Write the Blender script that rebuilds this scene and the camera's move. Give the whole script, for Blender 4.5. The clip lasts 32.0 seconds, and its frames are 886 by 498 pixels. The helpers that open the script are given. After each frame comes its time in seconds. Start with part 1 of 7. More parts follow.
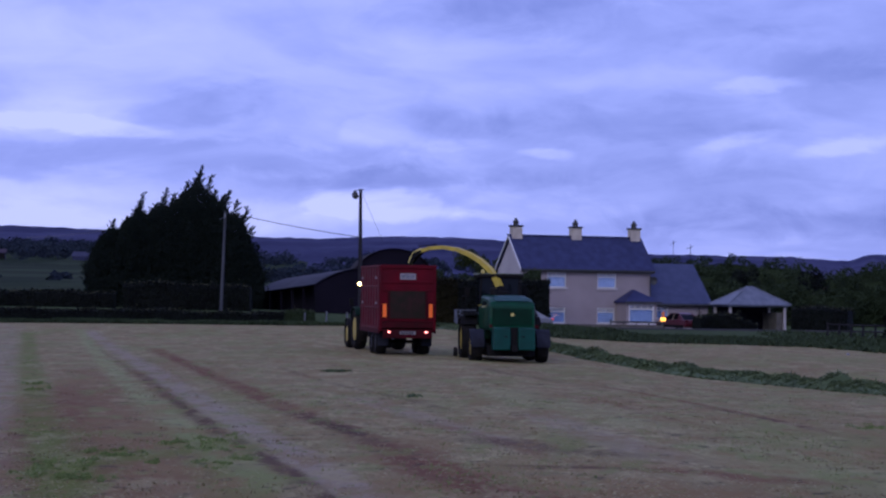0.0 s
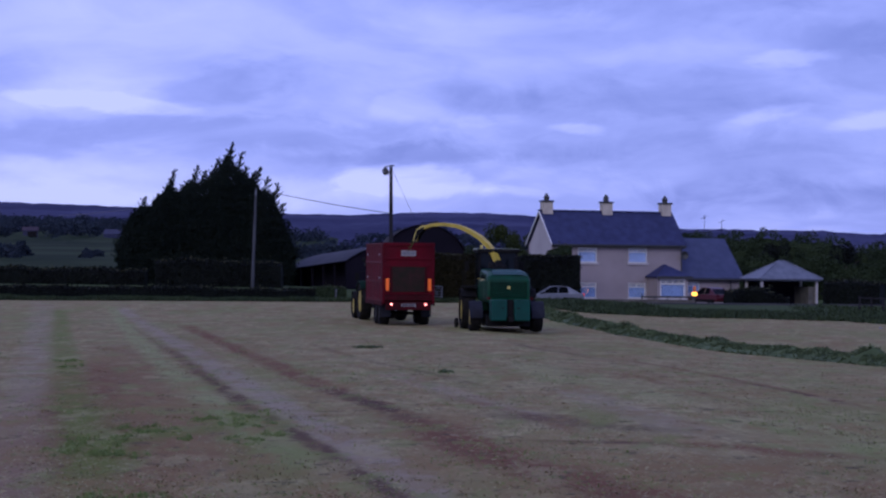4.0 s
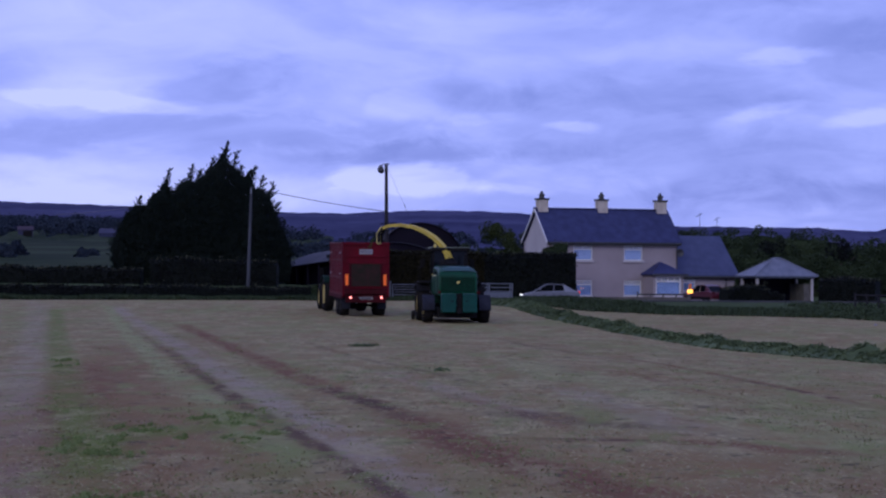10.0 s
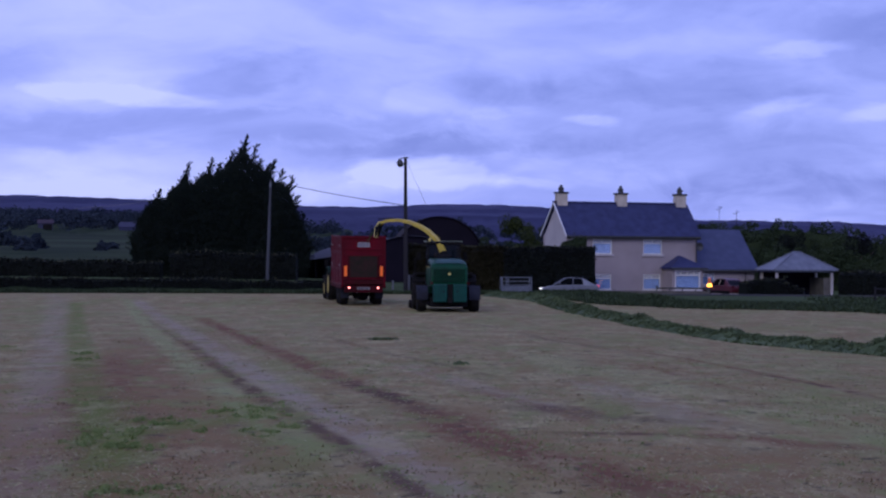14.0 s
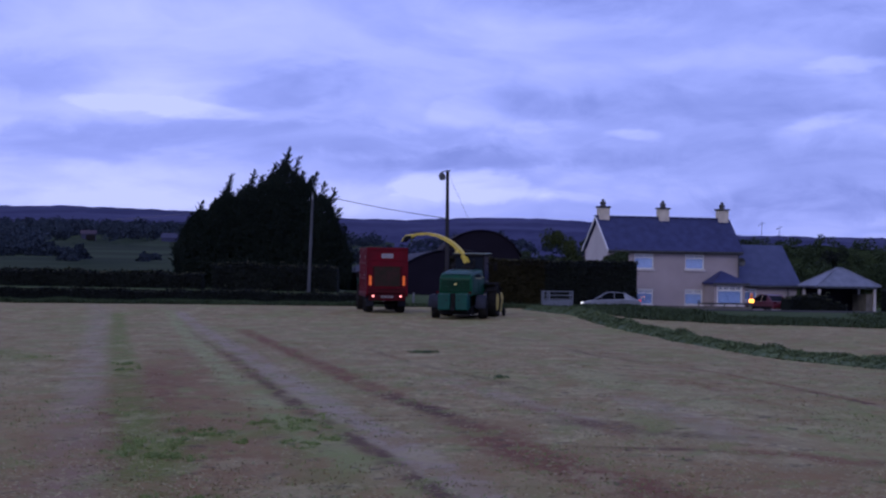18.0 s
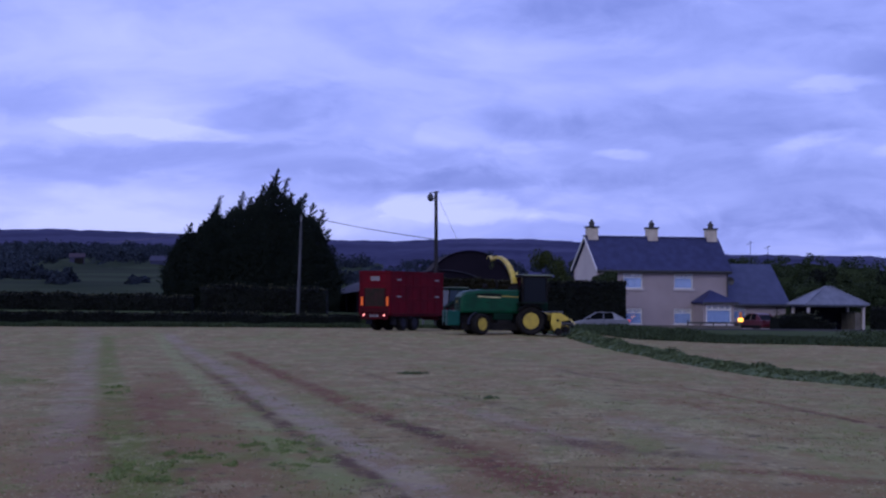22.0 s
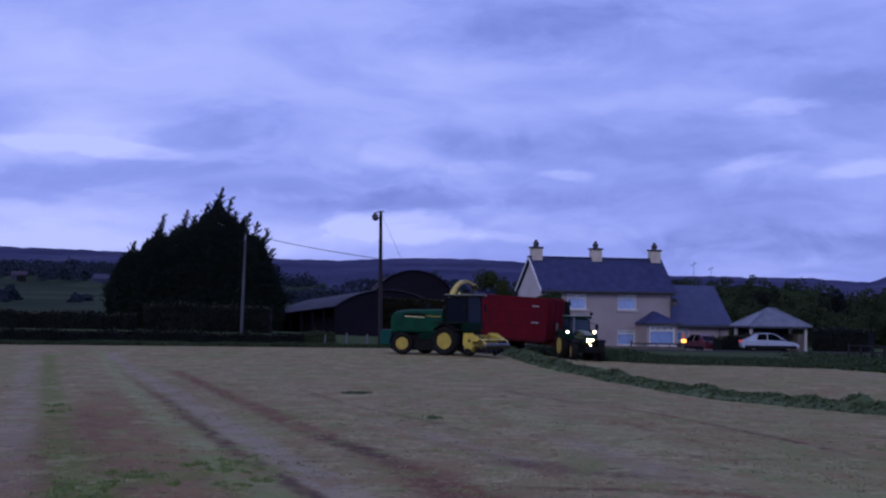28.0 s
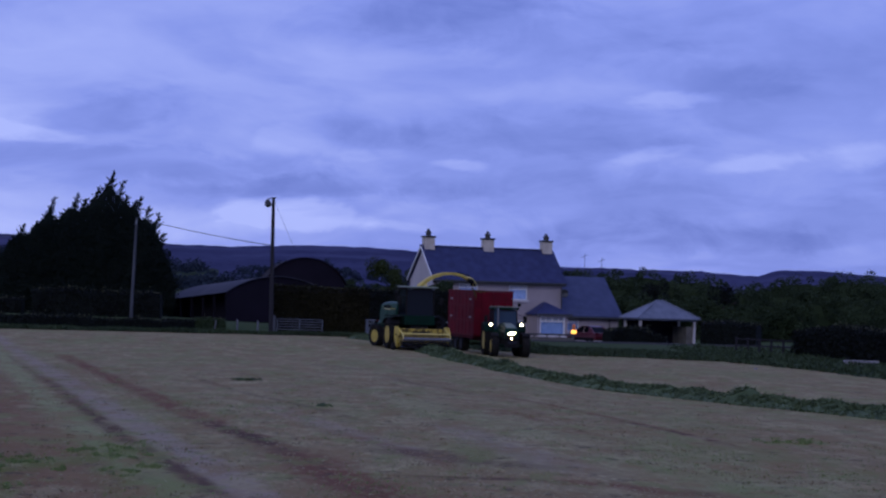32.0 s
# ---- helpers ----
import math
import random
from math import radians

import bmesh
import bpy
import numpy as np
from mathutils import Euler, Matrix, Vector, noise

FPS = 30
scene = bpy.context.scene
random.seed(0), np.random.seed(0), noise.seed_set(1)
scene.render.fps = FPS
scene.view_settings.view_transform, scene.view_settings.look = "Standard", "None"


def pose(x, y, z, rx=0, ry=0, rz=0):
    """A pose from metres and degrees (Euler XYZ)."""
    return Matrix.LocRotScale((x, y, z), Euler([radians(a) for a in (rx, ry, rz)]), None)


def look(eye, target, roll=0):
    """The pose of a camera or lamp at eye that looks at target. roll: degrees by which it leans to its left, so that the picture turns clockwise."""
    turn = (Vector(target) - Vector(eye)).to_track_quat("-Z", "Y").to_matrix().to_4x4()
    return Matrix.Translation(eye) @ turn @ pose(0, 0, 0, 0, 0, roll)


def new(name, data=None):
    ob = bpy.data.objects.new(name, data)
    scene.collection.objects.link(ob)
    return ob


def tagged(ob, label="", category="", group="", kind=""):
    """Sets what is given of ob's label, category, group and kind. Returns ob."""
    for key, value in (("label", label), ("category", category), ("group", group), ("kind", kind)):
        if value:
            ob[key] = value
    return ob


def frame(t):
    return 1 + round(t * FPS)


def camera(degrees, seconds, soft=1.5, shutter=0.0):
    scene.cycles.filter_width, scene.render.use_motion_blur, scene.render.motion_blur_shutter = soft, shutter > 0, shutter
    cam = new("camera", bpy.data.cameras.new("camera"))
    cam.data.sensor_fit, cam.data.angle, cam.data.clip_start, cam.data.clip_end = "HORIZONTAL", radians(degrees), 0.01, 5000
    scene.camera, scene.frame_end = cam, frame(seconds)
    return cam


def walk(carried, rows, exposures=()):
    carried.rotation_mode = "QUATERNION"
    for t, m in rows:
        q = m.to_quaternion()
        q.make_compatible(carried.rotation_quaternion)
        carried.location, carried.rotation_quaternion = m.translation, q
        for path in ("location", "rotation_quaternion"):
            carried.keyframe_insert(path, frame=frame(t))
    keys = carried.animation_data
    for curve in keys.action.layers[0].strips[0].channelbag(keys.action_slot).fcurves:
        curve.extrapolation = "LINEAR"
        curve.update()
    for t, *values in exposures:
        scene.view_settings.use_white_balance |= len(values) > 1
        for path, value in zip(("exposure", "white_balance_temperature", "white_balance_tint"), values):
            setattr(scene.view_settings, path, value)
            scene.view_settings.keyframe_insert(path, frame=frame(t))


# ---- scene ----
# ---- camera: hand-held on one spot, long lens ----
EXPOSURES = ((0.0, 0.0, 6000, 3), (26.5, 0.0, 6000, 3), (28.5, -0.24, 5780, 3), (30.0, -0.31, 5650, 2.5), (32.0, -0.37, 5600, 2.5))
EYE = (0.0, 0.0, 2.7)
cam = camera(24.57, 32.0, soft=2.3)
TURNS = (
    (0, 91.250, -0.765, -1.271),
    (0.5, 91.118, -0.820, -1.045),
    (1, 91.125, -0.674, -0.752),
    (1.5, 91.002, -0.818, -0.536),
    (2, 90.955, -0.822, -0.317),
    (2.5, 90.787, -0.829, -0.146),
    (3, 90.642, -0.956, -0.115),
    (3.5, 90.525, -0.652, -0.150),
    (5.5, 90.740, -0.368, -0.918),
    (6, 90.666, -0.315, -0.902),
    (6.5, 90.716, -0.238, -0.897),
    (7, 90.777, -0.527, -0.884),
    (7.5, 90.918, -0.252, -0.655),
    (8, 90.819, -0.385, -0.596),
    (8.5, 90.763, -0.354, -0.531),
    (9, 90.706, -0.236, -0.412),
    (9.5, 90.634, -0.097, -0.381),
    (10, 90.508, -0.314, -0.526),
    (10.5, 90.545, -0.144, -0.481),
    (11, 90.601, -0.367, -0.332),
    (11.5, 90.591, -0.351, -0.148),
    (12, 90.628, -0.315, -0.129),
    (12.5, 90.460, -0.304, -0.039),
    (13, 90.350, -0.200, -0.001),
    (13.5, 90.283, -0.217, -0.013),
    (14, 90.326, -0.346, 0.013),
    (14.5, 90.409, -0.387, 0.193),
    (16.5, 90.956, -0.617, 0.510),
    (17, 90.883, -0.496, 0.713),
    (17.5, 90.719, -0.858, 0.898),
    (18, 90.689, -0.786, 1.176),
    (18.5, 90.523, -0.758, 1.322),
    (19, 90.558, -0.818, 1.476),
    (19.5, 90.778, -0.868, 1.504),
    (20, 91.026, -0.697, 1.447),
    (20.5, 91.151, -0.856, 1.559),
    (21, 91.218, -0.771, 1.644),
    (21.5, 91.230, -0.409, 1.420),
    (22, 91.283, -0.417, 0.870),
    (22.5, 91.116, -0.693, 0.244),
    (23, 91.121, -0.798, -0.119),
    (23.5, 90.932, -0.749, -0.438),
    (24, 90.845, -0.544, -0.691),
    (24.5, 90.935, -0.718, -0.781),
    (25, 91.082, -0.835, -0.813),
    (25.5, 91.246, -0.935, -0.720),
    (26, 91.455, -1.035, -0.663),
    (26.5, 91.564, -0.768, -0.597),
    (28.5, 91.900, -0.707, -0.766),
    (29, 91.928, -0.860, -1.101),
    (29.5, 92.015, -1.048, -1.626),
    (30, 91.838, -0.973, -2.086),
    (30.5, 91.716, -0.970, -2.699),
    (31, 91.664, -1.589, -3.204),
    (31.5, 91.636, -1.485, -3.495),
    (32, 91.590, -1.528, -3.759),
)
walk(cam, [(t, pose(*EYE, rx, ry, rz)) for t, rx, ry, rz in TURNS], EXPOSURES)

# ---- dusk sky and weak sun behind the cloud ----
world = bpy.data.worlds.new("world")
scene.world = world
world.use_nodes = True
wn, wl = world.node_tree.nodes, world.node_tree.links
wn.clear()
w_out = wn.new("ShaderNodeOutputWorld")
w_bg = wn.new("ShaderNodeBackground")
w_sky = wn.new("ShaderNodeTexSky")
w_sky.sky_type = "NISHITA"
w_sky.sun_disc = False
w_sky.sun_elevation, w_sky.sun_rotation = radians(42), radians(218)
w_co = wn.new("ShaderNodeTexCoord")


def sky_noise(scale, detail, rough, stretch, off):
    mp = wn.new("ShaderNodeMapping")
    mp.inputs["Scale"].default_value = stretch
    mp.inputs["Location"].default_value = off
    wl.new(w_co.outputs["Generated"], mp.inputs["Vector"])
    nz = wn.new("ShaderNodeTexNoise")
    nz.inputs["Scale"].default_value = scale
    nz.inputs["Detail"].default_value = detail
    nz.inputs["Roughness"].default_value = rough
    nz.inputs["Distortion"].default_value = 0.6
    wl.new(mp.outputs[0], nz.inputs["Vector"])
    return nz.outputs["Fac"]


def w_math(op, a, b):
    m = wn.new("ShaderNodeMath")
    m.operation = op
    for i, v in enumerate((a, b)):
        if isinstance(v, (int, float)):
            m.inputs[i].default_value = v
        else:
            wl.new(v, m.inputs[i])
    return m.outputs[0]


def w_mix(fac, a, b, kind="MIX"):
    m = wn.new("ShaderNodeMix")
    m.data_type, m.blend_type = "RGBA", kind
    for sock, v in ((m.inputs[0], fac), (m.inputs[6], a), (m.inputs[7], b)):
        if isinstance(v, (int, float)):
            sock.default_value = v
        elif isinstance(v, tuple):
            sock.default_value = (*v, 1)
        else:
            wl.new(v, sock)
    return m.outputs[2]


def w_step(v, a, b, lo, hi):
    m = wn.new("ShaderNodeMapRange")
    m.interpolation_type = "SMOOTHSTEP"
    for k, x in (("From Min", a), ("From Max", b), ("To Min", lo), ("To Max", hi)):
        m.inputs[k].default_value = x
    wl.new(v, m.inputs["Value"])
    return m.outputs[0]


w_sep = wn.new("ShaderNodeSeparateXYZ")
wl.new(w_co.outputs["Generated"], w_sep.inputs[0])
# the cloud layer as a flat sheet overhead, seen in perspective
w_up = w_math("ADD", w_math("MAXIMUM", w_sep.outputs[2], 0.0), 0.20)
w_sheet = wn.new("ShaderNodeCombineXYZ")
wl.new(w_math("DIVIDE", w_sep.outputs[0], w_up), w_sheet.inputs[0])
wl.new(w_math("DIVIDE", w_sep.outputs[1], w_up), w_sheet.inputs[1])


def sheet_noise(scale, detail, rough, off, twist=0.8):
    mp = wn.new("ShaderNodeMapping")
    mp.inputs["Location"].default_value = off
    wl.new(w_sheet.outputs[0], mp.inputs["Vector"])
    nz = wn.new("ShaderNodeTexNoise")
    for k, x in (("Scale", scale), ("Detail", detail), ("Roughness", rough), ("Distortion", twist)):
        nz.inputs[k].default_value = x
    wl.new(mp.outputs[0], nz.inputs["Vector"])
    return nz.outputs["Fac"]


rolls = sheet_noise(2.2, 5, 0.5, (3.7, 1.2, 0.0))
puffs = sheet_noise(6.5, 5, 0.55, (0.4, 7.9, 2.0))
billow = sky_noise(6.0, 6, 0.6, (4.0, 4.0, 8.0), (0.9, 3.4, 0.3))
warp_a = sky_noise(4.0, 4, 0.55, (3.0, 3.0, 9.0), (5.1, 0.0, 0.7))
warp_b = sky_noise(4.0, 5, 0.6, (3.0, 3.0, 9.0), (0.6, 2.2, 3.1))
cloud = w_math("ADD", w_step(rolls, 0.38, 0.60, 0.300, 0.375), w_math("MULTIPLY", w_math("SUBTRACT", puffs, 0.5), 0.10))
cloud = w_math("ADD", cloud, w_math("MULTIPLY", w_math("SUBTRACT", billow, 0.5), 0.07))
w_u = w_math("ADD", w_math("DIVIDE", w_sep.outputs[0], w_sep.outputs[1]), w_math("MULTIPLY", w_math("SUBTRACT", warp_a, 0.5), 0.05))
w_v = w_math("ADD", w_math("DIVIDE", w_sep.outputs[2], w_sep.outputs[1]), w_math("MULTIPLY", w_math("SUBTRACT", warp_b, 0.5), 0.016))
w_edge = w_math("MULTIPLY", w_math("SUBTRACT", billow, 0.5), 2.6)


def bank(u, v, wide, tall, rise, amount, soft):
    """One cloud bank or gap: bearing and height as slopes, half its breadth and height, its slant, lighter or darker, how soft its edge is."""
    global cloud
    du = w_math("SUBTRACT", w_u, u)
    dv = w_math("DIVIDE", w_math("SUBTRACT", w_math("SUBTRACT", w_v, v), w_math("MULTIPLY", du, rise)), tall)
    du = w_math("DIVIDE", du, wide)
    r = w_math("SQRT", w_math("ADD", w_math("MULTIPLY", du, du), w_math("MULTIPLY", dv, dv)), 0)
    cloud = w_math("ADD", cloud, w_step(w_math("ADD", r, w_edge), max(0.0, 1 - soft), 1 + soft, amount, 0))


bank(-0.164, 0.0864, 0.040, 0.0135, 0.00, 0.09, 0.8)
bank(-0.159, 0.0800, 0.040, 0.0042, -0.10, 0.12, 0.4)
bank(-0.128, 0.0655, 0.125, 0.0100, 0.02, -0.07, 0.35)
bank(-0.226, 0.0956, 0.042, 0.0097, 0.00, -0.09, 0.7)
bank(-0.106, 0.0898, 0.035, 0.0075, 0.25, -0.08, 0.5)
bank(-0.175, 0.0416, 0.095, 0.0130, 0.00, 0.09, 0.9)
bank(-0.178, 0.0340, 0.055, 0.0060, 0.00, 0.11, 0.8)
bank(-0.002, 0.0425, 0.036, 0.0078, -0.05, 0.12, 0.28)
bank(-0.045, 0.0390, 0.040, 0.0070, 0.00, 0.08, 0.7)
bank(0.045, 0.0390, 0.021, 0.0024, -0.05, 0.09, 0.6)
bank(-0.049, 0.0535, 0.025, 0.0033, 0.00, -0.06, 0.6)
bank(-0.010, 0.0550, 0.038, 0.0045, 0.00, -0.06, 0.5)
bank(0.050, 0.1420, 0.060, 0.0110, 0.06, -0.08, 0.8)
bank(-0.148, 0.1229, 0.069, 0.0111, 0.00, 0.05, 0.8)
bank(0.195, 0.1162, 0.040, 0.0095, 0.00, -0.07, 0.7)
bank(0.177, 0.1048, 0.019, 0.0032, 0.10, 0.10, 0.5)
bank(0.111, 0.0850, 0.066, 0.0092, 0.02, -0.07, 0.6)
bank(0.075, 0.0696, 0.016, 0.0021, 0.00, 0.11, 0.6)
bank(0.167, 0.0772, 0.019, 0.0036, 0.20, 0.08, 0.5)
bank(0.023, 0.0729, 0.021, 0.0026, 0.00, 0.06, 0.6)
bank(0.150, 0.0507, 0.065, 0.0155, 0.00, -0.09, 0.8)
bank(0.117, 0.1072, 0.056, 0.0056, 0.03, 0.05, 0.6)
bank(0.006, 0.1201, 0.042, 0.0083, 0.10, 0.04, 0.6)
bank(0.000, 0.0950, 0.044, 0.0069, 0.10, 0.03, 0.6)
bank(-0.013, 0.0781, 0.018, 0.0070, 0.00, 0.06, 0.3)
bank(0.031, 0.0842, 0.040, 0.0055, 0.00, -0.04, 0.7)
bank(0.015, 0.0576, 0.050, 0.0039, 0.00, -0.05, 0.6)
bank(0.226, 0.0764, 0.027, 0.0043, 0.15, 0.11, 0.5)
bank(0.278, 0.0817, 0.016, 0.0060, 0.00, 0.11, 0.5)
bank(0.196, 0.0374, 0.075, 0.0070, 0.00, -0.09, 0.7)
bank(0.111, 0.1373, 0.056, 0.0125, 0.00, -0.06, 0.7)
cloud = w_math("ADD", cloud, w_math("MULTIPLY", w_u, -0.17))
ramp = wn.new("ShaderNodeValToRGB")
els = ramp.color_ramp.elements
els[0].position, els[0].color = 0.12, (0.160, 0.189, 0.60, 1)
els[1].position, els[1].color = 0.52, (0.575, 0.575, 1.08, 1)
e = els.new(0.31)
e.color = (0.325, 0.352, 0.885, 1)
wl.new(cloud, ramp.inputs[0])
w_tint = w_mix(1.0, ramp.outputs[0], w_mix(1.0, w_sky.outputs[0], (0.008, 0.008, 0.008), "MULTIPLY"), "ADD")
wl.new(w_tint, w_bg.inputs["Color"])
w_bg.inputs["Strength"].default_value = 1.0
wl.new(w_bg.outputs[0], w_out.inputs["Surface"])

sun = new("sun", bpy.data.lights.new("sun", "SUN"))
sun.data.energy, sun.data.angle, sun.data.color = 0.95, radians(30), (0.97, 0.86, 0.82)
sun.matrix_world = look((-60, -80, 80), (0, 60, 0))

# ---- materials ----
def material(name, base, other=None, rough=0.7, scale=8.0, grain=60.0, bump=0.2, metal=0.0, spread=0.35, coat=0.0, coords="Object", stretch=(1, 1, 1), random_shade=0.0, dist=0.02, shine=0.28):
    """Two colours mixed by noise at two scales, with fine relief."""
    m = bpy.data.materials.new(name)
    m.use_nodes = True
    nt, nd, lk = m.node_tree, m.node_tree.nodes, m.node_tree.links
    b = nd["Principled BSDF"]
    b.inputs["Roughness"].default_value = rough
    b.inputs["Metallic"].default_value = metal
    b.inputs["Coat Weight"].default_value = coat
    b.inputs["Specular IOR Level"].default_value = 0.04 if coords == "World" else shine
    if other is None:
        other = tuple(c * 0.72 for c in base)
    if coords == "World":
        src = nd.new("ShaderNodeNewGeometry").outputs["Position"]
    else:
        src = nd.new("ShaderNodeTexCoord").outputs["Object"]
    mp = nd.new("ShaderNodeMapping")
    mp.inputs["Scale"].default_value = stretch
    lk.new(src, mp.inputs["Vector"])
    n1, n2 = nd.new("ShaderNodeTexNoise"), nd.new("ShaderNodeTexNoise")
    n1.inputs["Scale"].default_value, n1.inputs["Detail"].default_value = scale, 4
    n2.inputs["Scale"].default_value, n2.inputs["Detail"].default_value = grain, 3
    for n in (n1, n2):
        lk.new(mp.outputs[0], n.inputs["Vector"])
    add = nd.new("ShaderNodeMath")
    add.operation = "MULTIPLY_ADD"
    add.inputs[1].default_value = 0.35
    lk.new(n2.outputs["Fac"], add.inputs[0])
    lk.new(n1.outputs["Fac"], add.inputs[2])
    rp = nd.new("ShaderNodeMapRange")
    rp.inputs["From Min"].default_value = 0.675 - spread / 2
    rp.inputs["From Max"].default_value = 0.675 + spread / 2
    lk.new(add.outputs[0], rp.inputs["Value"])
    mx = nd.new("ShaderNodeMix")
    mx.data_type = "RGBA"
    mx.inputs[6].default_value, mx.inputs[7].default_value = (*base, 1), (*other, 1)
    lk.new(rp.outputs[0], mx.inputs[0])
    col = mx.outputs[2]
    if random_shade:
        oi = nd.new("ShaderNodeObjectInfo")
        mr = nd.new("ShaderNodeMapRange")
        mr.inputs["To Min"].default_value, mr.inputs["To Max"].default_value = 1 - random_shade, 1 + random_shade
        lk.new(oi.outputs["Random"], mr.inputs["Value"])
        hs = nd.new("ShaderNodeHueSaturation")
        lk.new(col, hs.inputs["Color"])
        lk.new(mr.outputs[0], hs.inputs["Value"])
        col = hs.outputs[0]
    lk.new(col, b.inputs["Base Color"])
    if bump:
        bp = nd.new("ShaderNodeBump")
        bp.inputs["Strength"].default_value, bp.inputs["Distance"].default_value = bump, dist
        lk.new(add.outputs[0], bp.inputs["Height"])
        lk.new(bp.outputs[0], b.inputs["Normal"])
    return m


def leafy(name, dark, light, scale=0.6):
    """Foliage: shade varies leaf by leaf and over the whole plant."""
    m = bpy.data.materials.new(name)
    m.use_nodes = True
    nd, lk = m.node_tree.nodes, m.node_tree.links
    b = nd["Principled BSDF"]
    b.inputs["Roughness"].default_value = 0.75
    b.inputs["Specular IOR Level"].default_value = 0.08
    gm = nd.new("ShaderNodeNewGeometry")
    nz = nd.new("ShaderNodeTexNoise")
    nz.inputs["Scale"].default_value, nz.inputs["Detail"].default_value = scale, 3
    lk.new(gm.outputs["Position"], nz.inputs["Vector"])
    ad = nd.new("ShaderNodeMath")
    ad.operation = "MULTIPLY_ADD"
    ad.inputs[1].default_value = 0.5
    lk.new(gm.outputs["Random Per Island"], ad.inputs[0])
    lk.new(nz.outputs["Fac"], ad.inputs[2])
    rp = nd.new("ShaderNodeMapRange")
    rp.inputs["From Min"].default_value, rp.inputs["From Max"].default_value = 0.4, 1.05
    lk.new(ad.outputs[0], rp.inputs["Value"])
    mx = nd.new("ShaderNodeMix")
    mx.data_type = "RGBA"
    mx.inputs[6].default_value, mx.inputs[7].default_value = (*dark, 1), (*light, 1)
    lk.new(rp.outputs[0], mx.inputs[0])
    lk.new(mx.outputs[2], b.inputs["Base Color"])
    return m


def glow(name, colour, strength):
    m = bpy.data.materials.new(name)
    m.use_nodes = True
    b = m.node_tree.nodes["Principled BSDF"]
    b.inputs["Base Color"].default_value = (*colour, 1)
    b.inputs["Emission Color"].default_value = (*colour, 1)
    b.inputs["Emission Strength"].default_value = strength
    return m


def glass(name, tint=(0.04, 0.05, 0.06), rough=0.06, shine=0.8):
    m = bpy.data.materials.new(name)
    m.use_nodes = True
    b = m.node_tree.nodes["Principled BSDF"]
    b.inputs["Base Color"].default_value = (*tint, 1)
    b.inputs["Roughness"].default_value = rough
    b.inputs["Specular IOR Level"].default_value = shine
    return m


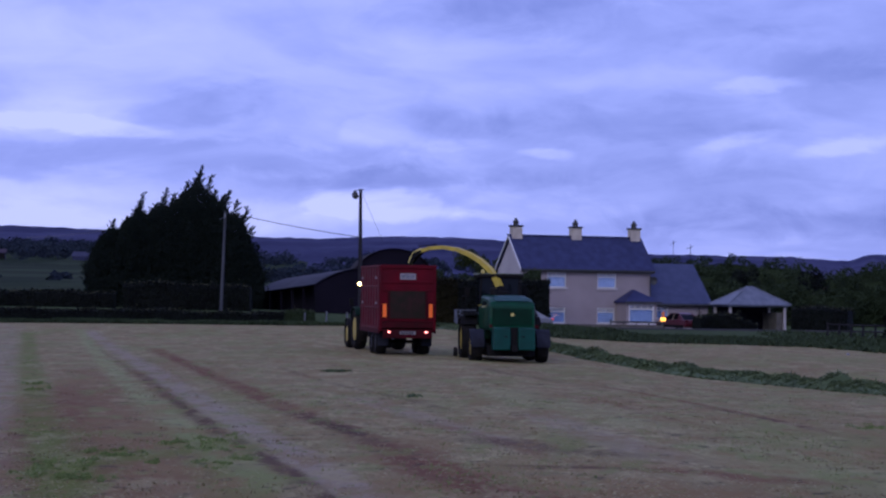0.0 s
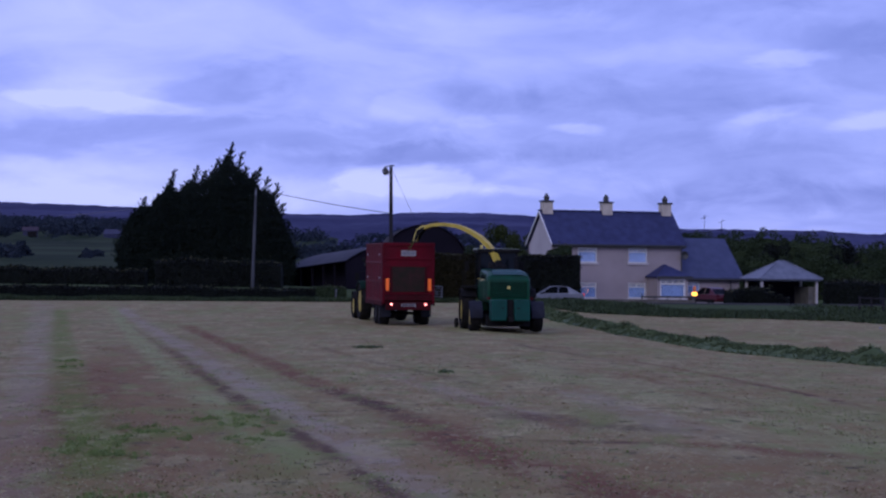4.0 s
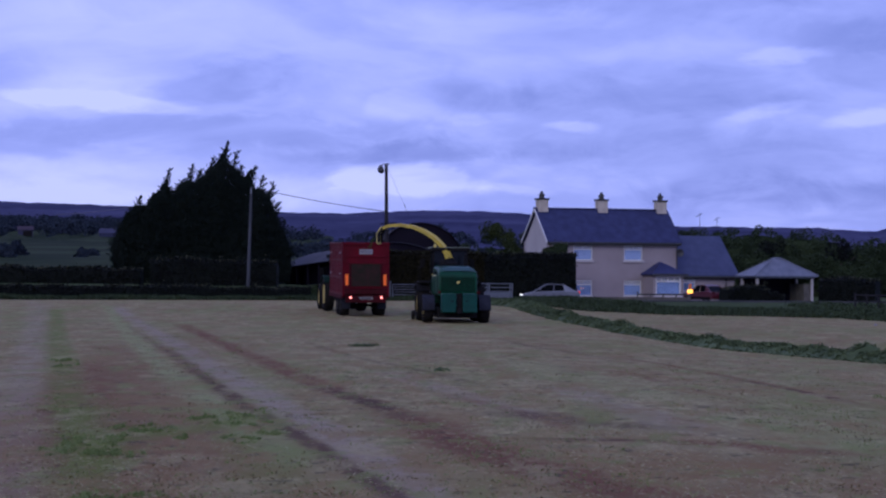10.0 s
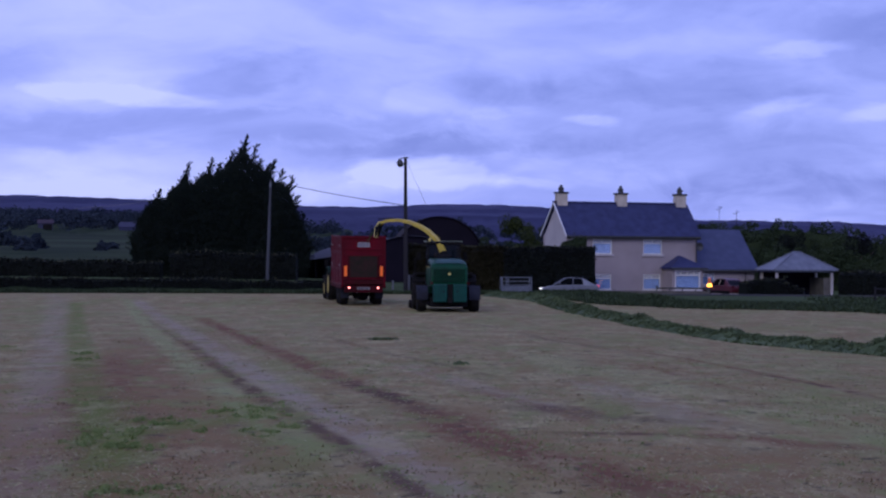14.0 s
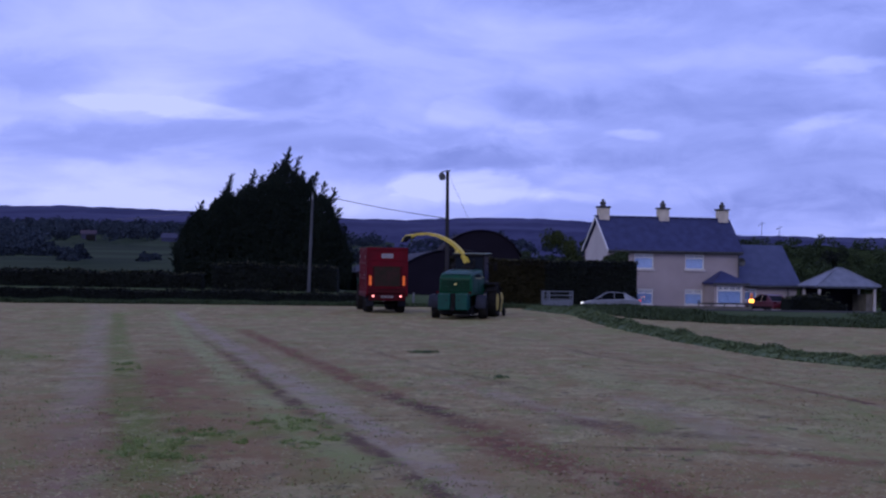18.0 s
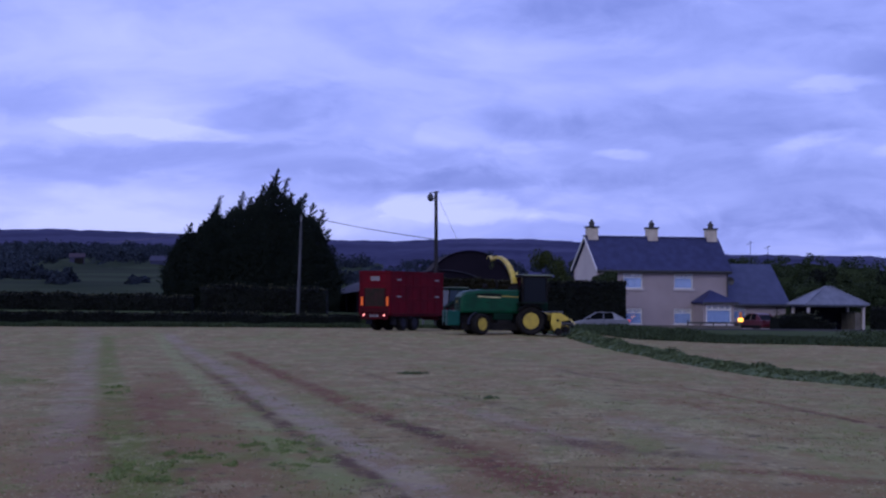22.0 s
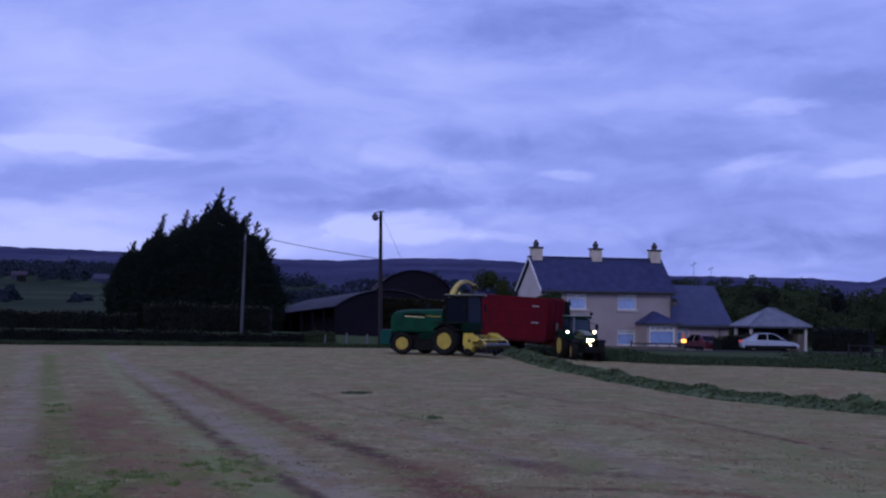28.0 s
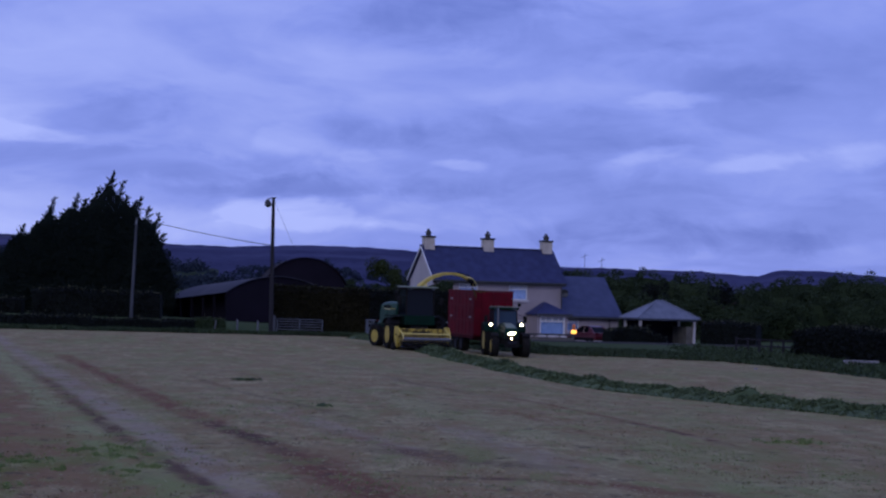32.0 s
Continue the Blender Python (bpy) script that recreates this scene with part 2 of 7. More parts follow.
def stubble_material():
    """Mown grass stubble: straw, bare earth and regrowth, with the wheel tracks and strips that cross it."""
    m = bpy.data.materials.new("stubble")
    m.use_nodes = True
    nd, lk = m.node_tree.nodes, m.node_tree.links
    b = nd["Principled BSDF"]
    b.inputs["Roughness"].default_value = 0.95
    b.inputs["Specular IOR Level"].default_value = 0.1
    pos = nd.new("ShaderNodeNewGeometry").outputs["Position"]

    def mapped(rz, sx, sy):
        mp = nd.new("ShaderNodeMapping")
        mp.vector_type = "POINT"
        mp.inputs["Rotation"].default_value = (0, 0, radians(rz))
        mp.inputs["Scale"].default_value = (sx, sy, 0)
        lk.new(pos, mp.inputs["Vector"])
        return mp.outputs[0]

    def noise_of(vec, scale, detail, rough=0.55):
        n = nd.new("ShaderNodeTexNoise")
        n.inputs["Scale"].default_value, n.inputs["Detail"].default_value, n.inputs["Roughness"].default_value = scale, detail, rough
        lk.new(vec, n.inputs["Vector"])
        return n.outputs["Fac"]

    def ranged(v, a, c, lo=0.0, hi=1.0):
        r = nd.new("ShaderNodeMapRange")
        r.interpolation_type = "SMOOTHSTEP"
        for k, x in (("From Min", a), ("From Max", c), ("To Min", lo), ("To Max", hi)):
            r.inputs[k].default_value = x
        lk.new(v, r.inputs["Value"])
        return r.outputs[0]

    def mixed(fac, a, c):
        x = nd.new("ShaderNodeMix")
        x.data_type = "RGBA"
        lk.new(fac, x.inputs[0])
        for s, v in ((x.inputs[6], a), (x.inputs[7], c)):
            if isinstance(v, tuple):
                s.default_value = (*v, 1)
            else:
                lk.new(v, s)
        return x.outputs[2]

    def calc(op, a, c=0.0):
        x = nd.new("ShaderNodeMath")
        x.operation = op
        for s, v in ((x.inputs[0], a), (x.inputs[1], c)):
            if isinstance(v, (int, float)):
                s.default_value = v
            else:
                lk.new(v, s)
        return x.outputs[0]

    fine = noise_of(mapped(0, 1, 0.22), 6.0, 5, 0.7)
    mid = noise_of(mapped(4, 1, 0.35), 1.1, 6, 0.68)
    mottle = noise_of(mapped(-8, 1, 0.5), 0.8, 6, 0.7)
    big = noise_of(mapped(9, 1, 0.3), 0.24, 4, 0.6)
    rusty = noise_of(mapped(-6, 1, 0.22), 0.20, 5, 0.65)
    spots = noise_of(mapped(0, 1, 0.7), 1.9, 6, 0.72)
    broken = noise_of(mapped(2, 1, 0.22), 0.55, 6, 0.7)
    tint = noise_of(mapped(-3, 1, 0.35), 0.8, 6, 0.7)
    dabs = noise_of(mapped(3, 1, 0.4), 0.9, 6, 0.7)
    col = mixed(ranged(fine, 0.42, 0.58), STRAW_DARK, STRAW)
    col = mixed(ranged(dabs, 0.48, 0.57, 0, 0.9), col, STRAW_DARK)
    col = mixed(ranged(mottle, 0.46, 0.57, 0, 0.65), col, EARTH)
    col = mixed(ranged(rusty, 0.50, 0.66, 0, 0.28), col, RUSTY)
    col = mixed(ranged(big, 0.48, 0.62, 0, 0.5), col, REGROWTH)
    wob = calc("MULTIPLY", calc("SUBTRACT", noise_of(mapped(0, 1, 0.5), 0.5, 3), 0.5), 0.3)
    rag = calc("MULTIPLY", calc("SUBTRACT", spots, 0.5), 3.2)
    sep = nd.new("ShaderNodeSeparateXYZ")
    lk.new(pos, sep.inputs[0])
    x_at, y_at = sep.outputs[0], calc("DIVIDE", calc("SUBTRACT", sep.outputs[1], 20.0), 130.0)
    wob_x = calc("ADD", x_at, wob)
    cover = ranged(dabs, 0.62, 0.46, 0.55, 1)
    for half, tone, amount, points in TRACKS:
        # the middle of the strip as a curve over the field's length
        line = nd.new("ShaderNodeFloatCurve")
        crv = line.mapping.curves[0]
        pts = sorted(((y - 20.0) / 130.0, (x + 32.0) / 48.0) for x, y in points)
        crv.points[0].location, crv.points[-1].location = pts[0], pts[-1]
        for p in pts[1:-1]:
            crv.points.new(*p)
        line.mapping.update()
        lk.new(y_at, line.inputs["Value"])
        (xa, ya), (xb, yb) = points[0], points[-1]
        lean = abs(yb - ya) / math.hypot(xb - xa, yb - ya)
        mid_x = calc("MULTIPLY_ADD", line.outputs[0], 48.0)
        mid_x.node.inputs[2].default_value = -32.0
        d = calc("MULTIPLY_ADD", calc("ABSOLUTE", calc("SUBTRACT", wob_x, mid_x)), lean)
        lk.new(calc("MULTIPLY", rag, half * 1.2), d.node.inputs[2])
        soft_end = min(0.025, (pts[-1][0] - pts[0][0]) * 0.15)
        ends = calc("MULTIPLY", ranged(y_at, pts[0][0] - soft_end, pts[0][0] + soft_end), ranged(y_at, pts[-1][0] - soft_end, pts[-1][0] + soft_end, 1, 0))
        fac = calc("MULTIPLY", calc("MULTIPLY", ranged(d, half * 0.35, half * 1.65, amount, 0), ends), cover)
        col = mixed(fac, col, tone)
    # small patches over everything: bleached straw, bare soil, shoots, shreds
    col = mixed(ranged(tint, 0.52, 0.61, 0, 0.7), col, EARTH)
    col = mixed(ranged(tint, 0.46, 0.36, 0, 0.5), col, STRAW)
    col = mixed(ranged(mid, 0.53, 0.62, 0, 0.6), col, REGROWTH)
    col = mixed(ranged(mid, 0.44, 0.34, 0, 0.6), col, STRAW_DARK)
    col = mixed(ranged(spots, 0.565, 0.65, 0, 0.8), col, DARK_LITTER)
    lk.new(col, b.inputs["Base Color"])
    bp = nd.new("ShaderNodeBump")
    bp.inputs["Strength"].default_value, bp.inputs["Distance"].default_value = 0.5, 0.06
    lk.new(fine, bp.inputs["Height"])
    lk.new(bp.outputs[0], b.inputs["Normal"])
    return m


RUSTY, DARK_LITTER = (0.132, 0.062, 0.032), (0.045, 0.034, 0.020)
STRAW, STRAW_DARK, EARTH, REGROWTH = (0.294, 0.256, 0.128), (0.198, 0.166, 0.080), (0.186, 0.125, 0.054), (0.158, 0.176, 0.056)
GREEN_STRIP, PALE_STRIP, MUD, PINK = (0.100, 0.132, 0.022), (0.225, 0.235, 0.100), (0.066, 0.035, 0.022), (0.250, 0.206, 0.150)


def path(half, tone, amount, *points):
    """A strip over the field from point to point: half its breadth, its colour, how much of it covers."""
    return [(half, tone, amount, points)]


# strips left by mower and wheels, after three broad patches close to the eye
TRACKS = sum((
    # broad brown patches: near ground darkened in its colour in place of shade
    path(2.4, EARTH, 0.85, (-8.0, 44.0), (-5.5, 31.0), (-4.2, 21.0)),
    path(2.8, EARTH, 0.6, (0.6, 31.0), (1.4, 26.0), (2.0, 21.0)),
    path(2.0, RUSTY, 0.35, (5.4, 30.0), (5.6, 25.0), (5.8, 21.0)),
    path(1.6, RUSTY, 0.5, (-9.5, 70.0), (-5.6, 41.0), (-3.3, 27.0)),
    path(1.1, EARTH, 0.5, (-9.5, 62.0), (-6.6, 46.0), (-4.6, 36.0)),
    path(1.0, RUSTY, 0.75, (-9.2, 56.5), (-6.3, 36.0), (-4.4, 23.0)),
    path(0.45, PINK, 0.35, (-28.4, 147.9), (-13.5, 70.1), (-8.7, 44.2), (-6.5, 32.4), (-5.2, 25.9), (-4.6, 22.0)),
    path(0.45, PINK, 0.3, (-24.5, 132.0), (-15.3, 80.0), (-10.2, 52.0), (-7.4, 36.0)),
    path(0.38, GREEN_STRIP, 0.75, (-21.8, 121.0), (-15.5, 86.2), (-10.9, 61.1), (-7.96, 45.5), (-6.2, 36.2), (-4.95, 30.1), (-4.1, 24.0)),
    path(0.62, GREEN_STRIP, 0.4, (-6.9, 41.0), (-5.6, 34.0), (-4.5, 27.5)),
    path(0.34, PALE_STRIP, 1.0, (-19.4, 125.3), (-14.35, 96.6), (-10.1, 72.1), (-7.2, 56.1), (-5.4, 46.7), (-3.9, 38.8), (-2.8, 33.8), (-1.8, 28.4)),
    path(0.55, GREEN_STRIP, 0.42, (-4.2, 40.0), (-3.1, 35.0), (-2.3, 30.0), (-1.8, 25.0)),
    path(0.38, PINK, 0.85, (-18.8, 125.3), (-13.1, 95.1), (-8.8, 72.3), (-5.9, 56.2), (-3.8, 45.1), (-2.3, 37.1), (-1.1, 30.7), (-0.2, 25.5), (0.2, 22.5)),
    path(0.19, MUD, 0.5, (-9.46, 72.2), (-6.77, 57.8), (-5.0, 47.9), (-3.73, 41.1), (-2.64, 35.7), (-1.7, 31.2), (-1.06, 27.9), (-0.46, 25.0), (0.0, 22.6)),
    path(0.15, MUD, 0.75, (-5.6, 51.0), (-5.0, 47.9), (-3.73, 41.1), (-2.64, 35.7), (-1.7, 31.2), (-1.06, 27.9), (-0.46, 25.0), (0.0, 22.6)),
    path(0.10, MUD, 0.4, (-13.8, 95.0), (-9.5, 72.2)),
    path(0.36, RUSTY, 1.0, (-11.5, 97.0), (-7.3, 73.6), (-4.76, 59.7), (-3.05, 50.5), (-1.64, 43.2), (-0.6, 38.3)),
    path(0.26, MUD, 1.0, (-2.4, 46.6), (-1.5, 42.6), (-0.6, 38.3), (0.3, 32.8), (0.93, 29.6), (1.52, 27.0), (2.1, 24.9), (2.6, 23.2)),
    path(0.58, RUSTY, 1.0, (-0.4, 37.5), (0.45, 32.8), (1.05, 29.6), (1.7, 27.0), (2.4, 24.9), (3.0, 23.0)),
    path(0.16, MUD, 0.55, (-4.0, 72.8), (-2.44, 64.0), (-1.08, 57.9), (0.19, 53.0), (1.23, 47.8)),
    path(0.35, PINK, 0.6, (-0.9, 53.0), (0.3, 46.5), (1.1, 42.5), (2.2, 36.5)),
    path(0.20, RUSTY, 0.6, (0.04, 44.9), (1.07, 41.7), (1.82, 38.0), (2.43, 34.7)),
    path(0.13, RUSTY, 0.95, (6.3, 64.6), (7.2, 57.0), (7.9, 50.5), (8.3, 46.0), (8.72, 41.3)),
    path(0.12, MUD, 0.7, (7.7, 50.5), (8.25, 45.8), (8.7, 41.3)),
    path(0.14, MUD, 0.5, (3.15, 79.7), (4.35, 70.4), (6.2, 63.3)),
    path(0.18, RUSTY, 0.6, (4.9, 55.8), (5.58, 51.8), (5.96, 46.6), (6.5, 43.2)),
    path(0.25, MUD, 0.45, (0.4, 92.6), (2.28, 85.9)),
    path(0.20, MUD, 0.45, (3.26, 75.3), (5.35, 67.2)),
    path(0.5, PINK, 0.55, (3.2, 47.0), (3.9, 40.0), (4.6, 34.0)),
    path(0.55, MUD, 0.7, (1.5, 38.6), (2.6, 36.3), (3.9, 34.6)),
    path(0.5, RUSTY, 0.8, (3.6, 32.6), (5.0, 31.3), (6.4, 29.6)),
    path(0.4, MUD, 0.7, (2.3, 32.8), (3.4, 32.2)),
    path(0.40, GREEN_STRIP, 0.7, (-5.3, 29.6), (-4.7, 31.6), (-4.3, 34.8)),
    path(0.35, GREEN_STRIP, 0.6, (-3.9, 33.0), (-3.3, 36.0), (-3.2, 38.5)),
    path(0.7, GREEN_STRIP, 0.45, (-16.3, 68.5), (-13.4, 60.0)),
    path(0.9, PALE_STRIP, 0.5, (2.6, 60.0), (4.2, 50.0), (5.6, 42.0)),
    path(1.3, PALE_STRIP, 0.45, (6.0, 38.0), (7.4, 31.0), (8.2, 25.0)),
    path(0.7, EARTH, 0.6, (4.5, 27.0), (3.4, 29.4), (2.6, 31.0)),
), [])
M = {}
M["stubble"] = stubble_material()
M["grass"] = material("verge_grass", (0.030, 0.050, 0.018), (0.055, 0.070, 0.028), 0.9, 0.6, 9, 0.6, coords="World", dist=0.08)
M["pasture"] = material("pasture", (0.011, 0.020, 0.008), (0.030, 0.042, 0.018), 0.95, 0.020, 0.09, 0.0, coords="World", spread=0.22)
# blue-violet of the far haze is put into the hill colour
M["hazed_moor"] = material("moorland", (0.017, 0.020, 0.060), (0.052, 0.051, 0.112), 0.95, 0.006, 0.04, 0.0, coords="World", stretch=(1, 0.5, 3))
M["tarmac"] = material("tarmac", (0.035, 0.035, 0.037), (0.05, 0.049, 0.047), 0.85, 0.6, 40, 0.3, coords="World")
M["gravel"] = material("gravel_yard", (0.13, 0.115, 0.10), (0.19, 0.17, 0.15), 0.95, 0.8, 25, 0.4, coords="World")
M["windrow"] = leafy("cut_grass", (0.034, 0.051, 0.024), (0.095, 0.124, 0.060), 1.1)
M["blade"] = leafy("grass_blade", (0.10, 0.145, 0.045), (0.18, 0.22, 0.085), 0.8)
M["verge_blade"] = leafy("verge_blade", (0.018, 0.028, 0.015), (0.046, 0.065, 0.032), 0.4)
M["stubble_blade"] = leafy("stubble_blade", (0.075, 0.055, 0.030), (0.19, 0.15, 0.08), 0.9)
M["straw"] = leafy("straw_blade", (0.19, 0.16, 0.09), (0.36, 0.33, 0.20), 0.8)
# blue of the distance haze is mixed into this leaf colour
M["far_leaf"] = leafy("hazed_leaf", (0.018, 0.025, 0.040), (0.028, 0.038, 0.054), 0.03)
# pale tone puts the light on the clipped hedge tops into the colour
M["shoots"] = leafy("lit_top_leaf", (0.034, 0.040, 0.024), (0.075, 0.078, 0.046), 0.5)
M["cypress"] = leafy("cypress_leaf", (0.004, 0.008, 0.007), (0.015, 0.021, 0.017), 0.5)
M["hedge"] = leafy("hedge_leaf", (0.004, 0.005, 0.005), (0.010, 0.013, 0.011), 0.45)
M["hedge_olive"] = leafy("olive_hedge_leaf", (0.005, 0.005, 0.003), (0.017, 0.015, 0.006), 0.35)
M["wood_leaf"] = leafy("woodland_leaf", (0.019, 0.029, 0.013), (0.032, 0.046, 0.021), 0.07)
M["bush_leaf"] = leafy("bush_leaf", (0.014, 0.022, 0.007), (0.046, 0.058, 0.018), 0.8)
M["bark"] = material("bark", (0.09, 0.07, 0.055), (0.05, 0.04, 0.03), 0.9, 3, 30, 0.6)
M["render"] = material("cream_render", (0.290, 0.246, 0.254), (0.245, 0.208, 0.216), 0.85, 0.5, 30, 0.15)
M["chimney"] = material("chimney_render", (0.50, 0.44, 0.37), (0.38, 0.33, 0.28), 0.85, 1.2, 20, 0.2)
M["slate"] = material("roof_slate", (0.014, 0.017, 0.056), (0.026, 0.030, 0.084), 0.65, 1.5, 18, 0.25, random_shade=0.18)
M["slate_pale"] = material("pale_slate", (0.095, 0.105, 0.14), (0.145, 0.155, 0.20), 0.5, 1.5, 18, 0.25, random_shade=0.15)
# lighter and bluer than the main roof
M["slate_wing"] = material("lighter_slate", (0.034, 0.041, 0.090), (0.050, 0.058, 0.118), 0.6, 1.5, 18, 0.25)
# wall and roof on the hill carry the distance haze in their colour
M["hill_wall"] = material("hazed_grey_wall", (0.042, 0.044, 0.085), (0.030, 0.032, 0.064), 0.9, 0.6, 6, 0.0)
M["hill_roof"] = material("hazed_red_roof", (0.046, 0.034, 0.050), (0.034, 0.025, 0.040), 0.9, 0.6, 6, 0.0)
M["white"] = material("white_paint", (0.62, 0.61, 0.62), (0.52, 0.51, 0.53), 0.45, 2, 30, 0.05)
M["net"] = material("net_curtain", (0.46, 0.47, 0.56), (0.34, 0.36, 0.46), 0.9, 6, 40, 0.0)
M["dark"] = material("dark_paint", (0.03, 0.03, 0.033), (0.05, 0.05, 0.05), 0.5, 2, 30, 0.05)
M["glass"] = glass("window_glass")
m_pane = bpy.data.materials.new("clear_pane")
m_pane.use_nodes = True
p_b = m_pane.node_tree.nodes["Principled BSDF"]
p_b.inputs["Transmission Weight"].default_value, p_b.inputs["Roughness"].default_value, p_b.inputs["IOR"].default_value = 1.0, 0.0, 1.45
M["pane"] = m_pane
M["tarred"] = material("tarred_pole", (0.018, 0.016, 0.020), (0.010, 0.009, 0.012), 0.8, 2, 25, 0.3, stretch=(1, 1, 0.15))
# sky reflected in the window panes is put into this blue
M["blind"] = material("reflected_sky_blue", (0.25, 0.36, 0.74), (0.18, 0.27, 0.60), 0.8, 2, 20, 0.0)
M["cabglass"] = glass("cab_glass", (0.004, 0.006, 0.009), 0.10, 0.12)
M["wood"] = material("weathered_pole", (0.066, 0.069, 0.082), (0.042, 0.044, 0.054), 0.85, 2, 25, 0.3, stretch=(1, 1, 0.15))
M["tractorglass"] = glass("tractor_cab_glass", (0.020, 0.036, 0.060), 0.12, 0.2)
M["paleroof"] = material("pale_green_enamel", (0.20, 0.23, 0.17), (0.14, 0.17, 0.12), 0.5, 3, 25, 0.05)
M["carglass"] = glass("car_glass", (0.002, 0.003, 0.004), 0.3, 0.02)
M["tin"] = material("rusty_tin", (0.013, 0.007, 0.010), (0.008, 0.005, 0.007), 0.85, 0.8, 12, 0.3, shine=0.1)
M["tin_grey"] = material("weathered_tin", (0.020, 0.020, 0.034), (0.036, 0.036, 0.054), 0.85, 0.6, 12, 0.3)
M["tin_dark"] = material("dark_tin", (0.009, 0.007, 0.014), (0.006, 0.005, 0.010), 0.9, 0.5, 10, 0.3, shine=0.1)
M["galv"] = material("galvanised", (0.17, 0.18, 0.21), (0.11, 0.12, 0.145), 0.45, 4, 40, 0.1, metal=0.6)
M["stone"] = material("wall_stone", (0.07, 0.065, 0.06), (0.11, 0.10, 0.09), 0.9, 2, 25, 0.4)
M["red"] = material("red_paint", (0.100, 0.0035, 0.011), (0.064, 0.0045, 0.010), 0.6, 1.2, 25, 0.08, shine=0.07)
M["reddull"] = material("dusty_red_paint", (0.060, 0.005, 0.010), (0.030, 0.006, 0.008), 0.7, 1.6, 25, 0.1, shine=0.06)
M["green"] = material("green_paint", (0.003, 0.050, 0.022), (0.003, 0.030, 0.015), 0.45, 1.5, 25, 0.06, shine=0.16)
M["tractorgreen"] = material("dusty_dark_green_paint", (0.003, 0.026, 0.014), (0.003, 0.017, 0.010), 0.5, 1.5, 25, 0.06, shine=0.14)
M["teal"] = material("worn_green_panel", (0.003, 0.052, 0.041), (0.003, 0.035, 0.029), 0.45, 1.5, 25, 0.08, shine=0.2)
M["greendark"] = material("dark_green_grille", (0.002, 0.018, 0.010), (0.002, 0.011, 0.007), 0.7, 2, 40, 0.2, shine=0.1)
M["yellow"] = material("yellow_paint", (0.50, 0.38, 0.055), (0.38, 0.29, 0.05), 0.42, 2, 25, 0.08, coat=0.1)
M["yellowdull"] = material("faded_yellow_paint", (0.60, 0.50, 0.16), (0.50, 0.40, 0.12), 0.55, 2, 25, 0.1)
M["header"] = material("dirty_yellow_paint", (0.36, 0.27, 0.05), (0.060, 0.045, 0.018), 0.7, 5, 30, 0.15, spread=0.16, shine=0.12)
M["stripe"] = material("pale_stripe", (0.75, 0.68, 0.35), (0.62, 0.55, 0.28), 0.5, 3, 25, 0.0)
M["tyre"] = material("tyre_rubber", (0.009, 0.009, 0.010), (0.018, 0.016, 0.015), 0.95, 4, 40, 0.3, shine=0.08)
M["black"] = material("black_steel", (0.008, 0.008, 0.010), (0.014, 0.013, 0.013), 0.85, 3, 30, 0.1, shine=0.08)
M["steel"] = material("grey_steel", (0.14, 0.145, 0.16), (0.10, 0.10, 0.12), 0.5, 3, 30, 0.1, metal=0.4)
M["mudguard"] = material("grey_plastic", (0.021, 0.023, 0.037), (0.014, 0.015, 0.023), 0.7, 3, 30, 0.1, shine=0.12)
M["hatch"] = material("stained_hatch", (0.026, 0.008, 0.008), (0.010, 0.009, 0.004), 0.85, 3, 30, 0.2)
M["chop"] = leafy("chopped_grass", (0.03, 0.05, 0.015), (0.08, 0.10, 0.03), 2.0)
M["silver"] = material("silver_car_paint", (0.18, 0.185, 0.21), (0.15, 0.155, 0.18), 0.32, 2, 30, 0.0, metal=0.5, coat=0.4)
M["whitecar"] = material("white_car_paint", (0.33, 0.36, 0.46), (0.28, 0.31, 0.40), 0.3, 2, 30, 0.0, coat=0.4)
M["redcar"] = material("red_car_paint", (0.080, 0.011, 0.022), (0.060, 0.009, 0.018), 0.35, 2, 30, 0.0, coat=0.4)
M["lamp_red"] = glow("red_tail_light", (1.0, 0.24, 0.22), 5.0)
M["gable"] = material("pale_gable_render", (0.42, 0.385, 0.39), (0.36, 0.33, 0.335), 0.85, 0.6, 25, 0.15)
M["rim"] = material("dull_yellow_rim", (0.42, 0.32, 0.045), (0.29, 0.22, 0.045), 0.6, 3, 25, 0.1)
# amber boards hold no lamp; a faint glow is added to their colour
M["reflector_glow"] = glow("amber_reflector", (1.0, 0.17, 0.015), 0.03)
M["lamp_orange"] = glow("orange_lamp", (1.0, 0.42, 0.06), 3.2)
M["lamp_white"] = glow("headlight", (1.0, 0.66, 0.34), 42.0)
M["lamp_beacon"] = glow("amber_beacon", (1.0, 0.55, 0.22), 22.0)
M["lamp_tail"] = glow("car_tail_light", (1.0, 0.08, 0.06), 0.22)
M["lamp_dim"] = glow("dim_amber_glow", (0.5, 0.14, 0.04), 0.10)
M["lamp_small"] = glow("small_lamp", (1.0, 0.9, 0.8), 1.2)
M["plate"] = material("white_plate", (0.27, 0.25, 0.27), (0.18, 0.17, 0.19), 0.6, 6, 40, 0.0)

# ---- mesh tools ----
def part(name, bm, mat, parent=None, label="", smooth=False):
    """One bmesh as one mesh object, under its thing."""
    me = bpy.data.meshes.new(name)
    bm.normal_update()
    bm.to_mesh(me)
    bm.free()
    me.materials.append(mat)
    if smooth:
        me.shade_smooth()
    ob = new(name, me)
    ob.parent = parent
    if label:
        tagged(ob, label)
    return ob


def raw(name, verts, faces, mat, parent=None, smooth=False):
    me = bpy.data.meshes.new(name)
    me.from_pydata(verts, [], faces)
    me.materials.append(mat)
    if smooth:
        me.shade_smooth()
    ob = new(name, me)
    ob.parent = parent
    return ob


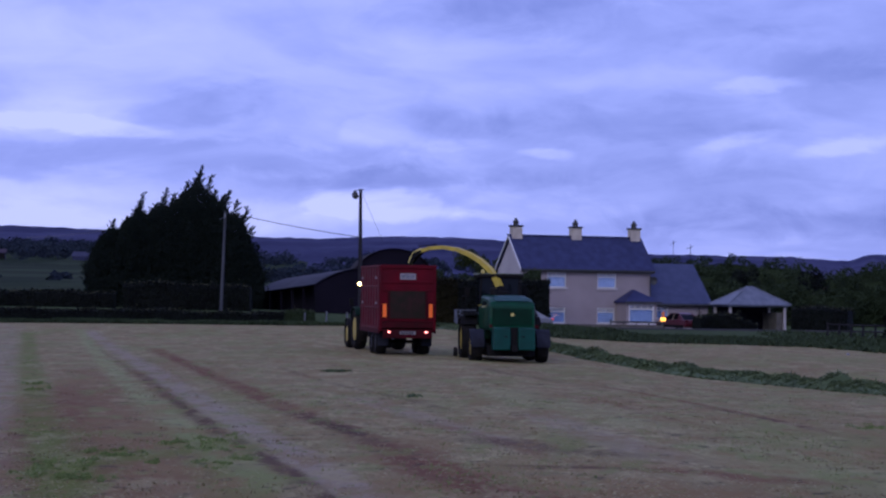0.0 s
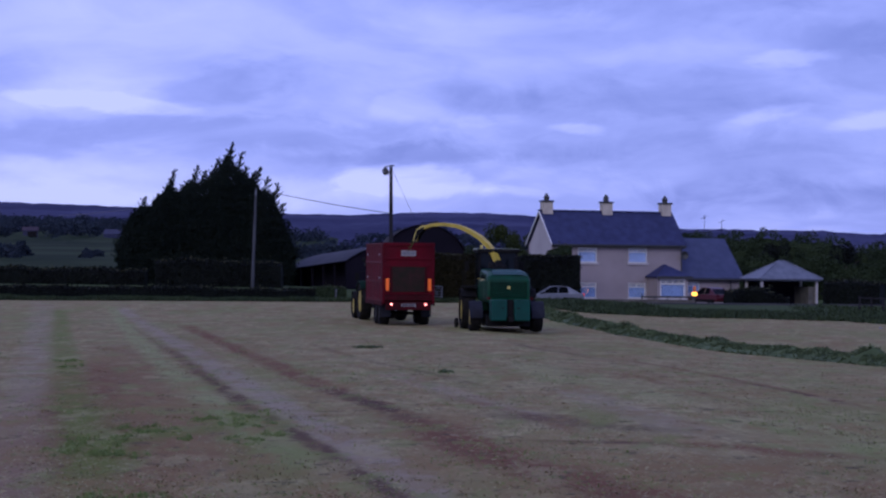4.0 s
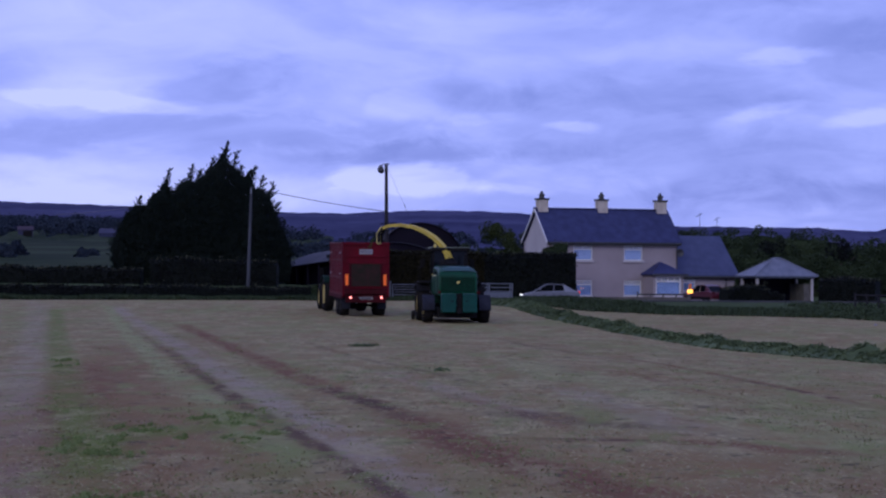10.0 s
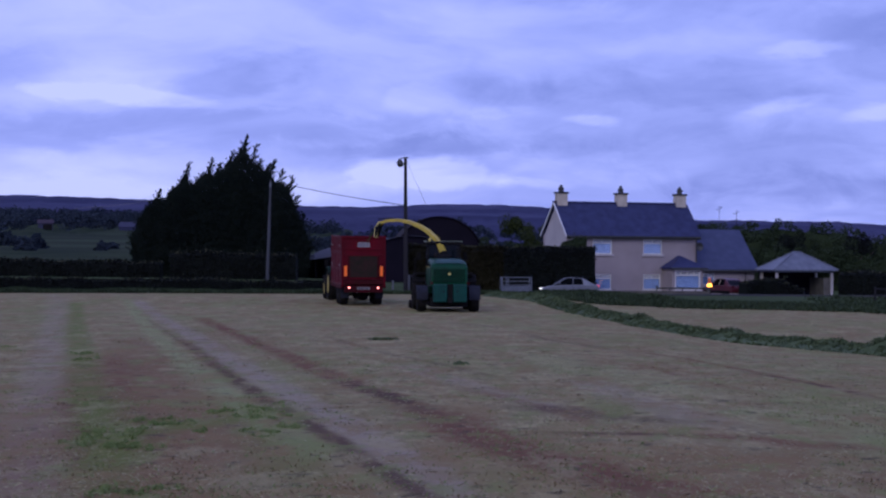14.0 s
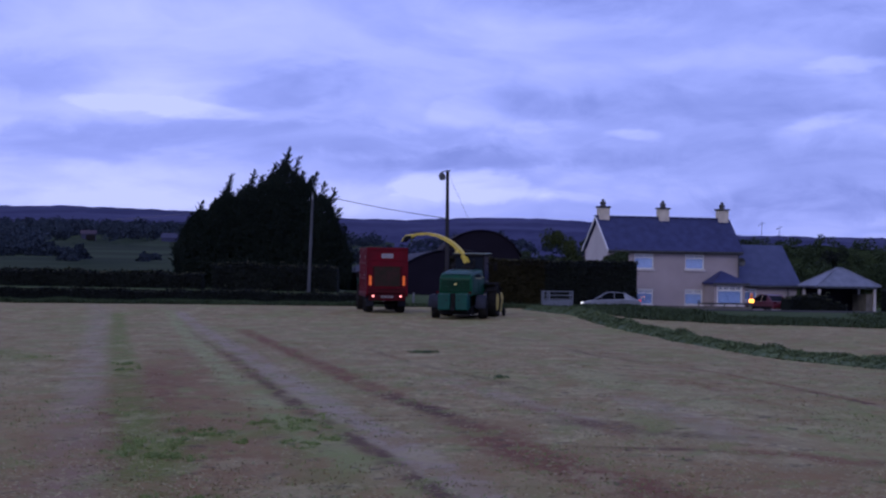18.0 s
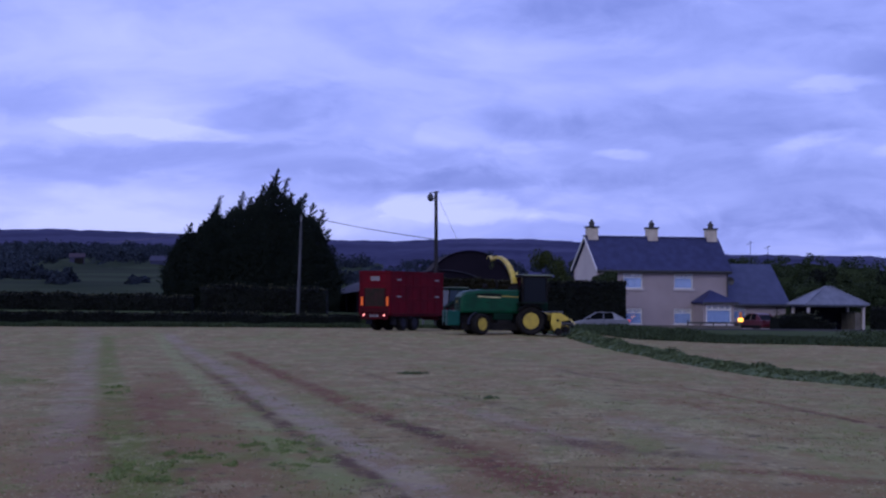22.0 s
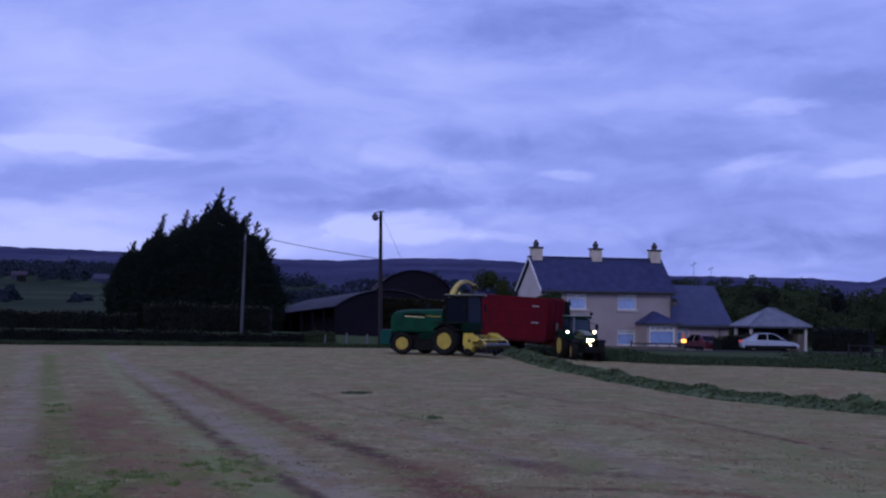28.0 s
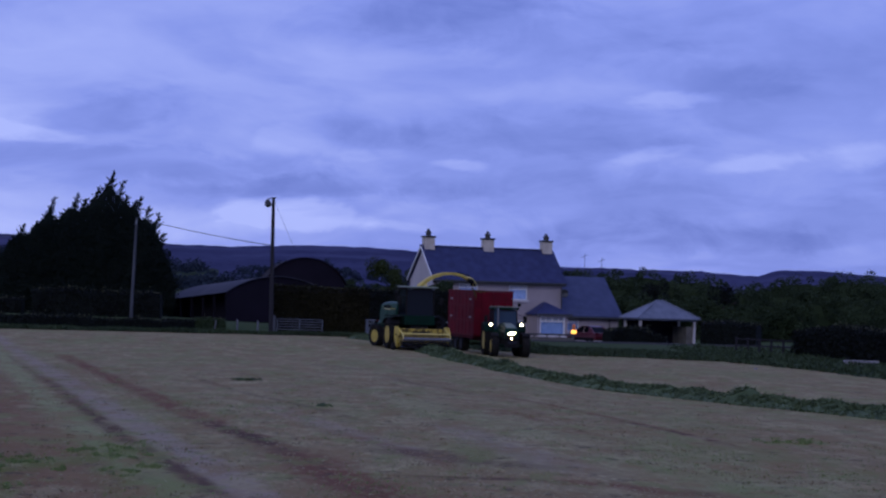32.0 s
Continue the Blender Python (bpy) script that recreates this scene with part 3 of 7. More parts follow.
def thing(name, m, label, category, group=""):
    ob = new(name)
    ob.empty_display_size = 0.3
    ob.matrix_basis = m
    return tagged(ob, label, category, group)


def box(bm, x0, x1, y0, y1, z0, z1, bev=0.0):
    vs = [bm.verts.new(p) for p in ((x0, y0, z0), (x1, y0, z0), (x1, y1, z0), (x0, y1, z0), (x0, y0, z1), (x1, y0, z1), (x1, y1, z1), (x0, y1, z1))]
    fs = [bm.faces.new([vs[i] for i in q]) for q in ((3, 2, 1, 0), (4, 5, 6, 7), (0, 1, 5, 4), (1, 2, 6, 5), (2, 3, 7, 6), (3, 0, 4, 7))]
    if bev:
        es = {e for f in fs for e in f.edges}
        bmesh.ops.bevel(bm, geom=list(es), offset=bev, segments=2, affect="EDGES", profile=0.5)
    return bm


def boxed(*a, **k):
    return box(bmesh.new(), *a, **k)


def prism(bm, prof, x0, x1, axis="x", bev=0.0):
    """A closed outline in two axes, drawn out along the third."""
    def at(u, v, w):
        return {"x": (w, u, v), "y": (u, w, v), "z": (u, v, w)}[axis]
    a = [bm.verts.new(at(u, v, x0)) for u, v in prof]
    b = [bm.verts.new(at(u, v, x1)) for u, v in prof]
    n = len(prof)
    fs = [bm.faces.new(a[::-1]), bm.faces.new(b)]
    for i in range(n):
        fs.append(bm.faces.new((a[i], a[(i + 1) % n], b[(i + 1) % n], b[i])))
    bmesh.ops.recalc_face_normals(bm, faces=fs)
    if bev:
        es = {e for f in fs[:2] for e in f.edges}
        bmesh.ops.bevel(bm, geom=list(es), offset=bev, segments=2, affect="EDGES", profile=0.5)
    return bm


def lathe(bm, prof, n=24, axis="x", at=(0, 0, 0)):
    """Turns (radius, height) pairs round an axis."""
    rings = []
    for r, h in prof:
        ring = []
        for i in range(n):
            a = 2 * math.pi * i / n
            c, s = r * math.cos(a), r * math.sin(a)
            p = {"x": (h, c, s), "y": (c, h, s), "z": (c, s, h)}[axis]
            ring.append(bm.verts.new((p[0] + at[0], p[1] + at[1], p[2] + at[2])))
        rings.append(ring)
    fs = []
    for a, b in zip(rings, rings[1:]):
        for i in range(n):
            fs.append(bm.faces.new((a[i], a[(i + 1) % n], b[(i + 1) % n], b[i])))
    fs.append(bm.faces.new(rings[0][::-1]))
    fs.append(bm.faces.new(rings[-1]))
    bmesh.ops.recalc_face_normals(bm, faces=fs)
    return bm


def tube(bm, path, r, n=8, flat=1.0):
    """A round bar along a path; r may be one radius or one for each point."""
    pts = [Vector(p) for p in path]
    rs = r if isinstance(r, (list, tuple)) else [r] * len(pts)
    rings = []
    side = None
    for i, p in enumerate(pts):
        d = (pts[min(i + 1, len(pts) - 1)] - pts[max(i - 1, 0)]).normalized()
        up = Vector((0, 0, 1)) if abs(d.z) < 0.95 else Vector((1, 0, 0))
        s = d.cross(up).normalized()
        if side is not None and s.dot(side) < 0:
            s = -s
        side = s
        u = s.cross(d)
        rings.append([bm.verts.new(p + rs[i] * (s * math.cos(2 * math.pi * k / n) * flat + u * math.sin(2 * math.pi * k / n))) for k in range(n)])
    fs = []
    for a, b in zip(rings, rings[1:]):
        for k in range(n):
            fs.append(bm.faces.new((a[k], a[(k + 1) % n], b[(k + 1) % n], b[k])))
    fs.append(bm.faces.new(rings[0][::-1]))
    fs.append(bm.faces.new(rings[-1]))
    bmesh.ops.recalc_face_normals(bm, faces=fs)
    return bm


rng = np.random.default_rng(7)


def leaves(points, size, sway=None, stretch=1.6, flat=0.0):
    """Small pointed leaf pieces at the points, turned every way; returns verts, faces."""
    points = np.asarray(points, float)
    n = len(points)
    a = rng.normal(size=(n, 3))
    if sway is not None:
        a = a * 0.7 + np.asarray(sway)
    if flat:
        a[:, 2] *= 1 - flat
    a /= np.linalg.norm(a, axis=1)[:, None]
    b = np.cross(a, rng.normal(size=(n, 3)))
    b /= np.linalg.norm(b, axis=1)[:, None] + 1e-9
    s = (np.asarray(size) * rng.uniform(0.6, 1.4, n))[:, None]
    v = np.stack([points - a * s * stretch * 0.5, points + b * s * 0.5, points + a * s * stretch * 0.5, points - b * s * 0.5], 1)
    f = np.arange(4 * n).reshape(n, 4)
    return v.reshape(-1, 3).tolist(), f.tolist()


def merged(*pieces):
    vs, fs = [], []
    for v, f in pieces:
        o = len(vs)
        vs += v
        fs += [[i + o for i in q] for q in f]
    return vs, fs


def smooth_step(a, b, x):
    t = np.clip((np.asarray(x, float) - a) / (b - a), 0, 1)
    return t * t * (3 - 2 * t)

# ---- lie of the land ----
EDGE_X = (-60, -33, -21, -8, 3, 7, 12.9, 18.1, 21.5, 24.2, 25.3, 26.2, 26.7, 27.0)
EDGE_Y = (147, 149, 152, 154, 155, 149, 144.6, 127.3, 125, 122.5, 116, 109.4, 93, 80)
SKY_A = (-0.6, -0.2454, -0.2033, -0.162, -0.068, -0.040, -0.001, 0.027, 0.052, 0.127, 0.171, 0.193, 0.216, 0.222, 0.2276, 0.232, 0.253, 0.268, 0.285, 0.6)
SKY_E = (0.030, 0.0304, 0.0309, 0.0296, 0.0264, 0.026, 0.0278, 0.0276, 0.0263, 0.0205, 0.0203, 0.0202, 0.0189, 0.0186, 0.0201, 0.0219, 0.0222, 0.0212, 0.0202, 0.018)


def edge_y(x):
    return np.interp(x, EDGE_X, EDGE_Y)


def road_y(x):
    return np.interp(x, (-80, -30, -12, -4, 10, 60), (172, 171.5, 169.5, 165.0, 163.4, 161.5))


def road_z(x):
    return np.interp(x, (-70, -32, -25, -17, -10, -5, 5), (0.65, 0.40, 0.26, 0.14, 0.12, 0.12, 0.05))


def land(x, y):
    """Height of the ground."""
    x, y = np.asarray(x, float), np.asarray(y, float)
    field = np.interp(y, (0, 60, 92, 104, 117, 125, 132, 139, 150, 165), (0, -0.05, -0.12, -0.10, 0.0, 0.16, 0.24, 0.20, 0.14, 0.12))
    field = field * (1 - smooth_step(5, 13, x))
    hollow = (0.12 * smooth_step(2, 6, x) + 0.24 * smooth_step(7.5, 11.5, x) * (1 - 0.75 * smooth_step(14, 19, x))) * smooth_step(44, 74, y) * (1 - smooth_step(142, 150, y))
    field = field - hollow
    road = road_z(x)
    near = field + (road - field) * smooth_step(156, 163, y)
    back = np.interp(x, (-70, -15, 0, 8, 14), (1.2, 0.95, 0.5, 0.0, -0.4))
    near = near + (back - near) * smooth_step(168, 176, y)
    az = x / np.maximum(y, 1.0)
    frac = np.interp(y, (230, 320, 500, 800, 1300, 2400, 4500), (0.0, 0.12, 0.30, 0.52, 0.76, 1.0, 0.55))
    far = 2.7 + np.interp(az, SKY_A, SKY_E) * frac * y
    return near + (far - near) * smooth_step(240, 340, y)


def build_ground():
    u = np.concatenate([np.linspace(-1.6, -0.34, 16), np.linspace(-0.32, 0.34, 170), np.linspace(0.36, 1.6, 16)])
    ys = np.concatenate([np.linspace(-120, 15, 12), np.linspace(18, 182, 206), np.geomspace(186, 2400, 60), [2600, 3200, 4500]])
    uu, yy = np.meshgrid(u, ys)
    xx = uu * (45 + 0.9 * np.maximum(yy, 0))
    zz = land(xx, yy)
    hump = np.array([noise.noise((a * 0.3, b * 0.2, 0.0)) for a, b in zip(xx.ravel(), yy.ravel())]).reshape(xx.shape)
    zz = zz + hump * np.where(yy < 200, 0.03, 0.0) + np.where(yy > 600, hump * 2.0, 0.0)
    verts = np.stack([xx, yy, zz], -1).reshape(-1, 3)
    nu = len(u)
    faces = [(j * nu + i, j * nu + i + 1, (j + 1) * nu + i + 1, (j + 1) * nu + i) for j in range(len(ys) - 1) for i in range(nu - 1)]
    ob = raw("ground", verts.tolist(), faces, M["stubble"], smooth=True)
    for k in ("grass", "gravel", "pasture", "hazed_moor"):
        ob.data.materials.append(M[k])
    c = verts[np.array(faces)].mean(1)
    idx = np.ones(len(faces), int)
    idx[(c[:, 1] < edge_y(c[:, 0])) & (c[:, 0] < 27.0) & (c[:, 1] < 165)] = 0
    idx[(c[:, 0] > -3.5) & (c[:, 0] < 4.5) & (c[:, 1] > 157.5) & (c[:, 1] < 166)] = 2
    idx[(c[:, 0] > 12) & (c[:, 0] < 28) & (c[:, 1] > 171) & (c[:, 1] < 185)] = 2
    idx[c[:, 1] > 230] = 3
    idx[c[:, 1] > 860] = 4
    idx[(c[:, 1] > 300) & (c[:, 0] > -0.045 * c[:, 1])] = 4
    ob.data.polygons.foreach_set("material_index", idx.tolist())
    tagged(ob, "mown grass field with stubble, verges and far moorland", "ground", kind="structure")


build_ground()


def build_road():
    verts, faces = [], []
    xs = np.arange(-125, 82, 1.5)
    for x in xs:
        y = float(road_y(x))
        z = float(road_z(x))
        for d, dz in ((-2.4, -0.35), (-2.2, 0.06), (0, 0.09), (2.2, 0.06), (2.4, -0.35)):
            verts.append((x, y + d, z + dz))
    for i in range(len(xs) - 1):
        for k in range(4):
            a = i * 5 + k
            faces.append((a, a + 5, a + 6, a + 1))
    ob = raw("road", verts, faces, M["tarmac"], smooth=True)
    tagged(ob, "narrow tarmac country lane behind the hedge", "road", kind="structure")


build_road()


def hedge_mesh(pts, half, heights, base_dz, density, leaf, mat, name, label, bumps=0.25, shoots=1.0):
    """A hedge along a line: a ragged core under a skin of leaves."""
    p = np.array(pts, float)
    seg = np.r_[0, np.cumsum(np.hypot(*np.diff(p, axis=0).T))]
    n = max(8, int(seg[-1] / 0.5))
    s = np.linspace(0, seg[-1], n)
    x, y = np.interp(s, seg, p[:, 0]), np.interp(s, seg, p[:, 1])
    h = np.interp(s, seg, heights)
    tx, ty = np.gradient(x), np.gradient(y)
    ln = np.hypot(tx, ty)
    nx, ny = ty / ln, -tx / ln
    g = land(x, y) + base_dz
    wob = np.array([noise.noise((a * 0.55, 3.3, b * 0.2)) for a, b in zip(x, y)]) * bumps
    verts, faces = [], []
    prof = ((1.0, 0.0), (0.96, 0.55), (0.85, 0.93), (0.3, 1.0), (-0.3, 1.0), (-0.85, 0.93), (-0.96, 0.55), (-1.0, 0.0))
    for i in range(n):
        for a, b in prof:
            w = 1 + wob[i] * 0.5
            verts.append((x[i] + nx[i] * a * half * w * 0.85, y[i] + ny[i] * a * half * w * 0.85, g[i] + (h[i] + wob[i]) * b * 0.985))
    k = len(prof)
    for i in range(n - 1):
        for j in range(k - 1):
            faces.append((i * k + j, i * k + j + 1, (i + 1) * k + j + 1, (i + 1) * k + j))
    faces.append(tuple(range(k)))
    faces.append(tuple(range((n - 1) * k, n * k))[::-1])
    m = int(density * seg[-1] * (2 * h.mean() + 2 * half))
    si = rng.uniform(0, n - 1, m)
    i0 = si.astype(int)
    peri = rng.uniform(0, 1, m)
    hh = (h + wob)[i0]
    tot = 2 * hh + 2 * half
    d = peri * tot
    a = np.where(d < hh, half, np.where(d < hh + 2 * half, half - (d - hh), -half))
    z = np.where(d < hh, d, np.where(d < hh + 2 * half, hh, tot - d))
    jit = rng.normal(0, leaf * 0.6, (m, 3))
    fr = si - i0
    i1 = np.minimum(i0 + 1, n - 1)
    cx, cy = x[i0] * (1 - fr) + x[i1] * fr, y[i0] * (1 - fr) + y[i1] * fr
    pos = np.stack([cx + nx[i0] * a, cy + ny[i0] * a, g[i0] + z], 1) + jit
    pos[:, 2] = np.maximum(pos[:, 2], g[i0] + 0.03)
    v, f = merged((verts, [list(q) for q in faces]), leaves(pos, leaf))
    body = raw("body", v, f, mat)
    t = tagged(new(name), label, "hedge")
    body.parent = t
    k = int(seg[-1] * 40 * shoots)
    if k:
        si = rng.uniform(0, n - 1, k)
        i0 = si.astype(int)
        a = rng.uniform(-0.9, 0.9, k) * half
        up = np.abs(rng.normal(0, 0.07, k)) * (1 + 2.5 * (rng.uniform(0, 1, k) > 0.93))
        pos = np.stack([np.interp(si, np.arange(n), x) + nx[i0] * a, np.interp(si, np.arange(n), y) + ny[i0] * a, g[i0] + (h + wob)[i0] + up], 1)
        v, f = leaves(pos, leaf * 0.8, sway=(0, 0, 0.5), stretch=2.0)
        tagged(raw("leafy_crest", v, f, M["shoots"], t), "shoots along the clipped top, coloured paler as if lit", kind="stuff")
    return t


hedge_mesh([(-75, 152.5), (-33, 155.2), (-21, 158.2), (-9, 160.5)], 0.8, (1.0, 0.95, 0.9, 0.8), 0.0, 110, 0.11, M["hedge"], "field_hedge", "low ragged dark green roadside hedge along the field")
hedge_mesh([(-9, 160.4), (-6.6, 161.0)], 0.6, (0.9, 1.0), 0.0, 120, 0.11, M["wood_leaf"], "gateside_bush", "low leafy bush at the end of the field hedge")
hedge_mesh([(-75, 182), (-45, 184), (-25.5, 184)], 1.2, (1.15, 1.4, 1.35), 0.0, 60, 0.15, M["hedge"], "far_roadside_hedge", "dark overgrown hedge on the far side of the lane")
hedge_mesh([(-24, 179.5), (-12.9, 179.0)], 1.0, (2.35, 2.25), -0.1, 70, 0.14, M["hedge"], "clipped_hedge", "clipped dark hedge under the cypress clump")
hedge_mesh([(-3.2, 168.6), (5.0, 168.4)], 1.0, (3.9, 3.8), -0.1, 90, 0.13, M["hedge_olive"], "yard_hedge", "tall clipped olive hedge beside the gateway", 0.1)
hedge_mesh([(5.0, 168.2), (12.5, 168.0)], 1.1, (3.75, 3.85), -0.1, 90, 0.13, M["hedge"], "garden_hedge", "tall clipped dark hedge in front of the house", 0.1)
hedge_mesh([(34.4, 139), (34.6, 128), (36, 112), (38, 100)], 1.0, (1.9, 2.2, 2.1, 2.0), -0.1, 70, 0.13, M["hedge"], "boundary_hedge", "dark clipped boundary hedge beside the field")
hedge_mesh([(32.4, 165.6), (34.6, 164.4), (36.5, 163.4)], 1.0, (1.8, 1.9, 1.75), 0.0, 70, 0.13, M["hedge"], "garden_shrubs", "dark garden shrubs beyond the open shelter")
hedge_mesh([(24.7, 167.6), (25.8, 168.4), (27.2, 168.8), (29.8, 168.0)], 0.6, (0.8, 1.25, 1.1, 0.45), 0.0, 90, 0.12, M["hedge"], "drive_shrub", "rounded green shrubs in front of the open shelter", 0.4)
hedge_mesh([(9.9, 169.6), (11.9, 169.6)], 0.8, (4.2, 4.5), 0.0, 80, 0.14, M["wood_leaf"], "garden_bush", "rounded bush showing above the garden hedge", 0.8)


def crown(cx, cy, g, h, r, n, leaf, lean=(0, 0), low=0.16):
    """An uneven crown of clumps round limbs; returns points."""
    k = max(9, int(r * 9))
    pts = []
    for _ in range(k):
        a, rr = rng.uniform(0, 2 * math.pi), r * math.sqrt(rng.uniform(0, 1)) * 0.8
        zz = g + h * rng.uniform(low, 0.88)
        s = r * rng.uniform(0.25, 0.5) * (1.15 - (zz - g) / h * 0.45)
        q = rng.normal(size=(max(8, n // k), 3))
        q /= np.linalg.norm(q, axis=1)[:, None]
        q *= (s * rng.uniform(0.6, 1.05, len(q)))[:, None]
        q += (cx + math.cos(a) * rr + lean[0] * (zz - g), cy + math.sin(a) * rr, zz)
        pts.append(q)
    return np.concatenate(pts)


def tree(name, x, y, h, r, n, leaf, label, mat="wood_leaf", group=""):
    g = float(land(x, y))
    t = thing(name, pose(x, y, g), label, "tree", group)
    bm = bmesh.new()
    tube(bm, [(0, 0, -0.2), (0.1, 0, h * 0.3), (0.0, 0.1, h * 0.5), (0.15, 0, h * 0.68)], [h * 0.035, h * 0.028, h * 0.018, 0.03], 7)
    for i in range(5):
        a = i * 1.26 + 0.4
        z = h * (0.22 + 0.06 * i)
        tube(bm, [(0, 0, z), (math.cos(a) * r * 0.4, math.sin(a) * r * 0.4, z + h * 0.13), (math.cos(a) * r * 0.75, math.sin(a) * r * 0.75, z + h * 0.2)], [h * 0.014, h * 0.01, 0.02], 5)
    part("trunk", bm, M["bark"], t)
    v, f = leaves(crown(0, 0, 0, h, r, n, leaf), leaf)
    raw("crown", v, f, M[mat], t)
    return t


def cypress_clump():
    """Old cypresses grown together: one dense mass with ragged, wind-bent tips."""
    cx, cy = -20.8, 195.0
    g = float(land(cx, cy))
    t = thing("cypress_clump", pose(cx, cy, g), "tall dark windswept cypress clump with ragged spires", "tree")
    ex = (-9.09, -9.04, -8.96, -8.57, -7.99, -7.68, -7.05, -6.45, -5.90, -5.45, -4.77, -4.33, -3.52, -2.91, -2.39, -1.41, -0.91, -0.34, 0.41, 1.02, 1.58, 2.16, 2.74, 3.44, 4.02, 4.60, 5.29, 5.87, 6.22, 6.80, 7.40, 8.00, 8.20)
    ez = (0.50, 2.52, 3.85, 5.35, 6.5, 7.3, 7.65, 7.8, 7.75, 8.25, 8.9, 9.5, 9.45, 9.6, 9.95, 10.05, 10.28, 10.59, 11.21, 11.90, 12.37, 11.92, 11.17, 10.68, 10.23, 9.66, 9.28, 8.65, 7.74, 6.40, 5.00, 3.40, 0.50)
    tips = ((-6.79, 8.45), (-5.46, 8.69), (-4.78, 8.93), (-3.85, 11.09), (-4.23, 10.13), (-2.69, 10.03), (-1.61, 11.48), (-2.06, 10.72), (-0.87, 11.04), (-0.18, 11.09), (0.33, 12.17), (0.94, 12.43), (1.74, 13.72), (1.34, 13.17), (2.54, 12.84), (3.02, 11.36), (4.16, 11.37), (3.80, 10.91), (5.16, 10.47), (6.06, 9.84), (5.63, 9.11), (6.50, 7.90), (7.20, 6.20))

    def depth(x):
        return 3.3 * np.sqrt(np.maximum(0.04, 1 - ((np.asarray(x) + 0.5) / 9.2) ** 2))

    bm = bmesh.new()
    for x in (-7.5, -5.0, -2.6, -0.4, 1.5, 3.4, 5.4):
        h = float(np.interp(x, ex, ez))
        tube(bm, [(x, 0, -0.3), (x, 0, h * 0.5), (x + 0.1, 0, h * 0.92)], [0.25, 0.16, 0.03], 7)
    part("trunk", bm, M["bark"], t)
    allp = []
    n = 130000
    x = rng.uniform(ex[0], ex[-1], n)
    gap = np.min(np.abs(x[:, None] - np.array([a for a, _ in tips])[None, :]), axis=1)
    top = np.interp(x, ex, ez) - 0.2 - 0.42 * smooth_step(0.1, 0.5, gap) * smooth_step(4.5, 8.0, np.interp(x, ex, ez))
    z = top * rng.uniform(0, 1, n) ** 0.8
    wob = np.array([noise.noise((a * 0.8, b * 0.6, 0.3)) for a, b in zip(x, z)])
    y = depth(x) * np.sqrt(np.maximum(0.0, 1 - (z / (top + 0.01)) ** 2.2)) * (0.85 + 0.35 * wob) * rng.choice((-1, -1, -1, 1), n) * rng.uniform(0.8, 1.04, n)
    allp.append(np.stack([x, y, z], 1))
    for sx, sz in tips:
        # a leader that bends to the lee side, with short side sprays
        env = float(np.interp(sx, ex, ez))
        base = env - 1.6
        span = sz - base
        bend = rng.uniform(0.3, 0.65)
        k = 300
        u = rng.uniform(0, 1, k)
        wide = 0.52 * (1 - u) ** 0.8 + 0.03
        a = rng.uniform(0, 2 * math.pi, k)
        allp.append(np.stack([sx - 0.15 + bend * u * u + np.cos(a) * wide * rng.uniform(0.1, 1, k), np.sin(a) * wide, base + span * u], 1))
        for i in range(13):
            u0 = 0.05 + 0.85 * i / 12
            side = 1 if (i * 7 + int(sx * 10)) % 3 else -1
            ln = (1.0 - 0.7 * u0) * rng.uniform(0.6, 1.15)
            q = rng.uniform(0, 1, 26)
            dx, dy, dz = side * rng.uniform(0.5, 0.9) + 0.2, rng.uniform(-0.6, 0.4), rng.uniform(0.45, 0.9)
            spread = rng.normal(0, 0.055, (26, 3)) * (1.2 - q)[:, None]
            allp.append(np.stack([sx - 0.15 + bend * u0 * u0 + dx * ln * q, dy * ln * q, base + span * u0 + dz * ln * q * (0.6 + 0.4 * q)], 1) + spread)
    for _ in range(3000):
        sx = rng.uniform(ex[0] + 0.2, ex[-1] - 0.2)
        env = float(np.interp(sx, ex, ez))
        u = rng.uniform(0.05, 1.0) ** 0.6
        out = 0.3 + 0.75 * rng.uniform()
        d = np.array([0.25 + rng.normal(0, 0.9), rng.normal(-0.4, 0.5), 0.45])
        d *= out / np.linalg.norm(d)
        yy = -float(depth(sx)) * math.sqrt(max(0.0, 1 - u ** 2.2)) * 0.95
        q = rng.uniform(0, 1, 22)[:, None]
        allp.append(np.array([sx, yy, (env - 0.45) * u - 0.1]) + d * q + rng.normal(0, 0.09, (22, 3)) * (1.1 - q))
    p = np.concatenate(allp)
    p[:, 0] *= 0.95 + 0.05 * np.clip(p[:, 2] / 2.8, 0, 1)
    vs, fs = [], []
    m = len(ex)
    for s in (-1, 1):
        for k in range(5):
            f = k / 4
            for a, b in zip(ex, ez):
                vs.append((a * (0.84 + 0.07 * f), s * float(depth(a)) * 0.72 * math.sqrt(max(0.0, 1 - f ** 2.2)), b * 0.83 * f))
    for s in range(2):
        for k in range(4):
            for i in range(m - 1):
                o = s * 5 * m + k * m + i
                fs.append([o, o + 1, o + m + 1, o + m])
    v, f = merged((vs, fs), leaves(p, 0.075, sway=(0.25, 0, 0.5), stretch=2.6))
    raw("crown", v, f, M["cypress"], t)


cypress_clump()


WOOD_A = (0.10, 0.119, 0.128, 0.142, 0.156, 0.171, 0.183, 0.1975, 0.2047, 0.218, 0.230, 0.243, 0.255, 0.2634, 0.276, 0.30, 0.36)
WOOD_E = (0.0205, 0.0215, 0.0226, 0.0214, 0.0214, 0.0228, 0.0210, 0.0186, 0.0160, 0.0154, 0.0178, 0.0200, 0.0208, 0.0226, 0.0224, 0.0215, 0.020)


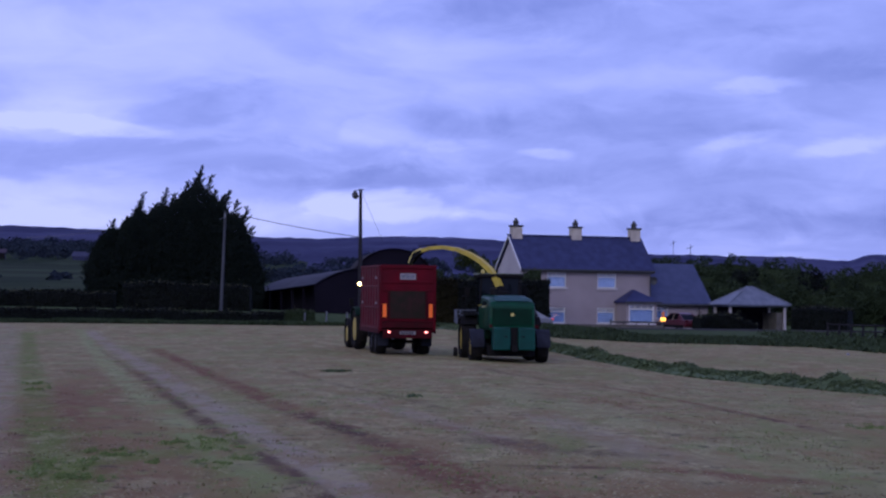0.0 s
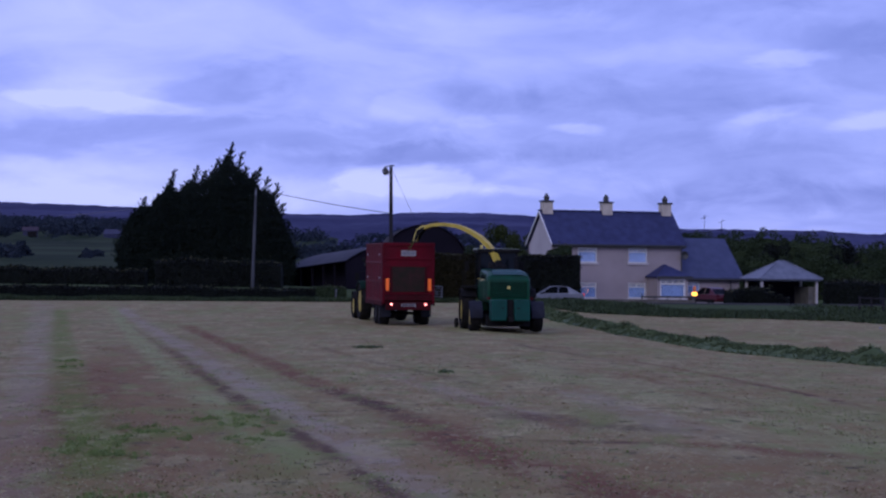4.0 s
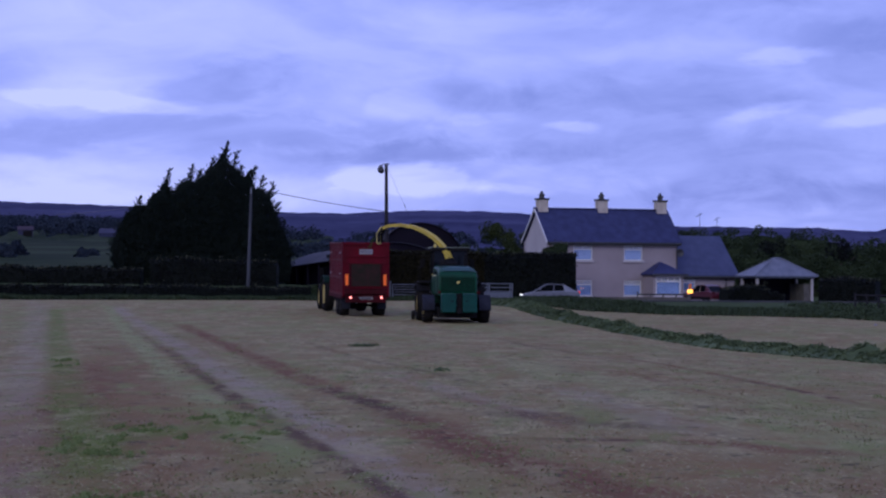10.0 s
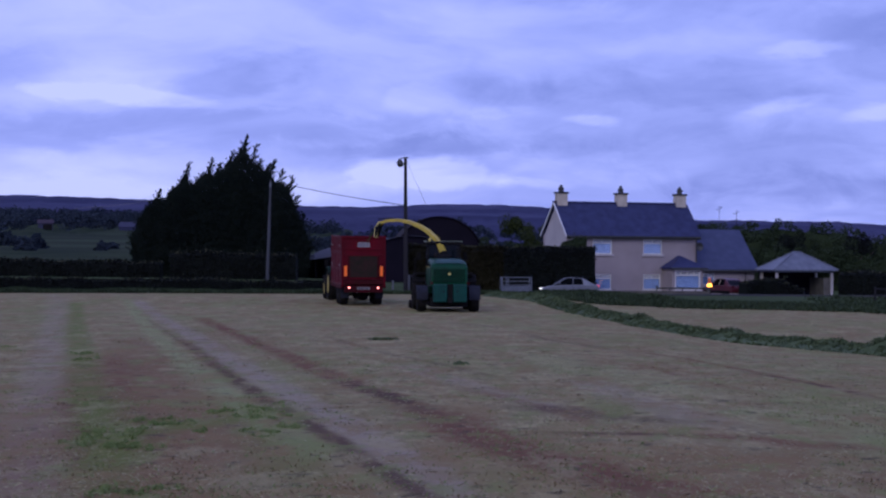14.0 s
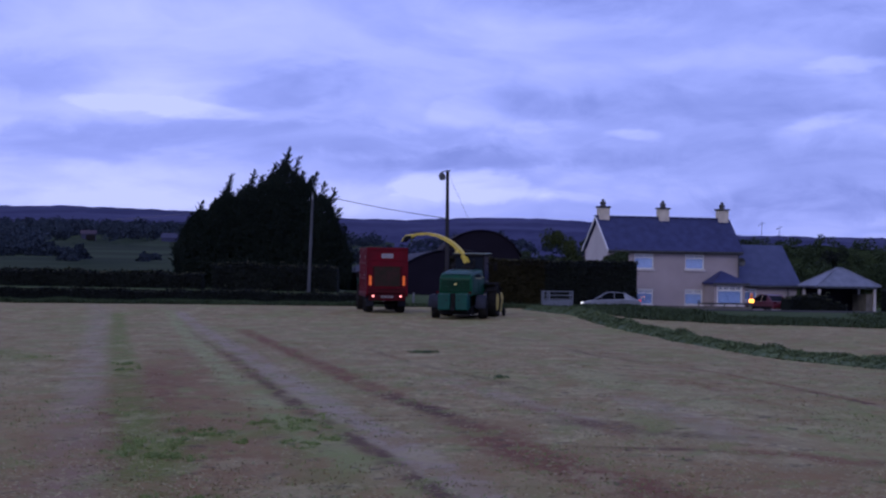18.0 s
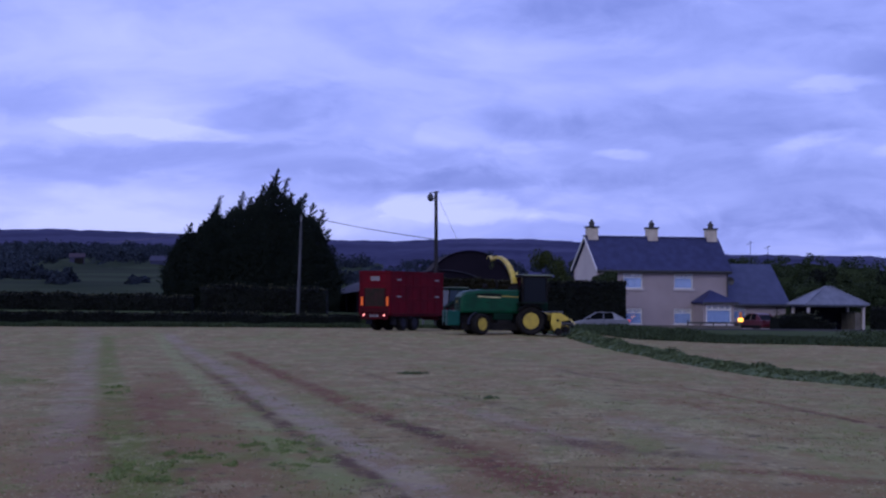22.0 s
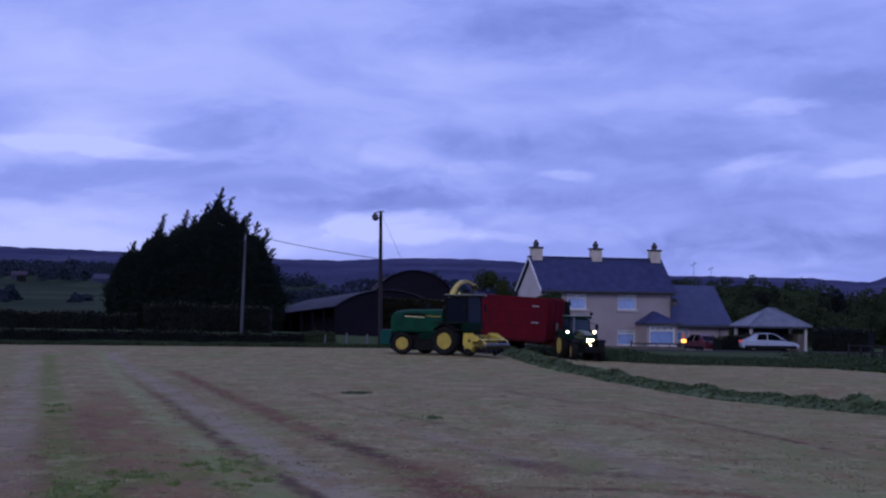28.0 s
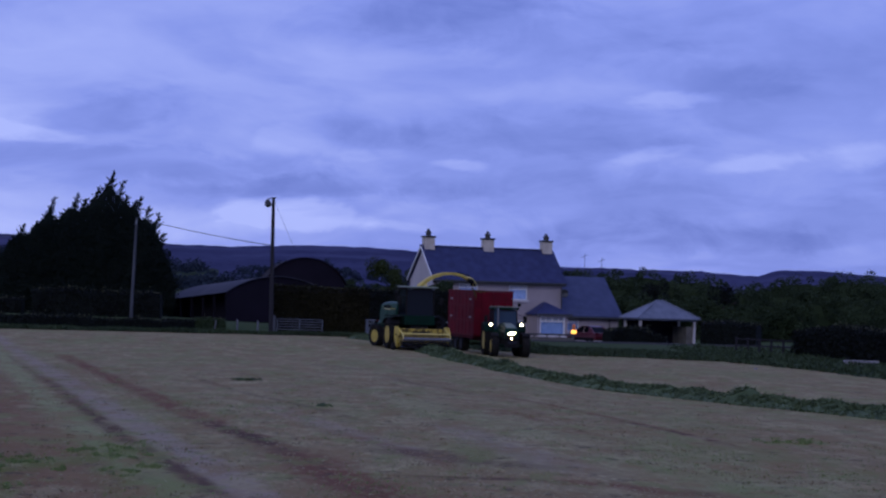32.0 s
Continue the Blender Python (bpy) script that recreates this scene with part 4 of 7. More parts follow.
def woodland():
    """The far woods beyond the house, and the hedgerows and copses on the hill."""
    pts, vs, fs = [], [], []
    for row, y0 in enumerate((226, 236, 246, 258)):
        base, k = len(vs), 0
        for a in np.arange(0.105, 0.36, 0.0062):
            y = y0 + rng.uniform(-3, 3)
            x = (a + rng.uniform(-0.002, 0.002)) * y
            g = float(land(x, y))
            top = 2.7 + float(np.interp(a, WOOD_A, WOOD_E)) * y
            h = (top - g) * (0.68, 0.88, 1.0, 1.06)[row] + rng.uniform(-0.45, 0.25)
            pts.append(crown(x, y, g, h, rng.uniform(1.5, 2.6), 1900, 0.5, low=0.08))
            vs += [(a * y0, y0 + 1.0, g - 0.2), (a * y0, y0 + 1.0, g + h * 0.78)]
            k += 1
        fs += [[base + 2 * i, base + 2 * i + 2, base + 2 * i + 3, base + 2 * i + 1] for i in range(k - 1)]
    for a in np.arange(-0.01, 0.106, 0.0075):
        for y0, part_h in ((262, 0.8), (276, 1.0)):
            y = y0 + rng.uniform(-4, 4)
            x = (a + rng.uniform(-0.003, 0.003)) * y
            g = float(land(x, y))
            top = 2.7 + float(np.interp(a, (-0.01, 0.03, 0.06, 0.085, 0.105), (0.008, 0.0125, 0.0155, 0.0190, 0.0190))) * y
            pts.append(crown(x, y, g, max(1.2, (top - g) * part_h * rng.uniform(0.85, 1.08)), rng.uniform(1.5, 2.4), 1500, 0.5, low=0.05))
    v, f = merged((vs, fs), leaves(np.concatenate(pts), 0.14))
    tagged(raw("woodland", v, f, M["wood_leaf"]), "dark mixed woodland behind the house", "woods", kind="stuff")
    pts = []

    def clump(a, y, h, r, n):
        x = a * y
        pts.append(crown(x, y, float(land(x, y)) - 0.3, h, r, n, 1.0, low=0.05))
    for y in (735, 790, 860, 940, 1030):
        a = -0.32
        while a < 0.11:
            hid = (abs(a + 0.1957) < 0.008 or abs(a + 0.155) < 0.007) and y < 760
            if a > -0.1 and y > 800:
                a += 4.2 / y
                continue
            if not hid and (a < -0.1 or noise.noise((a * 30, y * 0.013, 0.0)) > (-0.2 if a < -0.1 else 0.05)):
                clump(a + rng.uniform(-0.002, 0.002), y * rng.uniform(0.97, 1.03), rng.uniform(3.6, 5.6) + y * 0.0012, rng.uniform(2.6, 5.0), 230)
            a += 4.2 / y
    for a0, a1, y, h in ((-0.30, -0.196, 400, 2.8), (-0.06, 0.10, 420, 2.2)):
        a = a0
        while a < a1:
            clump(a, y * rng.uniform(0.96, 1.05), h * rng.uniform(0.55, 1.1), h * rng.uniform(0.45, 0.8), 480)
            a += 2.2 / y
    for _ in range(46):
        clump(rng.uniform(-0.32, -0.222) , rng.uniform(430, 640), rng.uniform(4.0, 7.0), rng.uniform(3.0, 5.0), 420)
    for _ in range(34):
        clump(rng.uniform(-0.105, -0.035), rng.uniform(330, 470), rng.uniform(1.6, 3.6), rng.uniform(1.4, 2.8), 320)
    for _ in range(60):
        clump(rng.uniform(-0.08, 0.10), rng.uniform(560, 820), rng.uniform(1.6, 3.4), rng.uniform(1.8, 4.0), 200)
    for a0, a1, y0, y1, k, h in ((-0.209, -0.196, 320, 360, 7, 2.3), (-0.170, -0.161, 330, 360, 5, 1.5), (-0.225, -0.212, 440, 560, 6, 2.4)):
        for _ in range(k):
            clump(rng.uniform(a0, a1), rng.uniform(y0, y1), h * rng.uniform(0.7, 1.15), h * rng.uniform(0.5, 0.85), 420)
    p = np.concatenate(pts)
    v, f = leaves(p, 0.12 + p[:, 1] * 0.0006)
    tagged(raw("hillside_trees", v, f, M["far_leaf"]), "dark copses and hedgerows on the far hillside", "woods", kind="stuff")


woodland()
tree("garden_tree", 8.8, 205, 7.6, 3.2, 9000, 0.13, "bushy green tree behind the garden hedge", "bush_leaf")
tree("hill_tree", 47.4, 231, 6.7, 2.5, 5200, 0.14, "small dark rounded tree standing out of the woods", "hedge")
tree("hill_tree", 39.2, 230, 6.4, 2.3, 4600, 0.14, "dark rounded tree standing out of the woods", "hedge")


def windrow():
    """The row of cut grass that waits to be picked up."""
    line = np.array([(3.6, 147), (5.4, 138), (6.55, 130.8), (8.05, 110.6), (9.5, 91), (11.1, 81.2), (12.7, 75.2), (14.0, 69.9), (15.05, 65), (15.8, 59.7), (16.5, 54), (17.6, 46), (19.2, 36)])
    seg = np.r_[0, np.cumsum(np.hypot(*np.diff(line, axis=0).T))]
    n = 420
    s = np.linspace(0, seg[-1], n)
    x, y = np.interp(s, seg, line[:, 0]), np.interp(s, seg, line[:, 1])
    for _ in range(30):
        x[1:-1] = (x[:-2] + x[1:-1] * 2 + x[2:]) / 4
    verts, faces = [], []
    prof = ((-1.0, -0.05), (-0.75, 0.45), (-0.35, 0.85), (0.1, 1.0), (0.5, 0.75), (0.85, 0.35), (1.05, -0.05))
    k = len(prof)
    g = land(x, y)
    hs, ws = [], []
    for i in range(n):
        a = noise.noise((s[i] * 0.5, 0.7, 0.0))
        b = noise.noise((s[i] * 1.7, 4.7, 0.0))
        lump = max(0.0, noise.noise((s[i] * 0.75, 9.1, 0.0)) - 0.12)
        h = 0.24 + 0.10 * a + 0.20 * max(-0.3, b) + 0.42 * lump
        w = 0.82 + 0.18 * a + 0.12 * b
        hs.append(h)
        ws.append(w)
        for u, v in prof:
            verts.append((x[i] + u * w + 0.12 * b, y[i], g[i] + v * h * (1 + 0.25 * noise.noise((s[i] * 2, u * 2, 0)))))
    for i in range(n - 1):
        for j in range(k - 1):
            faces.append([i * k + j, (i + 1) * k + j, (i + 1) * k + j + 1, i * k + j + 1])
    m = 60000
    i0 = rng.integers(0, n - 1, m)
    u = np.clip(rng.normal(0, 0.5, m), -1.15, 1.15)
    z = g[i0] + np.array(hs)[i0] * np.maximum(0.02, 1 - u * u) * rng.uniform(0.75, 1.2, m)
    pos = np.stack([x[i0] + u * np.array(ws)[i0], y[i0] + rng.uniform(0, 0.4, m), z], 1)
    v, f = merged((verts, faces), leaves(pos, 0.055, stretch=4.5, flat=0.4))
    tagged(raw("windrow", v, f, M["windrow"]), "long windrow of freshly cut dark green grass on the stubble", "cut grass", kind="stuff")


windrow()


def in_field(x, y):
    return (y < edge_y(x) - 0.5) & (x < 26.0)


def patch(x, y, f, seed):
    return np.array([noise.noise((a * f, b * f * 0.4, seed)) for a, b in zip(x, y)])


def field_litter():
    """Loose straw and regrowth on the stubble, thickest in streaks."""
    n = 70000
    y = 20 + 60 * rng.uniform(0, 1, n) ** 2.2
    x = rng.uniform(-0.30, 0.33, n) * y
    keep = in_field(x, y) & (patch(x, y, 0.9, 3.0) + patch(x, y, 0.25, 9.0) > rng.uniform(-0.75, 0.55, n))
    x, y = x[keep], y[keep]
    z = land(x, y) + rng.uniform(0.004, 0.03, len(x))
    green = patch(x, y, 0.3, 21.0) + rng.normal(0, 0.28, len(x)) > 0.36
    p = np.stack([x, y, z], 1)
    v, f = leaves(p[~green], 0.011, stretch=6.0, flat=0.85)
    tagged(raw("loose_straw", v, f, M["straw"]), "loose pale straw scattered over the stubble", "straw", kind="stuff")
    v, f = leaves(p[green], 0.011, sway=(0, 0, 0.4), stretch=6.0)
    tagged(raw("grass_regrowth", v, f, M["blade"]), "thin green regrowth among the stubble", "grass", kind="stuff")
    # short stubble standing in uneven clumps
    k, per = 3600, 9
    cy = 21 + 60 * rng.uniform(0, 1, k) ** 1.5
    cx = rng.uniform(-0.30, 0.33, k) * cy
    ok = in_field(cx, cy) & (patch(cx, cy, 0.35, 5.0) + rng.normal(0, 0.15, k) > 0.0)
    cx, cy = cx[ok], cy[ok]
    r = rng.uniform(0.03, 0.14, len(cx))
    px = np.repeat(cx, per) + rng.normal(0, 1, len(cx) * per) * np.repeat(r, per) * 1.6
    py = np.repeat(cy, per) + rng.normal(0, 1, len(cx) * per) * np.repeat(r, per)
    pz = land(px, py) + rng.uniform(0.005, 1, len(px)) * np.repeat(rng.uniform(0.012, 0.045, len(cx)), per)
    p = np.stack([px, py, pz], 1)
    browned = np.repeat(rng.uniform(0, 1, len(cx)) < 0.6, per)
    v, f = leaves(p[browned], 0.014, sway=(0, 0, 0.5), stretch=4.0)
    tagged(raw("dead_stubble", v, f, M["stubble_blade"]), "short brown stubble clumps on the mown field", "stubble", kind="stuff")
    v, f = leaves(p[~browned], 0.014, sway=(0, 0, 0.5), stretch=4.0)
    tagged(raw("green_stubble", v, f, M["blade"]), "short dull green stubble clumps on the mown field", "stubble", kind="stuff")
    # clumps left by the mower and green tufts
    pts, drk = [], []
    tuft_places = ((-5.45, 31.7, 0.13), (-5.35, 30.2, 0.12), (-4.95, 29.6, 0.14), (-4.75, 29.4, 0.10), (-2.85, 31.8, 0.14), (-2.6, 33.0, 0.12), (-3.41, 23.8, 0.10), (-3.9, 23.6, 0.10), (-9.8, 55.4, 0.16), (-10.3, 58.5, 0.14), (-5.38, 31.0, 0.10), (-4.95, 31.4, 0.14), (-4.75, 31.9, 0.10), (-4.54, 29.3, 0.12), (-4.30, 29.3, 0.10), (-4.74, 33.7, 0.16), (-4.37, 33.7, 0.13), (-5.15, 34.3, 0.12), (-3.27, 35.0, 0.14), (-3.32, 37.5, 0.18), (-3.89, 36.3, 0.10), (-3.8, 32.1, 0.08),
                   (-15.8, 66.0, 0.5), (-13.6, 61.5, 0.4), (10.36, 42.6, 0.20), (9.75, 42.2, 0.16), (10.55, 42.5, 0.10))
    for cx, cy, r in tuft_places:
        # each tuft is a few uneven clumps of blades, tallest in the middle
        for _ in range(8):
            ox, oy, k = rng.normal(0, r * 1.3), rng.normal(0, r * 2.6), int(rng.integers(15, 60))
            a, q = rng.uniform(0, 2 * math.pi, k), np.abs(rng.normal(0, r * 0.55, k))
            top = rng.uniform(0.03, 0.085) * np.clip(1.2 - q / (r * 1.3), 0.2, 1)
            pts.append(np.stack([cx + ox + np.cos(a) * q, cy + oy + np.sin(a) * q * 1.4, land(cx, cy) + rng.uniform(0.1, 1, k) * top], 1))
    for cx, cy, rx, k in ((-2.2, 70.7, 0.20, 220), (-1.85, 71.0, 0.14, 70), (0.4, 53.9, 0.1, 60)):
        drk.append(np.stack([cx + rng.normal(0, rx, k), cy + rng.normal(0, 0.15, k), land(cx, cy) + rng.uniform(0.005, 0.07, k)], 1))
    v, f = leaves(np.concatenate(pts), 0.012, sway=(0, 0, 0.6), stretch=6.5)
    tagged(raw("grass_tufts", v, f, M["blade"]), "green grass tufts left standing in the stubble", "grass", kind="stuff")
    v, f = leaves(np.concatenate(drk), 0.03, stretch=5.0, flat=0.6)
    tagged(raw("dropped_clumps", v, f, M["windrow"]), "dark clumps of dropped cut grass", "cut grass", kind="stuff")


field_litter()


def verge_grass():
    """Long grass on the verges and banks beside the field."""
    n = 90000
    x = rng.uniform(-48, 38, n)
    e0 = edge_y(x)
    y = e0 + rng.uniform(-0.3, 1, n) ** 1.0 * np.where(x < -8, 3.0, np.where(x < 4, 1.5, 14.0))
    right = (x > 26.5)
    y = np.where(right, rng.uniform(78, 150, n), y)
    ok = ~((x > -3.0) & (x < 4.6) & (y > 157.5)) & (y < road_y(x) - 2.3)
    x, y = x[ok], y[ok]
    h = 0.22 + 0.2 * patch(x, y, 0.4, 2.0) + 0.14 * smooth_step(5, 9, x) * smooth_step(142, 152, y)
    p = np.stack([x, y, land(x, y) + rng.uniform(0.02, 1, len(x)) * np.maximum(h, 0.08)], 1)
    v, f = leaves(p, 0.09, sway=(0, 0, 1.0), stretch=3.5)
    tagged(raw("verge_grass", v, f, M["verge_blade"]), "long dark grass along the field verge", "grass", kind="stuff")


verge_grass()

# ---- the house ----
def gable_roof(x0, x1, ye0, ye1, ze, zr, over=0.3, thick=0.14):
    """Both slopes of a pitched roof as one shell with thickness; ridge along x."""
    ym = (ye0 + ye1) / 2
    k = (zr - ze) / (ym - ye0)
    a, b = ye0 - over, ye1 + over
    za = ze - over * k
    prof = [(a, za), (ym, zr), (b, za), (b, za + thick), (ym, zr + thick * 1.2), (a, za + thick)]
    return prism(bmesh.new(), prof, x0, x1)


def wall_with_holes(bm, x0, x1, z0, z1, y0, y1, holes):
    """A wall along x, with openings cut right through it."""
    xs = sorted({x0, x1, *[h[0] for h in holes], *[h[1] for h in holes]})
    zs = sorted({z0, z1, *[h[2] for h in holes], *[h[3] for h in holes]})
    for xa, xb in zip(xs, xs[1:]):
        run = None
        for za, zb in zip(zs, zs[1:]):
            cx, cz = (xa + xb) / 2, (za + zb) / 2
            if any(h[0] < cx < h[1] and h[2] < cz < h[3] for h in holes):
                if run:
                    box(bm, xa, xb, y0, y1, *run)
                run = None
            else:
                run = (run[0], zb) if run else (za, zb)
        if run:
            box(bm, xa, xb, y0, y1, *run)
    return bm


def sash(parent, x0, x1, z0, z1, y, lights=(0.0, 0.5), top=0.28, bar=0.07, sill=True, mullions=1):
    """A framed window in its opening: frame, bars, panes, sill."""
    bm = bmesh.new()
    for a, b, c, d in ((x0, x1, z0, z0 + bar), (x0, x1, z1 - bar, z1), (x0, x0 + bar, z0 + bar, z1 - bar), (x1 - bar, x1, z0 + bar, z1 - bar)):
        box(bm, a, b, y + 0.04, y + 0.12, c, d)
    zt = z1 - (z1 - z0) * top
    box(bm, x0 + bar, x1 - bar, y + 0.045, y + 0.115, zt - bar / 2, zt + bar / 2)
    for i in range(mullions):
        xm = x0 + (x1 - x0) * (i + 1) / (mullions + 1)
        box(bm, xm - bar * 0.4, xm + bar * 0.4, y + 0.05, y + 0.11, zt + bar / 2, z1 - bar)
    w = part("window", bm, M["white"], parent, "white framed window")
    # net curtain gathered under the head of the opening
    n = 14
    xs = [x0 + bar + (x1 - x0 - 2 * bar) * i / n for i in range(n + 1)]
    drop = [(z1 - zt) * (0.45 + 0.5 * abs(2 * i / n - 1)) for i in range(n + 1)]
    bm = bmesh.new()
    rows = [[bm.verts.new((x, y + 0.121 + (0.006 if i % 2 else 0.0), zz)) for i, (x, zz) in enumerate(zip(xs, col))] for col in ([z1 - bar] * (n + 1), [z1 - bar - d for d in drop])]
    for i in range(n):
        bm.faces.new((rows[0][i], rows[1][i], rows[1][i + 1], rows[0][i + 1]))
    part("net_curtain", bm, M["net"], w, "white gathered net curtain")
    part("pane", boxed(x0 + bar, x1 - bar, y + 0.07, y + 0.085, z0 + bar, zt - bar / 2), M["pane"], w).visible_shadow = False
    part("pane", boxed(x0 + bar, x1 - bar, y + 0.07, y + 0.085, zt + bar / 2, z1 - bar), M["pane"], w).visible_shadow = False
    # blue sheet behind the glass stands for the reflected sky
    part("blind", boxed(x0 + bar, x1 - bar, y + 0.13, y + 0.15, z0 + 0.02, z1), M["blind"], w)
    if sill:
        part("sill", boxed(x0 - 0.14, x1 + 0.14, y - 0.12, y + 0.06, z0 - 0.19, z0 - 0.01, bev=0.02), M["gable"], w)
    return w


def house():
    W, D, g, ze, zr = 12.35, 5.45, -0.45, 5.05, 7.72
    t = thing("farmhouse", pose(10.64, 175.0, 0, 0, 0, 19.3), "two-storey cream rendered farmhouse with slate roof and three chimneys", "house")
    ups = ((2.38, 4.18, 3.36, 4.66), (7.18, 8.96, 3.36, 4.66))
    lows = ((2.45, 4.15, 0.28, 1.62), (7.18, 8.85, 0.28, 1.62))
    bm = bmesh.new()
    wall_with_holes(bm, 0, W, g, ze, 0, 0.3, ups + lows)
    part("front_wall", bm, M["render"], t)
    part("back_wall", boxed(0, W, D - 0.3, D, g, ze), M["render"], t)
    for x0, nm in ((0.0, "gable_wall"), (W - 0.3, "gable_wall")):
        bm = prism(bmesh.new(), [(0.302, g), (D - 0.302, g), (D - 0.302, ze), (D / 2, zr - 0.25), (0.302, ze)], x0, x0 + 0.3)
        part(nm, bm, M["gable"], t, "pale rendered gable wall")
    roof = part("roof", gable_roof(-0.15, W + 0.25, 0, D, ze, zr, 0.22), M["slate"], t, "dark grey slate roof")
    part("ridge", boxed(-0.25, W + 0.2, D / 2 - 0.12, D / 2 + 0.12, zr + 0.13, zr + 0.24), M["slate"], roof)
    for s in (0, 1):
        for x in (-0.23, W + 0.25):
            y0, y1 = (-0.22, D / 2) if s == 0 else (D / 2, D + 0.22)
            z0, z1 = (ze - 0.2, zr) if s == 0 else (zr, ze - 0.2)
            bm = prism(bmesh.new(), [(y0, z0 - 0.02), (y1, z1 + 0.0), (y1, z1 + 0.19), (y0, z0 + 0.15)], x, x + 0.08)
            part("barge_board", bm, M["white"] if x < 0 else M["slate"], t)
    part("fascia", boxed(-0.2, W + 0.2, -0.36, -0.31, ze - 0.40, ze - 0.17), M["dark"], t)
    bm = bmesh.new()
    tube(bm, [(-0.2, -0.42, ze - 0.2), (W + 0.2, -0.42, ze - 0.2)], 0.07)
    part("gutter", bm, M["dark"], t)
    bm = bmesh.new()
    tube(bm, [(W - 0.12, -0.4, ze - 0.22), (W - 0.1, -0.08, ze - 0.6), (W - 0.1, -0.08, g)], 0.045)
    part("downpipe", bm, M["dark"], t)
    for h in ups + lows:
        sash(t, *h, 0.0)
    for x in (0.55, 6.24, 11.98):
        bm = boxed(x - 0.46, x + 0.46, D / 2 - 0.36, D / 2 + 0.36, zr - 0.7, 8.62)
        c = part("chimney", bm, M["chimney"], t, "cream rendered chimney stack")
        part("cap", boxed(x - 0.54, x + 0.54, D / 2 - 0.46, D / 2 + 0.46, 8.62, 8.76, bev=0.02), M["dark"], c, "dark stone cap")
        for dx in (-0.02,):
            bm = lathe(bmesh.new(), [(0.25, 8.76), (0.22, 8.95), (0.27, 8.99), (0.27, 9.08), (0.15, 9.2), (0.10, 9.38)], 12, "z", (x + dx, D / 2, 0))
            part("pot", bm, M["dark"], c, "dark clay chimney pot")
        part("flashing", boxed(x - 0.53, x + 0.53, D / 2 - 0.41, D / 2 + 0.41, zr - 0.42, zr - 0.16), M["slate"], c)
    part("satellite_dish", lathe(bmesh.new(), [(0.06, -0.28), (0.24, -0.34), (0.38, -0.46), (0.36, -0.47), (0.2, -0.38), (0.03, -0.33)], 18, "y", (W + 0.02, 0, 4.05)), M["dark"], t, "dark round satellite dish at the corner")
    part("dish_arm", tube(bmesh.new(), [(W - 0.05, -0.004, 3.9), (W + 0.02, -0.3, 4.05)], 0.03, 6), M["dark"], t)
    # low wing
    A0, A1, ae, ar = W + 0.01, 18.35, 2.25, 5.5
    bm = bmesh.new()
    hole = ((13.2, 14.4, 0.7, 1.75),)
    wall_with_holes(bm, A0, A1, g, ae, 0.6, 0.88, hole)
    w = part("wing_wall", bm, M["render"], t)
    sash(t, 13.2, 14.4, 0.7, 1.75, 0.6)
    part("wing_gable", prism(bmesh.new(), [(0.882, g), (7.4, g), (7.4, ae), (4.1, ar - 0.2), (0.882, ae)], A1 - 0.28, A1), M["render"], t)
    r = part("wing_roof", gable_roof(A0, A1 + 0.3, 0.6, 7.6, ae, ar, 0.3), M["slate_wing"], t, "slate roof of the low wing")
    part("wing_gutter", tube(bmesh.new(), [(A0, 0.16, ae - 0.3), (A1 + 0.3, 0.16, ae - 0.3)], 0.07), M["dark"], t)
    part("wing_fascia", boxed(A0, A1 + 0.3, 0.235, 0.275, ae - 0.46, ae - 0.22), M["dark"], t)
    bm = bmesh.new()
    tube(bm, [(A1 - 0.9, 0.55, ae - 0.3), (A1 - 0.9, 0.55, g)], 0.05)
    part("wing_downpipe", bm, M["dark"], t)
    # sun porch with hipped roof
    p0, p1, py, pz = 9.0, 11.95, -2.05, 2.1
    bm = bmesh.new()
    wall_with_holes(bm, p0, p1, g, pz, py, py + 0.2, ((9.25, 11.7, 0.3, 2.0),))
    part("porch_wall", bm, M["render"], t)
    for x in (p0, p1 - 0.2):
        bm = bmesh.new()
        box(bm, x, x + 0.2, py + 0.203, -0.003, g, pz)
        part("porch_side", bm, M["render"], t)
    sash(t, 9.25, 11.7, 0.3, 2.0, py, top=0.26, bar=0.13, mullions=3)
    bm = bmesh.new()
    cs = [(p0 - 0.2, py - 0.3, pz), (p1 + 0.3, py - 0.3, pz), (p1 + 0.3, 0, pz), (p0 - 0.2, 0, pz)]
    vs = [bm.verts.new(c) for c in cs] + [bm.verts.new((c[0], c[1], c[2] + 0.1)) for c in cs] + [bm.verts.new((10.5, -0.5, 3.25)), bm.verts.new((10.5, 0, 3.25))]
    for q in ((3, 2, 1, 0), (0, 1, 5, 4), (1, 2, 6, 5), (3, 0, 4, 7), (2, 3, 7, 9, 6), (4, 5, 8), (5, 6, 9, 8), (7, 4, 8, 9)):
        bm.faces.new([vs[i] for i in q])
    part("porch_fascia", boxed(p0 - 0.2, p1 + 0.3, py - 0.34, py - 0.302, pz - 0.06, pz + 0.12), M["dark"], t)
    part("porch_roof", bm, M["slate"], t, "dark hipped porch roof")


house()


